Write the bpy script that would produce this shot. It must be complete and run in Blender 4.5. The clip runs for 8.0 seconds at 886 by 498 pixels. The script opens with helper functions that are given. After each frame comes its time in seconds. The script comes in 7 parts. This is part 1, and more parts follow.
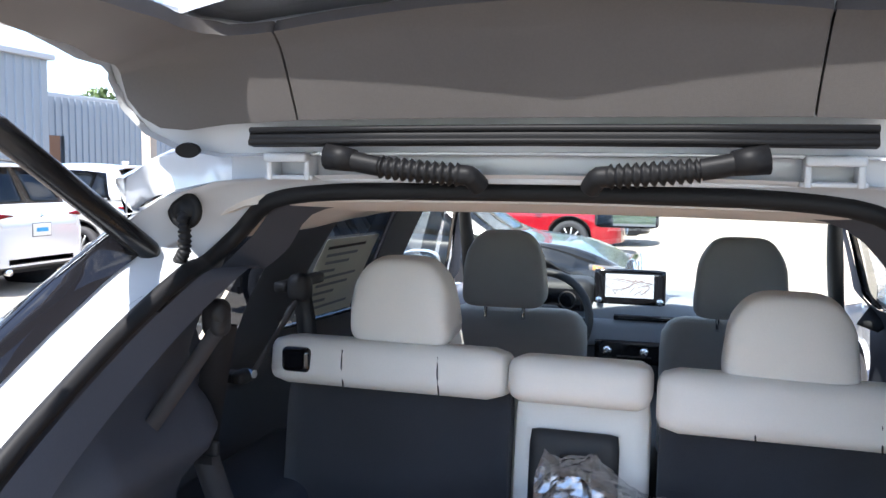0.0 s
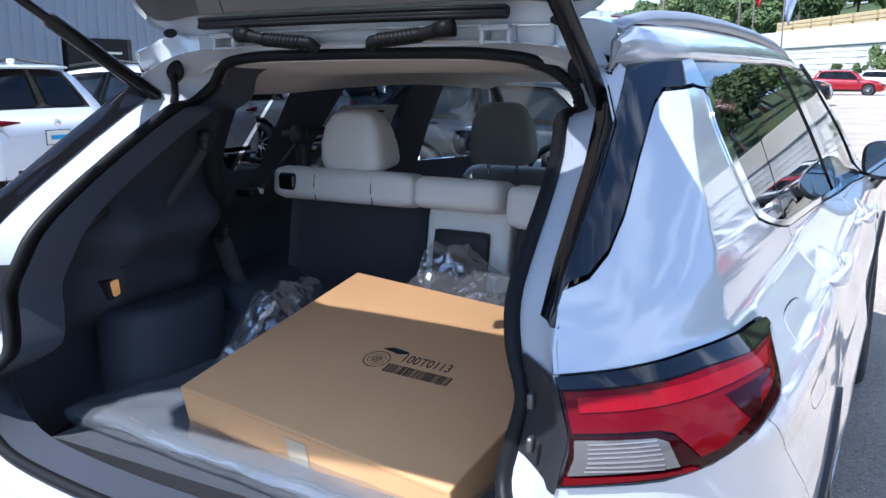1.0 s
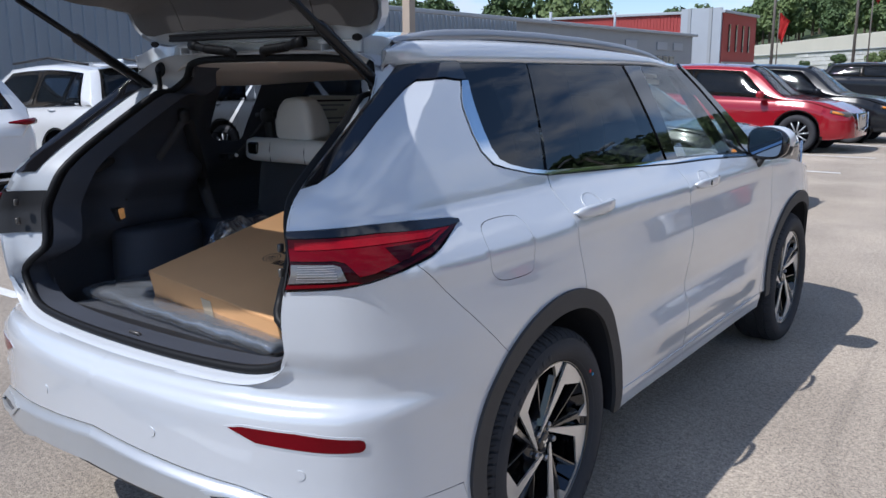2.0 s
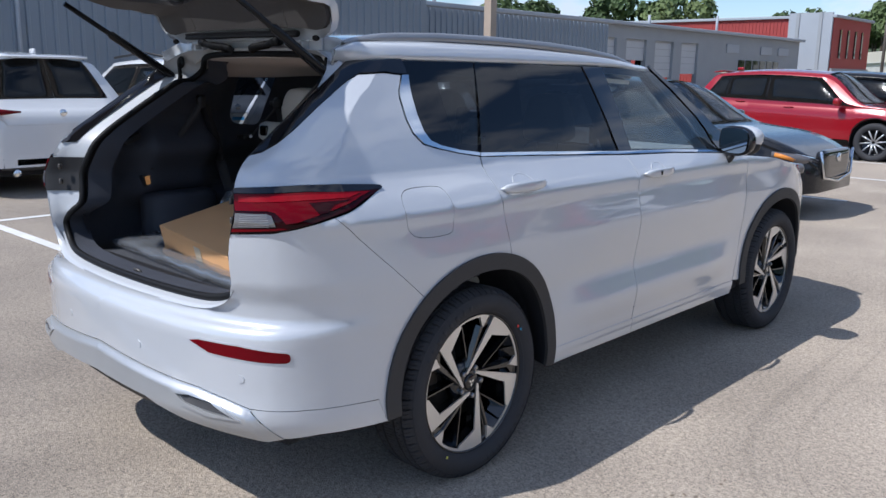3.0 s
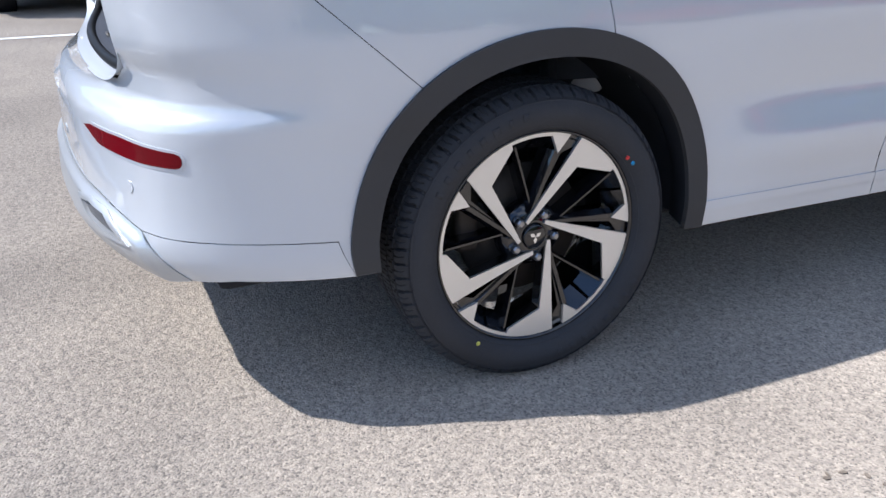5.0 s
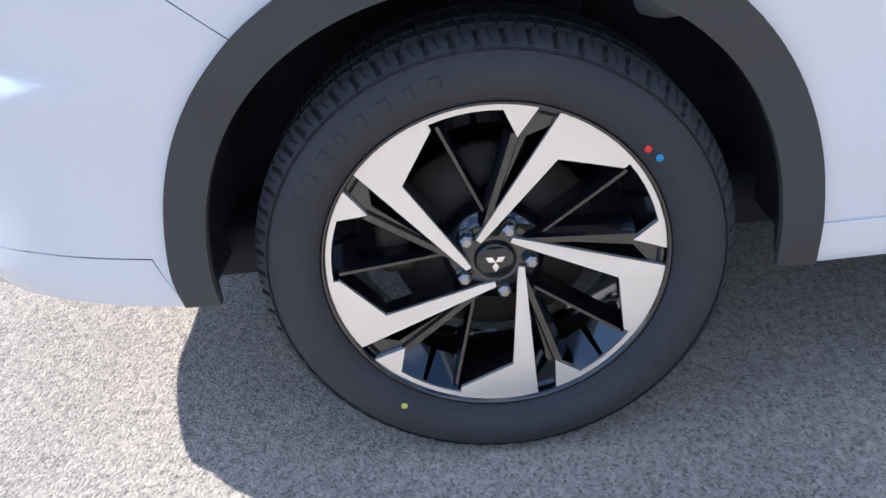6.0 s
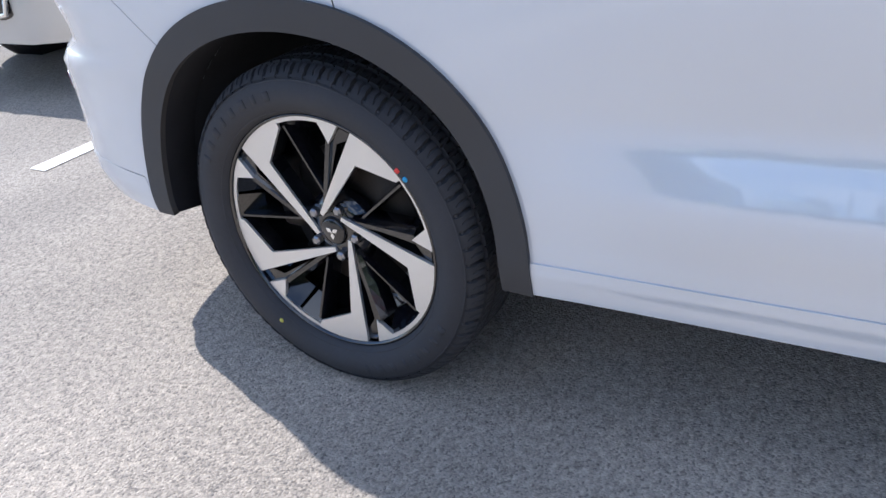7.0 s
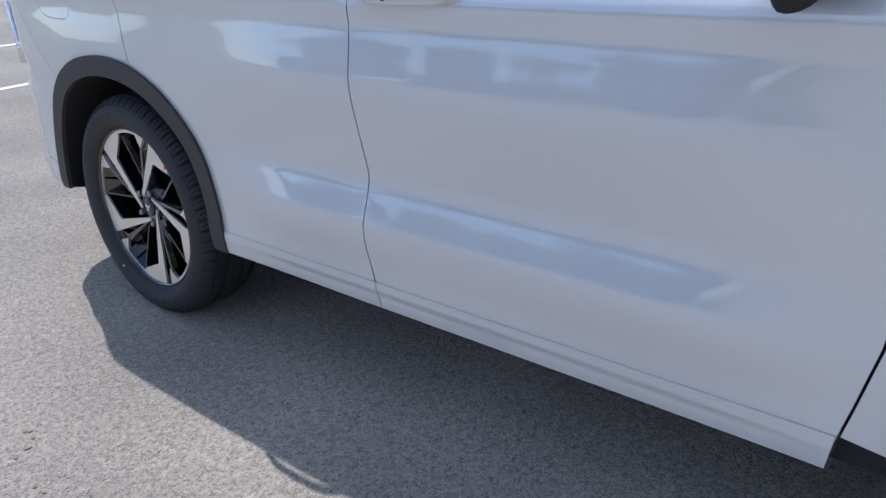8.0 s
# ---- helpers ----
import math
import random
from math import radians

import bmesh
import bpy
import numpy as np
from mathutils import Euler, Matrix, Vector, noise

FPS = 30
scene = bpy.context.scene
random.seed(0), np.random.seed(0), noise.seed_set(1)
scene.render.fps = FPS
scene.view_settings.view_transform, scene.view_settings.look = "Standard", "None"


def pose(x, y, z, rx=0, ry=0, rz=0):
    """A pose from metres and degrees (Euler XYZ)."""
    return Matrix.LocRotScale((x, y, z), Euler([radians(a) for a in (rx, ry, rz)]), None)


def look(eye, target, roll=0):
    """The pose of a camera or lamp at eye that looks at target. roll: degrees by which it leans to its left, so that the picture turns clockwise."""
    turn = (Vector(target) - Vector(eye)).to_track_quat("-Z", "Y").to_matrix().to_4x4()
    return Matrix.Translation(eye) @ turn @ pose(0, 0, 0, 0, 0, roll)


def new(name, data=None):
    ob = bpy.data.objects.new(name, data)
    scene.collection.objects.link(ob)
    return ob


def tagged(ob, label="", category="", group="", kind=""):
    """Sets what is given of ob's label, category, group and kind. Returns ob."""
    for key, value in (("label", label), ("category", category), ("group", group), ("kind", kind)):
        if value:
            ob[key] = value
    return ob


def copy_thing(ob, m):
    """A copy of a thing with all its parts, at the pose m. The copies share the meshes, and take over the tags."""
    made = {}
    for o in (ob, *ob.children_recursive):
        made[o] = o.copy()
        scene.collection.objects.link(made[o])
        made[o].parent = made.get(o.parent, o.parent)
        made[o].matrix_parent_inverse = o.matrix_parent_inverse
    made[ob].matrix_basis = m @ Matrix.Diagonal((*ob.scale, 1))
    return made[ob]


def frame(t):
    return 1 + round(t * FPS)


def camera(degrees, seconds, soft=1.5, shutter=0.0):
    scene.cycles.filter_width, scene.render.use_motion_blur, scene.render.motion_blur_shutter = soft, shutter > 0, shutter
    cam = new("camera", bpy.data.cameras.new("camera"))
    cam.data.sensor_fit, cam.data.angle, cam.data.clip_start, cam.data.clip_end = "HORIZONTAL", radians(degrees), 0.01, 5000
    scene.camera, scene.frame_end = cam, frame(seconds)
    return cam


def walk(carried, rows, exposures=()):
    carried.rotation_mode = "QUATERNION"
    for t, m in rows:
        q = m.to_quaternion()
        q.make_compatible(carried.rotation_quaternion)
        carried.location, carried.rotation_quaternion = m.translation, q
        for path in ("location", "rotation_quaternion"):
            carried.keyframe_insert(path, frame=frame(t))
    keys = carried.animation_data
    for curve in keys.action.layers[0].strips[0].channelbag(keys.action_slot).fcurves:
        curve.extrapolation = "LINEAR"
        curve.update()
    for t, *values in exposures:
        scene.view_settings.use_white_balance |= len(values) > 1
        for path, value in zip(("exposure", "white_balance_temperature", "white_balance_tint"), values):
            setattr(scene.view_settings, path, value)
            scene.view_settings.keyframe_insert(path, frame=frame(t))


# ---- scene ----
cam = camera(55.6, 8.0)
PATH = [
    (0, (0.183, -1.368, 1.58), (-0.385, 0.541, 1.4), 0.7),
    (0.5, (0.537, -1.566, 1.515), (-0.268, 0.232, 1.173), -0.3),
    (1, (1.011, -1.783, 1.516), (0.056, -0.073, 1.107), -0.2),
    (1.5, (1.573, -1.99, 1.502), (0.509, -0.35, 1.081), -0.5),
    (2, (2.08, -2.174, 1.509), (0.914, -0.601, 1.098), -0.2),
    (2.2, (2.269, -2.217, 1.499), (1.067, -0.67, 1.098), -0.1),
    (3.5, (2.98, -2.252, 1.493), (1.558, -0.922, 1.036), 1.4),
    (4, (3.031, -1.947, 1.421), (1.515, -0.756, 0.888), 1.4),
    (4.5, (2.82, -1.474, 1.242), (1.213, -0.474, 0.596), 1.2),
    (5.8, (2.048, -0.197, 1.042), (0.298, -0.06, 0.083), -5.3),
    (6, (1.972, -0.031, 1.035), (0.241, -0.104, 0.037), -7.0),
    (6.5, (1.902, 0.464, 1.052), (0.3, -0.201, 0.056), -10.2),
    (7, (2.045, 1.086, 1.118), (0.585, 0.078, 0.194), -7.8),
    (7.5, (2.131, 1.774, 1.171), (0.732, 0.621, 0.326), -4.4),
    (8, (2.147, 2.451, 1.232), (0.781, 1.206, 0.468), -3.4),
]
LIGHT = [(0.0, 1.90, 5950), (0.5, 1.72, 5650), (1.0, 0.86, 5230), (1.5, 0.14, 5420), (2.0, -0.09, 5600), (3.5, -0.09, 5650), (4.5, 0.05, 5620), (5.8, 1.10, 5480), (6.5, 1.12, 5480), (7.2, 0.72, 5500), (8.0, 0.33, 5430)]
walk(cam, [(t, look(eye, target, roll)) for t, eye, target, roll in PATH], [(t, e, k, 11) for t, e, k in LIGHT])


# ---- light ----
SUN_WAY = Vector((0.26, 0.75, -1.0)).normalized()
sun = new("sun", bpy.data.lights.new("sun", "SUN"))
sun.data.energy, sun.data.angle, sun.data.color = 4.7, radians(0.53), (1.0, 0.915, 0.80)
sun.rotation_mode = "QUATERNION"
sun.rotation_quaternion = SUN_WAY.to_track_quat("-Z", "Y")
sun.location = (-10, -30, 40)

world = bpy.data.worlds.new("sky")
scene.world = world
world.use_nodes = True
nt = world.node_tree
nt.nodes.clear()
sky = nt.nodes.new("ShaderNodeTexSky")
sky.sky_type, sky.sun_disc = "NISHITA", False
sky.sun_elevation = math.asin(-SUN_WAY.z)
sky.sun_rotation = math.atan2(-SUN_WAY.x, -SUN_WAY.y)
sky.air_density, sky.dust_density, sky.ozone_density = 1.0, 0.25, 2.5
co = nt.nodes.new("ShaderNodeTexCoord")
mp = nt.nodes.new("ShaderNodeMapping")
mp.inputs["Scale"].default_value = (2.6, 2.6, 5.5)
mp.inputs["Location"].default_value = (0.35, 0.9, 0.2)
cl = nt.nodes.new("ShaderNodeTexNoise")
cl.inputs["Scale"].default_value, cl.inputs["Detail"].default_value, cl.inputs["Roughness"].default_value = 1.35, 9.0, 0.56
ramp = nt.nodes.new("ShaderNodeValToRGB")
ramp.color_ramp.elements[0].position, ramp.color_ramp.elements[1].position = 0.51, 0.62
tone = nt.nodes.new("ShaderNodeValToRGB")
tone.color_ramp.elements[0].position, tone.color_ramp.elements[1].position = 0.45, 0.75
tone.color_ramp.elements[0].color, tone.color_ramp.elements[1].color = (9.5, 9.5, 9.7, 1), (3.6, 3.9, 4.5, 1)
mixc = nt.nodes.new("ShaderNodeMix")
mixc.data_type = "RGBA"
bgd = nt.nodes.new("ShaderNodeBackground")
bgd.inputs["Strength"].default_value = 0.132
wout = nt.nodes.new("ShaderNodeOutputWorld")
nt.links.new(co.outputs["Generated"], mp.inputs["Vector"])
nt.links.new(mp.outputs["Vector"], cl.inputs["Vector"])
nt.links.new(cl.outputs["Fac"], ramp.inputs["Fac"])
nt.links.new(cl.outputs["Fac"], tone.inputs["Fac"])
nt.links.new(ramp.outputs["Color"], mixc.inputs["Factor"])
nt.links.new(sky.outputs["Color"], mixc.inputs[6])
nt.links.new(tone.outputs["Color"], mixc.inputs[7])
nt.links.new(mixc.outputs[2], bgd.inputs["Color"])
nt.links.new(bgd.outputs["Background"], wout.inputs["Surface"])


# ---- materials ----
def mat(name, base, rough=0.5, metal=0.0, var=0.08, scale=6.0, fine=90.0, bump=0.0, bscale=200.0, coat=0.0, spec=0.5,
        trans=0.0, alpha=1.0, ior=1.45, rvar=0.08, island=0.0, emit=0.0, sheen=0.0):
    """A surface with its colour varied at two scales, uneven gloss and fine relief."""
    m = bpy.data.materials.new(name)
    m.use_nodes = True
    t = m.node_tree
    b = t.nodes["Principled BSDF"]
    c = t.nodes.new("ShaderNodeTexCoord")
    n1 = t.nodes.new("ShaderNodeTexNoise")
    n1.inputs["Scale"].default_value, n1.inputs["Detail"].default_value = scale, 4.0
    n2 = t.nodes.new("ShaderNodeTexNoise")
    n2.inputs["Scale"].default_value, n2.inputs["Detail"].default_value = fine, 3.0
    for n in (n1, n2):
        t.links.new(c.outputs["Object"], n.inputs["Vector"])
    add = t.nodes.new("ShaderNodeMath")
    add.operation = "MULTIPLY_ADD"
    add.inputs[1].default_value = 0.5
    t.links.new(n2.outputs["Fac"], add.inputs[0])
    t.links.new(n1.outputs["Fac"], add.inputs[2])
    r = t.nodes.new("ShaderNodeMapRange")
    r.inputs["From Min"].default_value, r.inputs["From Max"].default_value = 0.35, 1.15
    r.inputs["To Min"].default_value, r.inputs["To Max"].default_value = 1 - var, 1 + var
    t.links.new(add.outputs[0], r.inputs["Value"])
    h = t.nodes.new("ShaderNodeHueSaturation")
    h.inputs["Color"].default_value = (*base, 1)
    val = r.outputs["Result"]
    if island:
        oi = t.nodes.new("ShaderNodeObjectInfo")
        r3 = t.nodes.new("ShaderNodeMapRange")
        r3.inputs["To Min"].default_value, r3.inputs["To Max"].default_value = 1 - island, 1 + island
        t.links.new(oi.outputs["Random"], r3.inputs["Value"])
        mu = t.nodes.new("ShaderNodeMath")
        mu.operation = "MULTIPLY"
        t.links.new(val, mu.inputs[0])
        t.links.new(r3.outputs["Result"], mu.inputs[1])
        val = mu.outputs[0]
    t.links.new(val, h.inputs["Value"])
    t.links.new(h.outputs["Color"], b.inputs["Base Color"])
    r2 = t.nodes.new("ShaderNodeMapRange")
    r2.inputs["To Min"].default_value, r2.inputs["To Max"].default_value = max(0.0, rough - rvar * rough), min(1.0, rough + rvar * rough)
    t.links.new(n1.outputs["Fac"], r2.inputs["Value"])
    t.links.new(r2.outputs["Result"], b.inputs["Roughness"])
    b.inputs["Metallic"].default_value = metal
    b.inputs["Coat Weight"].default_value = coat
    b.inputs["Coat Roughness"].default_value = 0.03
    b.inputs["Specular IOR Level"].default_value = spec
    b.inputs["Transmission Weight"].default_value = trans
    b.inputs["IOR"].default_value = ior
    b.inputs["Alpha"].default_value = alpha
    b.inputs["Sheen Weight"].default_value = sheen
    if emit:
        b.inputs["Emission Color"].default_value = (*base, 1)
        b.inputs["Emission Strength"].default_value = emit
    if bump:
        n3 = t.nodes.new("ShaderNodeTexNoise")
        n3.inputs["Scale"].default_value, n3.inputs["Detail"].default_value = bscale, 4.0
        t.links.new(c.outputs["Object"], n3.inputs["Vector"])
        bp = t.nodes.new("ShaderNodeBump")
        bp.inputs["Strength"].default_value, bp.inputs["Distance"].default_value = bump, 0.02
        t.links.new(n3.outputs["Fac"], bp.inputs["Height"])
        t.links.new(bp.outputs["Normal"], b.inputs["Normal"])
    return m


def tinted(name, tint, rough=0.0, base=0.055, power=4.0):
    """Clear sheet glass with a tint: it lets light straight through and reflects by its angle."""
    m = bpy.data.materials.new(name)
    m.use_nodes = True
    t = m.node_tree
    t.nodes.clear()
    tr = t.nodes.new("ShaderNodeBsdfTransparent")
    tr.inputs["Color"].default_value = (*tint, 1)
    gl = t.nodes.new("ShaderNodeBsdfGlossy")
    gl.inputs["Roughness"].default_value = rough
    lw = t.nodes.new("ShaderNodeLayerWeight")
    lw.inputs["Blend"].default_value = 0.5
    pw = t.nodes.new("ShaderNodeMath")
    pw.operation = "POWER"
    pw.inputs[1].default_value = power
    fr = t.nodes.new("ShaderNodeMath")
    fr.operation = "MULTIPLY_ADD"
    fr.inputs[1].default_value, fr.inputs[2].default_value = 1 - base, base
    mx = t.nodes.new("ShaderNodeMixShader")
    o = t.nodes.new("ShaderNodeOutputMaterial")
    t.links.new(lw.outputs["Facing"], pw.inputs[0])
    t.links.new(pw.outputs[0], fr.inputs[0])
    t.links.new(fr.outputs[0], mx.inputs["Fac"])
    t.links.new(tr.outputs["BSDF"], mx.inputs[1])
    t.links.new(gl.outputs["BSDF"], mx.inputs[2])
    t.links.new(mx.outputs["Shader"], o.inputs["Surface"])
    return m


PAINT = mat("pearl_white_paint", (0.60, 0.62, 0.65), 0.25, 0.12, 0.004, 1.5, 12, rvar=0.02, coat=1.0, spec=0.5)
PAINT.node_tree.nodes["Principled BSDF"].inputs["Coat IOR"].default_value = 1.72
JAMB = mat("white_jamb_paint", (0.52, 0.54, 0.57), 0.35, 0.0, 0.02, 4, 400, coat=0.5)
SILVER = mat("silver_trim", (0.54, 0.55, 0.56), 0.32, 0.55, 0.04, 8, 600)
RAIL = mat("grey_satin_rail", (0.34, 0.35, 0.37), 0.38, 0.6, 0.05, 8, 300)
CLAD = mat("grey_cladding_plastic", (0.046, 0.044, 0.044), 0.62, 0.0, 0.12, 8, 500, bump=0.12, bscale=900)
BLACKP = mat("black_plastic", (0.018, 0.018, 0.02), 0.55, 0.0, 0.15, 10, 400, bump=0.08, bscale=700)
GLOSSB = mat("piano_black", (0.008, 0.008, 0.010), 0.07, 0.0, 0.1, 8, 200, coat=0.6)
LINER = mat("dark_liner", (0.032, 0.033, 0.038), 0.9, 0.0, 0.2, 12, 200, bump=0.15, bscale=300, spec=0.1)
MIRROR = mat("blue_tinted_mirror", (0.30, 0.36, 0.42), 0.02, 1.0, 0.02, 5, 50)
CHROME = mat("chrome", (0.80, 0.82, 0.84), 0.07, 1.0, 0.03, 10, 300)
RUBBER = mat("tyre_rubber", (0.042, 0.042, 0.046), 0.72, 0.0, 0.18, 9, 160, bump=0.10, bscale=420, spec=0.35)
SLATGREY = mat("grey_vent_plastic", (0.11, 0.11, 0.115), 0.5, 0.0, 0.1, 9, 200)
NUTMETAL = mat("dull_chrome_nut", (0.32, 0.32, 0.33), 0.28, 0.9, 0.1, 9, 200)
STRUTB = mat("glossy_black_tube", (0.010, 0.010, 0.011), 0.24, 0.0, 0.1, 6, 100, spec=0.35)
SEAL = mat("black_rubber_seal", (0.010, 0.010, 0.011), 0.5, 0.0, 0.15, 9, 200, spec=0.22)
MACHINED = mat("machined_aluminium", (0.74, 0.73, 0.71), 0.34, 0.75, 0.04, 10, 900)
RIMBLACK = mat("gloss_black_alloy", (0.006, 0.006, 0.008), 0.10, 0.0, 0.1, 10, 300, coat=1.0)
RUST = mat("dull_brake_iron", (0.055, 0.045, 0.038), 0.6, 0.4, 0.25, 14, 160)
STEEL = mat("worn_steel", (0.16, 0.15, 0.14), 0.45, 0.8, 0.2, 14, 200)
GLASS_DARK = tinted("privacy_glass", (0.085, 0.095, 0.11), base=0.072, power=5.0)
GLASS_GATE = tinted("rear_window_glass", (0.55, 0.56, 0.57), base=0.085)
GLASS = tinted("clear_glass", (0.84, 0.90, 0.87))
GLASS_FAR = mat("dark_car_glass", (0.012, 0.015, 0.018), 0.03, 0.0, 0.2, 3, 50, coat=0.5)
TRIM = mat("charcoal_trim", (0.048, 0.053, 0.069), 0.72, 0.0, 0.15, 7, 300, bump=0.14, bscale=900)
CARPET = mat("black_carpet", (0.030, 0.033, 0.043), 0.95, 0.0, 0.25, 8, 350, bump=0.5, bscale=700, sheen=0.2)
LEATHER = mat("light_grey_leather", (0.72, 0.705, 0.675), 0.48, 0.0, 0.05, 5, 300, bump=0.10, bscale=520)
# the light leather again, with the front cabin's shade put into its colour
LEATHER_SHADED = mat("shaded_light_leather", (0.36, 0.355, 0.345), 0.55, 0.0, 0.06, 5, 300, bump=0.10, bscale=520)
HEADLINE = mat("beige_headliner", (0.60, 0.55, 0.51), 0.9, 0.0, 0.06, 6, 500, bump=0.2, bscale=800)
DASHSOFT = mat("grey_dash", (0.25, 0.26, 0.28), 0.6, 0.0, 0.06, 6, 400, bump=0.1, bscale=600)
BELT = mat("grey_seat_belt", (0.040, 0.038, 0.041), 0.7, 0.0, 0.1, 10, 600, bump=0.15, bscale=1200)
CARD = mat("brown_cardboard", (0.68, 0.375, 0.165), 0.8, 0.0, 0.07, 4, 260, bump=0.03, bscale=120)
INK = mat("black_ink", (0.02, 0.018, 0.016), 0.7, 0.0, 0.2, 20, 300)
TAPE = mat("paper_tape", (0.55, 0.44, 0.30), 0.5, 0.0, 0.06, 20, 300)
PAPER = mat("printed_paper", (0.72, 0.70, 0.62), 0.7, 0.0, 0.05, 10, 200)
REDLENS = mat("red_lens", (0.13, 0.001, 0.005), 0.10, 0.0, 0.15, 14, 120, spec=0.22)
REDDARK = mat("dark_red_lens", (0.022, 0.001, 0.003), 0.08, 0.0, 0.2, 14, 120, spec=0.25)
CLEARL = mat("ribbed_clear_lens", (0.15, 0.138, 0.138), 0.14, 0.3, 0.15, 20, 160, coat=1.0)
RIBLENS = mat("grey_lens_rib", (0.24, 0.225, 0.225), 0.25, 0.0, 0.1, 30, 200)
LEDRED = mat("bright_red_lens", (0.24, 0.004, 0.010), 0.15, 0.0, 0.2, 40, 200, spec=0.22)
AMBER = mat("amber_lens", (0.75, 0.26, 0.03), 0.15, 0.0, 0.1, 20, 100, coat=1.0)
LAMPLIT = mat("lit_cargo_lamp", (0.60, 0.28, 0.09), 0.3, var=0.4, scale=60, fine=200, emit=0.30)
SCREEN = mat("lit_map_screen", (0.38, 0.40, 0.43), 0.3, 0.0, 0.25, 30, 60, emit=0.25)
DOTY = mat("yellow_dot", (0.62, 0.60, 0.12), 0.7)
DOTR = mat("red_dot", (0.70, 0.06, 0.05), 0.7)
DOTB = mat("blue_dot", (0.05, 0.30, 0.55), 0.7)


# ---- mesh helpers ----
def part(name, bm, material, parent=None, label="", smooth=True):
    me = bpy.data.meshes.new(name)
    if smooth:
        for f in bm.faces:
            f.smooth = True
    bm.to_mesh(me)
    bm.free()
    me.materials.append(material)
    ob = new(name, me)
    if parent:
        ob.parent = parent
    if label:
        ob["label"] = label
    return ob


def thing(name, label, category, m=None, group="", kind=""):
    e = new(name)
    e.empty_display_size = 0.1
    if m is not None:
        e.matrix_basis = m
    return tagged(e, label, category, group, kind)


def curve_fn(xs, ys):
    """A smooth curve through the given values."""
    xs, ys = np.array(xs, float), np.array(ys, float)
    d = np.diff(ys) / np.diff(xs)
    s = np.concatenate(([d[0]], np.where(d[:-1] * d[1:] > 0, 2 * d[:-1] * d[1:] / (d[:-1] + d[1:] + 1e-12), 0.0), [d[-1]]))

    def f(v):
        v = min(max(v, xs[0]), xs[-1])
        i = min(int(np.searchsorted(xs, v, side="right")) - 1, len(xs) - 2)
        w = xs[i + 1] - xs[i]
        k = (v - xs[i]) / w
        return float(ys[i] * (1 + 2 * k) * (1 - k) ** 2 + ys[i + 1] * k * k * (3 - 2 * k) + w * (s[i] * k * (1 - k) ** 2 - s[i + 1] * k * k * (1 - k)))
    return f


def smooth01(v, a, b):
    k = min(max((v - a) / (b - a), 0.0), 1.0)
    return k * k * (3 - 2 * k)


def inside(p, poly):
    x, y, r = p[0], p[1], False
    for (x0, y0), (x1, y1) in zip(poly, poly[1:] + poly[:1]):
        if (y0 > y) != (y1 > y) and x < (x1 - x0) * (y - y0) / (y1 - y0) + x0:
            r = not r
    return r


def inset(poly, d):
    """The polygon with its outline drawn in by d."""
    area = sum(a[0] * b[1] - b[0] * a[1] for a, b in zip(poly, poly[1:] + poly[:1]))
    sgn, out, n = (1 if area > 0 else -1), [], len(poly)
    for i in range(n):
        a, b, c = Vector(poly[i - 1]), Vector(poly[i]), Vector(poly[(i + 1) % n])
        e0, e1 = (b - a).normalized(), (c - b).normalized()
        n0, n1 = Vector((-e0.y, e0.x)) * sgn, Vector((-e1.y, e1.x)) * sgn
        m = n0 + n1
        m = m / max(m.length_squared, 0.5) * 2
        out.append((b.x + m.x * d, b.y + m.y * d))
    return out


def dense(poly, step, closed=True):
    out = []
    ends = poly[1:] + poly[:1] if closed else poly[1:]
    for a, b in zip(poly, ends):
        k = max(1, int(math.dist(a, b) / step + 0.5))
        out += [(a[0] + (b[0] - a[0]) * i / k, a[1] + (b[1] - a[1]) * i / k) for i in range(k)]
    return out if closed else out + [poly[-1]]


def rounded(pts, n=6):
    """A soft closed line through the points."""
    out, k = [], len(pts)
    for i in range(k):
        p0, p1, p2, p3 = (Vector(pts[(i + j - 1) % k]) for j in range(4))
        for j in range(n):
            t = j / n
            out.append(tuple(0.5 * (2 * p1 + (p2 - p0) * t + (2 * p0 - 5 * p1 + 4 * p2 - p3) * t * t + (3 * p1 - p0 - 3 * p2 + p3) * t ** 3)))
    return out


from functools import partial
from mathutils.geometry import delaunay_2d_cdt


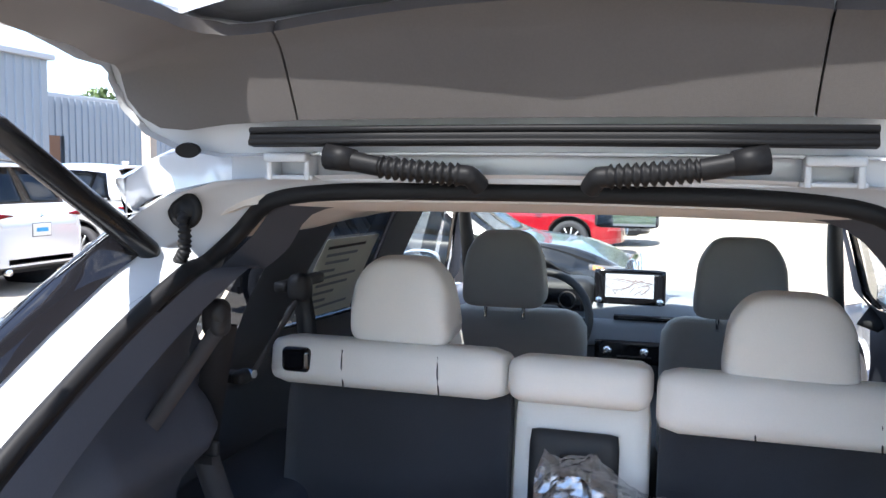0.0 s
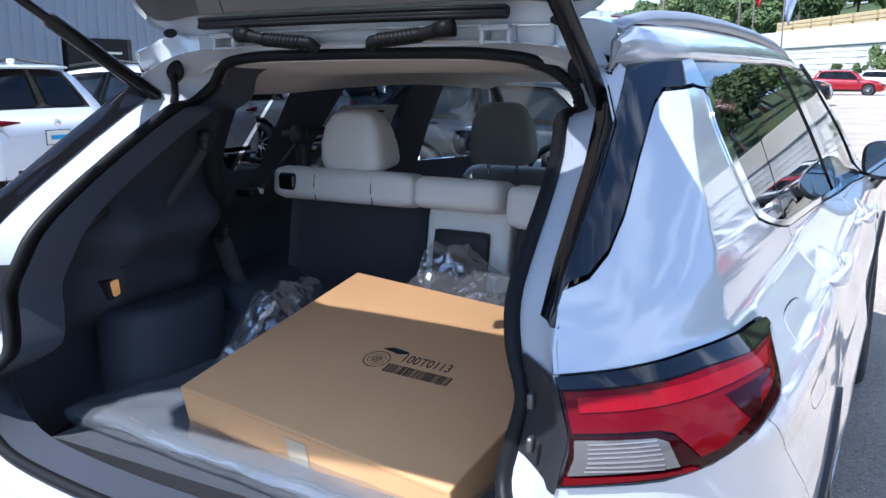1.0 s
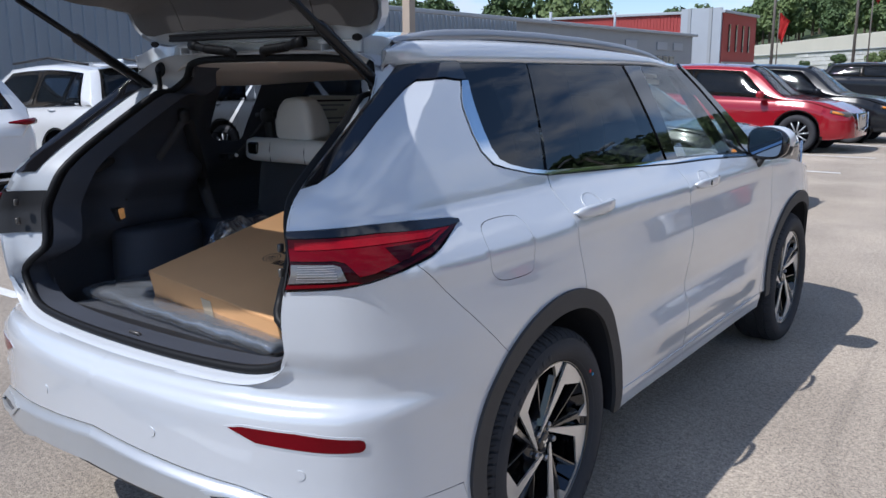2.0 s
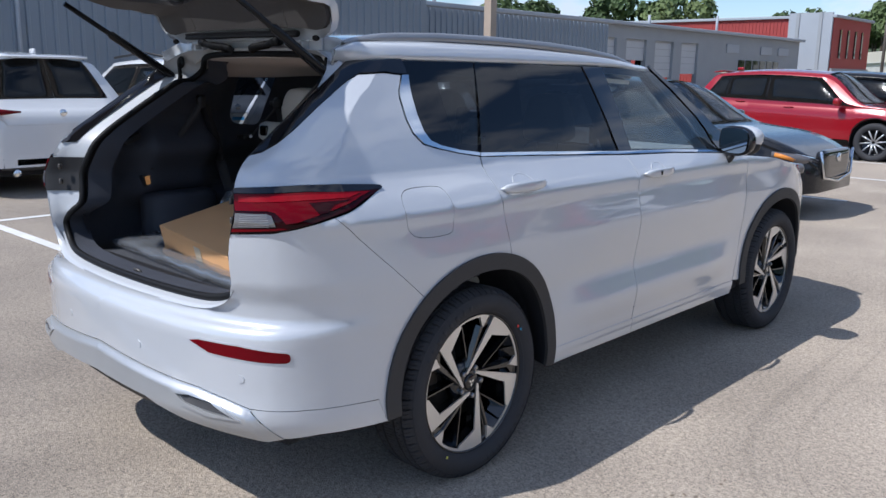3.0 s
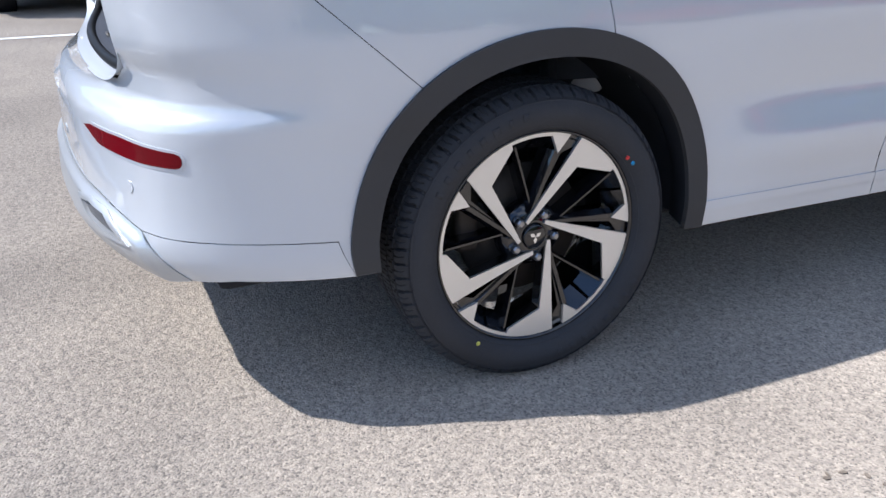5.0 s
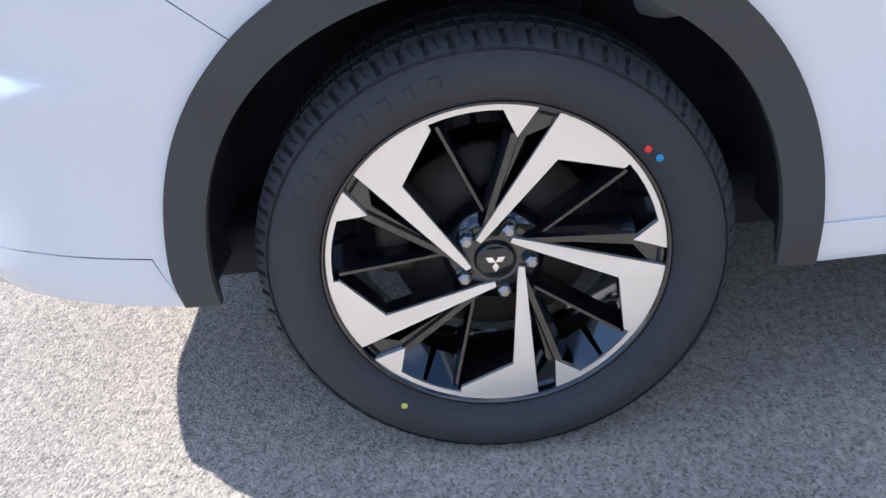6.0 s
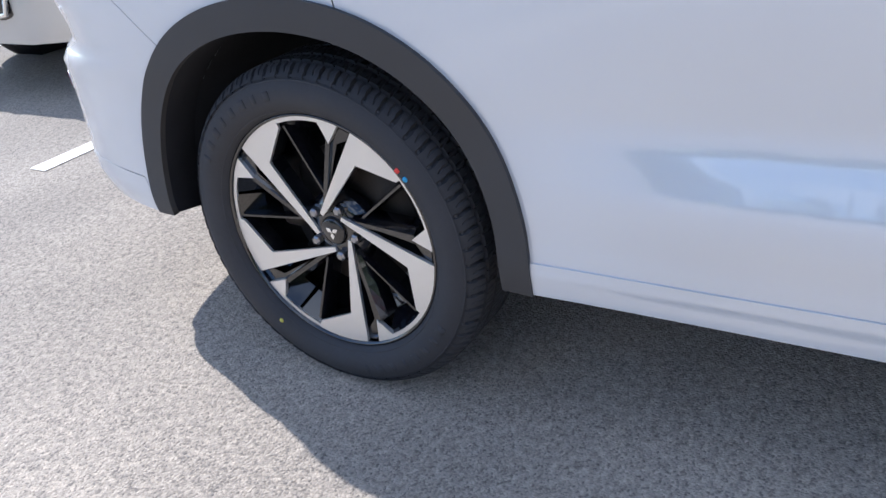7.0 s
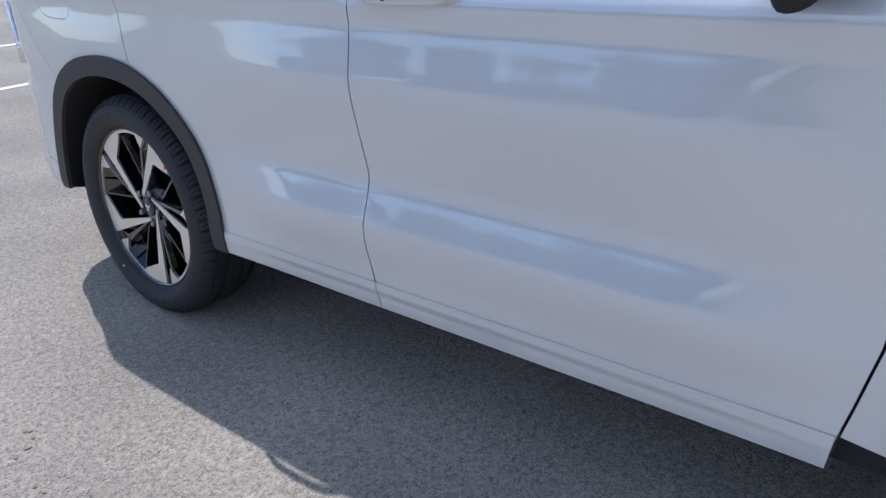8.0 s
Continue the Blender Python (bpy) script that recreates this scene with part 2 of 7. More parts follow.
def sheet(name, outline, fmap, material, parent=None, label="", step=0.05, holes=(), rim=0.012, off=0.0, flip=False, eps=1e-3, gap=0.0):
    """A curved panel: the flat outline (u, v) carried onto the surface fmap, with its edges turned in by rim."""
    if gap:
        outline = inset(outline, gap)
    loops = [dense(outline, step)] + [dense(h, step) for h in holes]
    verts, edges = [], []
    for lp in loops:
        k = len(verts)
        verts += [Vector(p) for p in lp]
        edges += [(k + i, k + (i + 1) % len(lp)) for i in range(len(lp))]
    us, vs = [p[0] for p in loops[0]], [p[1] for p in loops[0]]
    nu, nv = int((max(us) - min(us)) / step) + 1, int((max(vs) - min(vs)) / step) + 1
    small = [inset(loops[0], step * 0.4)] + [inset(h, -step * 0.4) for h in loops[1:]]
    for i in range(nu + 1):
        for j in range(nv + 1):
            p = (min(us) + (i + 0.5 * (j % 2)) * step, min(vs) + j * step)
            if inside(p, loops[0]) and inside(p, small[0]) and not any(inside(p, h) or inside(p, g) for h, g in zip(loops[1:], small[1:])):
                verts.append(Vector(p))
    v2, _, f2, *_ = delaunay_2d_cdt(verts, edges, [], 0, 1e-6)
    keep = []
    for f in f2:
        c = sum((v2[i] for i in f), Vector((0, 0))) / len(f)
        if inside(c, loops[0]) and not any(inside(c, h) for h in loops[1:]):
            keep.append(list(f))
    pos, nor = [], []
    for p in v2:
        a = Vector(fmap(p.x, p.y))
        du, dv = Vector(fmap(p.x + eps, p.y)) - a, Vector(fmap(p.x, p.y + eps)) - a
        n = du.cross(dv).normalized() * (-1 if flip else 1)
        pos.append(a + n * off)
        nor.append(n)
    faces = []
    for f in keep:
        n = (pos[f[1]] - pos[f[0]]).cross(pos[f[2]] - pos[f[0]])
        faces.append(f if n.dot(nor[f[0]]) > 0 else f[::-1])
    if rim:
        count = {}
        for f in faces:
            for a, b in zip(f, f[1:] + f[:1]):
                count[(a, b)] = 1
        new_id, base = {}, len(pos)
        for (a, b) in [e for e in count if (e[1], e[0]) not in count]:
            for q in (a, b):
                if q not in new_id:
                    new_id[q] = len(pos)
                    pos += [pos[q].copy(), pos[q] - nor[q] * rim]
                    nor += [Vector((0, 0, 0)), Vector((0, 0, 0))]
            faces.append([new_id[b], new_id[a], new_id[a] + 1, new_id[b] + 1])
    me = bpy.data.meshes.new(name)
    me.from_pydata([tuple(p) for p in pos], [], faces)
    me.polygons.foreach_set("use_smooth", [True] * len(faces))
    me.normals_split_custom_set_from_vertices([tuple(n) for n in nor])
    me.materials.append(material)
    ob = new(name, me)
    if parent:
        ob.parent = parent
    if label:
        ob["label"] = label
    return ob


def box_bm(size, at=(0, 0, 0), bevel=0.0, seg=2, rot=None):
    bm = bmesh.new()
    bmesh.ops.create_cube(bm, size=1.0)
    bmesh.ops.scale(bm, vec=size, verts=bm.verts)
    if bevel:
        bmesh.ops.bevel(bm, geom=list(bm.edges), offset=bevel, segments=seg, affect="EDGES", profile=0.5)
    if rot is not None:
        bmesh.ops.transform(bm, matrix=rot, verts=bm.verts)
    bmesh.ops.translate(bm, vec=at, verts=bm.verts)
    return bm


def tube_bm(points, radius, sides=10, cap=True, flat=1.0):
    """A round bar along points; radius is one value or one for each point."""
    bm, rings = bmesh.new(), []
    pts = [Vector(p) for p in points]
    rad = radius if isinstance(radius, (list, tuple)) else [radius] * len(pts)
    ref = None
    for i, p in enumerate(pts):
        d = (pts[min(i + 1, len(pts) - 1)] - pts[max(i - 1, 0)]).normalized()
        if ref is None:
            ref = d.orthogonal().normalized()
        ref = (ref - d * ref.dot(d)).normalized()
        o = d.cross(ref)
        rings.append([bm.verts.new(p + (ref * math.cos(a) + o * math.sin(a) * flat) * rad[i]) for a in (2 * math.pi * k / sides for k in range(sides))])
    for a, b in zip(rings, rings[1:]):
        for k in range(sides):
            bm.faces.new((a[k], a[(k + 1) % sides], b[(k + 1) % sides], b[k]))
    if cap:
        bm.faces.new(rings[0][::-1])
        bm.faces.new(rings[-1])
    return bm


def revolve_bm(profile, n=48, axis="x", closed=False, start=0.0, sweep=360.0):
    """profile: (along the axis, radius). Turned round the x axis."""
    bm = bmesh.new()
    full = abs(sweep - 360) < 1e-6
    m = n if full else n + 1
    rows = [[bm.verts.new((a, r * math.cos(t), r * math.sin(t))) for a, r in profile] for t in (radians(start + sweep * k / n) for k in range(m))]
    for k in range(n):
        p, q = rows[k], rows[(k + 1) % m]
        for i in range(len(profile) - 1 + (1 if closed else 0)):
            j = (i + 1) % len(profile)
            bm.faces.new((p[i], p[j], q[j], q[i]))
    return bm


def prism_bm(poly, depth, bevel=0.0, m=None):
    """A flat (x, y) outline raised by depth along z."""
    bm = bmesh.new()
    f = bm.faces.new([bm.verts.new((p[0], p[1], 0)) for p in poly])
    f.normal_update()
    if f.normal.z < 0:
        f.normal_flip()
    top = bmesh.ops.extrude_face_region(bm, geom=[f])["geom"]
    bmesh.ops.translate(bm, vec=(0, 0, depth), verts=[v for v in top if isinstance(v, bmesh.types.BMVert)])
    bmesh.ops.recalc_face_normals(bm, faces=bm.faces)
    if bevel:
        bmesh.ops.bevel(bm, geom=[e for e in bm.edges if abs(e.verts[0].co.z - e.verts[1].co.z) < 1e-6 and e.verts[0].co.z > depth * 0.5], offset=bevel, segments=2, affect="EDGES")
    if m is not None:
        bmesh.ops.transform(bm, matrix=m, verts=bm.verts)
    return bm


def merge(*bms):
    out = bmesh.new()
    for b in bms:
        me = bpy.data.meshes.new("tmp")
        b.to_mesh(me)
        b.free()
        out.from_mesh(me)
        bpy.data.meshes.remove(me)
    return out


def cushion_bm(size, at, round_=0.06, puff=0.0, rot=None, seg=4, cuts=8, wrinkle=0.002, seed=0):
    """A padded block with rounded edges and slightly uneven faces."""
    bm = bmesh.new()
    bmesh.ops.create_cube(bm, size=1.0)
    bmesh.ops.subdivide_edges(bm, edges=bm.edges, cuts=cuts, use_grid_fill=True)
    hx, hy, hz = (s / 2 for s in size)
    r = min(round_, hx * 0.99, hy * 0.99, hz * 0.99)
    for v in bm.verts:
        p = Vector((v.co.x * size[0], v.co.y * size[1], v.co.z * size[2]))
        core = Vector((max(-hx + r, min(hx - r, p.x)), max(-hy + r, min(hy - r, p.y)), max(-hz + r, min(hz - r, p.z))))
        d = p - core
        if d.length > 1e-9:
            p = core + d.normalized() * r
        k = (1 - (p.x / hx) ** 2) * (1 - (p.z / hz) ** 2)
        p.y += puff * k * (1 if p.y > 0 else -1)
        p += Vector((0, 1, 0)) * noise.noise(p * 9 + Vector((seed, 0, 0))) * wrinkle
        v.co = p
    if rot is not None:
        bmesh.ops.transform(bm, matrix=rot, verts=bm.verts)
    bmesh.ops.translate(bm, vec=at, verts=bm.verts)
    return bm


# ---- the white sport utility vehicle ----
suv = thing("sport_utility_vehicle", "pearl white sport utility vehicle with its tailgate raised", "car")
PLAN = [(0, 3.60), (0.30, 3.58), (0.55, 3.53), (0.72, 3.42), (0.83, 3.24), (0.893, 2.98), (0.912, 2.70), (0.905, 2.40), (0.893, 2.05), (0.892, 1.5),
        (0.893, 1.0), (0.897, 0.55), (0.912, 0.20), (0.922, -0.05), (0.920, -0.30), (0.897, -0.58), (0.825, -0.785), (0.700, -0.885), (0.49, -0.955),
        (0.25, -0.99), (0, -1.0)]


def plan_line():
    p = [Vector(a) for a in PLAN]
    pts = []
    for i in range(len(p) - 1):
        p0, p1, p2, p3 = p[max(i - 1, 0)], p[i], p[i + 1], p[min(i + 2, len(p) - 1)]
        if i == 0:
            p0 = Vector((-p[1].x, p[1].y))
        if i == len(p) - 2:
            p3 = Vector((-p[-2].x, p[-2].y))
        for j in range(8):
            t = j / 8
            pts.append(0.5 * (2 * p1 + (p2 - p0) * t + (2 * p0 - 5 * p1 + 4 * p2 - p3) * t * t + (3 * p1 - p0 - 3 * p2 + p3) * t ** 3))
    pts.append(p[-1])
    s = [0.0]
    for a, b in zip(pts, pts[1:]):
        s.append(s[-1] + (b - a).length)
    ref = np.interp(-1.0, [-q.y for q in pts], s)
    u = [ref + 1.0 - v for v in s]
    return np.array(u[::-1]), np.array([q.x for q in pts][::-1]), np.array([q.y for q in pts][::-1])


UN, XN, YN = plan_line()
UEND, UFRONT = float(UN[0]), float(UN[-1])
HALF = curve_fn([0.25, 0.32, 0.40, 0.45, 0.50, 0.57, 0.64, 0.72, 0.84, 0.93, 0.99, 1.03, 1.05, 1.07, 1.09, 1.13, 1.165, 1.20, 1.30, 1.40, 1.48, 1.55, 1.62],
                [0.850, 0.885, 0.893, 0.890, 0.889, 0.888, 0.889, 0.894, 0.897, 0.892, 0.891, 0.897, 0.898, 0.889, 0.876, 0.838, 0.808, 0.795, 0.755, 0.708, 0.668, 0.628, 0.57])
REAR = curve_fn([0.30, 0.36, 0.44, 0.52, 0.60, 0.690, 0.706, 0.725, 0.748, 0.78, 0.86, 1.0, 1.10, 1.20, 1.30, 1.46, 1.62], [0.12, 0.045, -0.005, 0.0, 0.0, 0.0, 0.006, 0.036, 0.070, 0.068, 0.034, 0.02, 0.02, 0.05, 0.17, 0.38, 0.60])
NOSE = curve_fn([0.25, 0.40, 0.60, 0.80, 0.90, 1.0, 1.08, 1.2], [-0.10, 0.0, 0.02, 0.0, -0.05, -0.16, -0.40, -0.9])


SCOOP = curve_fn([0.36, 0.44, 0.50, 0.54, 0.60, 0.66, 0.72, 0.80, 0.88, 0.96, 1.02, 1.07], [0.0, 0.014, 0.027, 0.031, 0.015, -0.001, 0.004, 0.015, 0.023, 0.013, 0.003, 0.0])


def skin(u, z):
    """The outer skin: u runs along the plan's outline (it equals y along the doors), z is the height."""
    xn, yn = float(np.interp(u, UN, XN)), float(np.interp(u, UN, YN))
    w = HALF(z) / 0.893
    g = 1 - smooth01(z, 0.88, 1.14)
    x = (min(xn, 0.893) + max(0.0, xn - 0.893) * g) * w
    sr, sf = smooth01(-yn, 0.30 - 0.22 * smooth01(z, 1.36, 1.50), 0.86), smooth01(yn, 2.5, 3.3)
    y = yn + REAR(z) * sr + NOSE(z) * sf * (0.6 + 0.4 * abs(x) / 0.9)
    x += SCOOP(z) * smooth01(yn, 0.36, 0.85) * smooth01(yn, 2.30, 1.80)
    return Vector((x, y, z))


def skin_left(u, z):
    p = skin(u, z)
    return Vector((-p.x, p.y, p.z))


def uy(y):
    return float(np.interp(y, YN, UN))


def ux(x):
    half = YN < 0
    order = np.argsort(XN[half])
    return float(np.interp(x, XN[half][order], UN[half][order]))


def side(pts):
    return [(uy(a), b) for a, b in pts]


UE = curve_fn([0.70, 0.90, 1.017, 1.146, 1.238, 1.31, 1.376, 1.543, 1.60], [-1.03, -1.02, -1.003, -0.957, -0.937, -0.922, -0.900, -0.843, -0.82])


def up_edge(z0, z1, n=8):
    """The edge of the tailgate opening between two heights."""
    return [(UE(z0 + (z1 - z0) * i / n), z0 + (z1 - z0) * i / n) for i in range(n + 1)]


def arch(cy, grow=0.0, a0=-4.5, a1=180.5, n=64, squash=1.0):
    """A wheel arch's line round the hub at cy, front to back."""
    out = []
    for i in range(n + 1):
        a = radians(a0 + (a1 - a0) * i / n)
        r = 0.474 + 0.022 * abs(math.sin(a)) + 0.012 * math.sin(2 * a) ** 2 + grow
        out.append((cy + r * math.cos(a), 0.366 + r * math.sin(a)))
    return out


ARCH_R, ARCH_F = arch(0.0), arch(2.706)
ARCH_Fi = arch(2.706, -0.060)


FR_SEAM = [(1.072, 1.148), (1.076, 1.09), (1.078, 1.0), (1.080, 0.90), (1.085, 0.80), (1.089, 0.68), (1.087, 0.60), (1.083, 0.52), (1.083, 0.46), (1.088, 0.395)]
FRONT_SEAM = [(2.215, 1.085), (2.225, 1.0), (2.228, 0.91), (2.218, 0.75), (2.195, 0.57), (2.165, 0.45), (2.150, 0.395)]
RD_SEAM = [(0.105, 1.197), (0.098, 1.13), (0.108, 1.04), (0.125, 0.96), (0.148, 0.868), (0.154, 0.838)]
arch_r_front = [p for p in ARCH_R if p[0] > 0.16 and p[1] > 0.40]
arch_top_q = [p for p in ARCH_R if -0.31 < p[0] < 0.14]
arch_bump = [p for p in ARCH_R if p[0] <= -0.32]

P_FDOOR = side(FR_SEAM[::-1] + [(1.5, 1.134), (1.99, 1.108)] + FRONT_SEAM)
P_RDOOR = side(RD_SEAM[::-1] + [(0.55, 1.176)] + FR_SEAM + [(0.80, 0.395)]) + side([(0.466, 0.395)] + arch_r_front)
D_LINE = [(-0.40, 1.492), (-0.60, 1.490), (-0.74, 1.486), (-0.775, 1.465), (-0.792, 1.44), (-0.822, 1.385), (-0.852, 1.315), (-0.874, 1.276), (-0.900, 1.251), (UE(1.240), 1.240)]
LAMP_TOP = [(UE(1.146), 1.146), (-0.896, 1.149), (-0.825, 1.152), (-0.735, 1.154), (-0.62, 1.152), (-0.47, 1.142), (-0.436, 1.138), (-0.432, 1.134), (-0.436, 1.129)]
LAMP_LOW = [(-0.545, 1.100), (-0.620, 1.078), (-0.707, 1.059), (-0.80, 1.038), (-0.87, 1.026), (UE(1.017), 1.017)]
BUMP_SEAM = [(uy(-0.303), 0.756), (uy(-0.42), 0.853), (uy(-0.55), 0.963), (-0.672, 1.064)]
P_QUARTER = side([(0.10, 1.197), (0.0, 1.212), (-0.11, 1.235), (-0.175, 1.252), (-0.212, 1.29), (-0.226, 1.34), (-0.224, 1.41), (-0.206, 1.486)]) + D_LINE + \
    up_edge(1.22, 1.152, 3) + [(a, b + 0.003) for a, b in LAMP_TOP] + [(a, b - 0.003) for a, b in LAMP_LOW[:2]] + BUMP_SEAM[::-1] + side(arch_top_q[::-1] + RD_SEAM[:0:-1])
P_FUEL = rounded(side([(-0.378, 1.09), (-0.33, 1.119), (-0.20, 1.119), (-0.163, 1.10), (-0.157, 1.03), (-0.166, 0.975), (-0.20, 0.959), (-0.31, 0.962), (-0.362, 0.982), (-0.383, 1.03)]), 4)
P_BUMP = side(arch_bump[::-1]) + BUMP_SEAM + [(a, b - 0.003) for a, b in LAMP_LOW[2:]] + up_edge(1.0, 0.86, 3) + \
    [(-1.06, 0.80), (-1.12, 0.766), (-1.25, 0.752), (UEND - 0.0008, 0.750), (UEND - 0.0008, 0.555), (UEND + 0.35, 0.527), (UEND + 0.55, 0.514), (UEND + 0.665, 0.493), (UEND + 0.745, 0.473), (UEND + 0.90, 0.468), (uy(-0.50), 0.452)]
P_BUMPLOW = [(uy(-0.475), 0.366), (uy(-0.50), 0.451), (UEND + 0.90, 0.467), (UEND + 0.742, 0.472), (UEND + 0.790, 0.42), (UEND + 0.815, 0.366), (UEND + 0.93, 0.376)]
SKID_TOP = [(0.0, 0.554), (0.35, 0.526), (0.55, 0.513), (0.665, 0.492), (0.742, 0.4725)]
P_SKID = [(UEND + a, b) for a, b in SKID_TOP + [(0.790, 0.42), (0.815, 0.366), (0.69, 0.386), (0.5, 0.405), (0.315, 0.44), (0.0, 0.455)]]
P_UNDER = [(UEND, 0.462), (UEND + 0.32, 0.448), (UEND + 0.5, 0.413), (UEND + 0.69, 0.394), (UEND + 0.78, 0.374), (UEND + 0.74, 0.33), (UEND, 0.33)]
VENT = [(0.470, 0.484), (0.53, 0.490), (0.612, 0.481), (0.708, 0.442), (0.60, 0.447), (0.508, 0.460)]
P_LAMP = LAMP_TOP + LAMP_LOW
P_LAMPTOP = LAMP_TOP + [(-0.50, 1.127), (-0.62, 1.131), (-0.735, 1.137), (-0.85, 1.135), (UE(1.133) + 0.002, 1.133)]
P_LAMPRED = [(-0.492, 1.124), (-0.62, 1.130), (-0.735, 1.134), (-0.85, 1.132), (UE(1.13) + 0.006, 1.130), (UE(1.086) + 0.006, 1.086), (-0.868, 1.087), (-0.849, 1.082), (-0.826, 1.052), (-0.79, 1.056), (-0.707, 1.076), (-0.62, 1.095), (-0.55, 1.112)]
P_LAMPCLEAR = [(UE(1.078) + 0.008, 1.078), (-0.876, 1.079), (-0.862, 1.074), (-0.856, 1.046), (UE(1.034) + 0.008, 1.036)]
P_LAMPFOOT = [(UE(1.031) + 0.006, 1.032), (-0.835, 1.041), (-0.822, 1.038), (UE(1.022) + 0.006, 1.023)]
P_LAMPBAR = [(-0.54, 1.122), (-0.735, 1.127), (-0.85, 1.126), (UE(1.126) + 0.02, 1.124), (UE(1.108) + 0.02, 1.108), (-0.85, 1.110), (-0.735, 1.112), (-0.60, 1.112)]
P_SILL = [side([(0.462, 0.3965), (1.0875, 0.3965), (1.093, 0.326), (0.470, 0.330)]), side([(1.0905, 0.3965), (2.148, 0.3965), (2.135, 0.326), (1.3, 0.326), (1.096, 0.326)])]
P_FENDER = side(FRONT_SEAM) + side([p for p in ARCH_F if p[1] > 0.38][::-1]) + [(uy(3.20), 0.45), (UFRONT, 0.42), (UFRONT, 0.90), (UFRONT - 0.55, 0.93), (uy(3.05), 0.985), (uy(2.6), 1.05)]
P_NOSE = [(uy(3.19), 0.44), (UFRONT, 0.41), (UFRONT, 0.28), (uy(3.16), 0.30)]
P_DPANEL = [(uy(-0.206), 1.490)] + [(a, b + 0.005) for a, b in D_LINE] + up_edge(1.255, 1.535, 8) + side([(-0.3, 1.541), (-0.16, 1.542), (-0.152, 1.49)])
P_QGLASS = side([(0.098, 1.214), (0.0, 1.228), (-0.09, 1.248), (-0.135, 1.268), (-0.156, 1.30), (-0.164, 1.36), (-0.160, 1.42), (-0.148, 1.495), (-0.155, 1.537), (0.236, 1.540)])
P_CHROME = side([(0.10, 1.199), (0.0, 1.214), (-0.11, 1.237), (-0.172, 1.255), (-0.209, 1.292), (-0.222, 1.34), (-0.220, 1.41), (-0.202, 1.486), (-0.152, 1.486), (-0.163, 1.41), (-0.166, 1.35), (-0.158, 1.297), (-0.136, 1.264), (-0.09, 1.245), (0.0, 1.225), (0.10, 1.211)])
P_RGLASS = side([(0.115, 1.200), (0.55, 1.180), (1.035, 1.155), (0.965, 1.535), (0.245, 1.540)])
P_FGLASS = side([(1.150, 1.152), (1.5, 1.139), (1.985, 1.113), (1.93, 1.215), (1.86, 1.29), (1.69, 1.43), (1.565, 1.525), (1.125, 1.535)])
P_BPIL = side([(1.038, 1.155), (1.147, 1.150), (1.122, 1.535), (0.968, 1.536)])
P_APIL = side([(1.99, 1.111), (1.935, 1.216), (1.865, 1.293), (1.695, 1.434), (1.568, 1.527), (1.565, 1.548), (1.72, 1.455), (1.95, 1.30), (2.19, 1.13), (2.22, 1.09)])
P_BELTR = side([(0.105, 1.198), (0.55, 1.178), (1.07, 1.151), (1.5, 1.137), (1.99, 1.110), (1.99, 1.119), (1.5, 1.148), (1.07, 1.163), (0.55, 1.190), (0.105, 1.210)])

def mirror_shell_bm(w, d, h, s, flat, at, turn_m):
    """A door mirror's housing: round at its outer end, squarer at the door, its back flat by choice."""
    bm = bmesh.new()
    bmesh.ops.create_cube(bm, size=2.0)
    bmesh.ops.subdivide_edges(bm, edges=bm.edges, cuts=9, use_grid_fill=True)
    for v in bm.verts:
        p = v.co
        n = 3.2 if p.x * s < 0 else 2.5
        l = (abs(p.x) ** n + abs(p.y) ** (6 if p.y < 0 and flat else 2.4) + abs(p.z) ** n) ** (1 / n)
        q = p / max(l, 1e-6)
        q.z *= 1 - 0.10 * smooth01(q.x * s, 0.0, 1.0)
        v.co = Vector((q.x * w / 2, max(q.y, -1.0) * d / 2, q.z * h / 2))
    bmesh.ops.transform(bm, matrix=Matrix.Translation(at) @ turn_m, verts=bm.verts)
    return bm


def loft_bm(loops, closed=True):
    bm = bmesh.new()
    rows = [[bm.verts.new(p) for p in lp] for lp in loops]
    n = len(rows[0])
    for a, b in zip(rows, rows[1:]):
        for k in range(n if closed else n - 1):
            bm.faces.new((a[k], a[(k + 1) % n], b[(k + 1) % n], b[k]))
    return bm


def resample(pts, n):
    d = [0.0]
    for a, b in zip(pts, pts[1:]):
        d.append(d[-1] + (b - a).length)
    return [Vector([float(np.interp(d[-1] * i / n, d, [p[k] for p in pts])) for k in range(3)]) for i in range(n + 1)]


def proud(fmap, way, u, z):
    """The skid plate stands out below a rounded ledge along its upper and outer edge."""
    a = u - UEND
    edge = float(np.interp(a, [p[0] for p in SKID_TOP], [p[1] for p in SKID_TOP]))
    p = fmap(u, z)
    n = (fmap(u + 1e-3, z) - p).cross(fmap(u, z + 1e-3) - p).normalized() * way
    return p + n * 0.018 * smooth01(edge - z, -0.004, 0.030) * smooth01(0.80 - a - 0.45 * (z - 0.42), 0.0, 0.06)


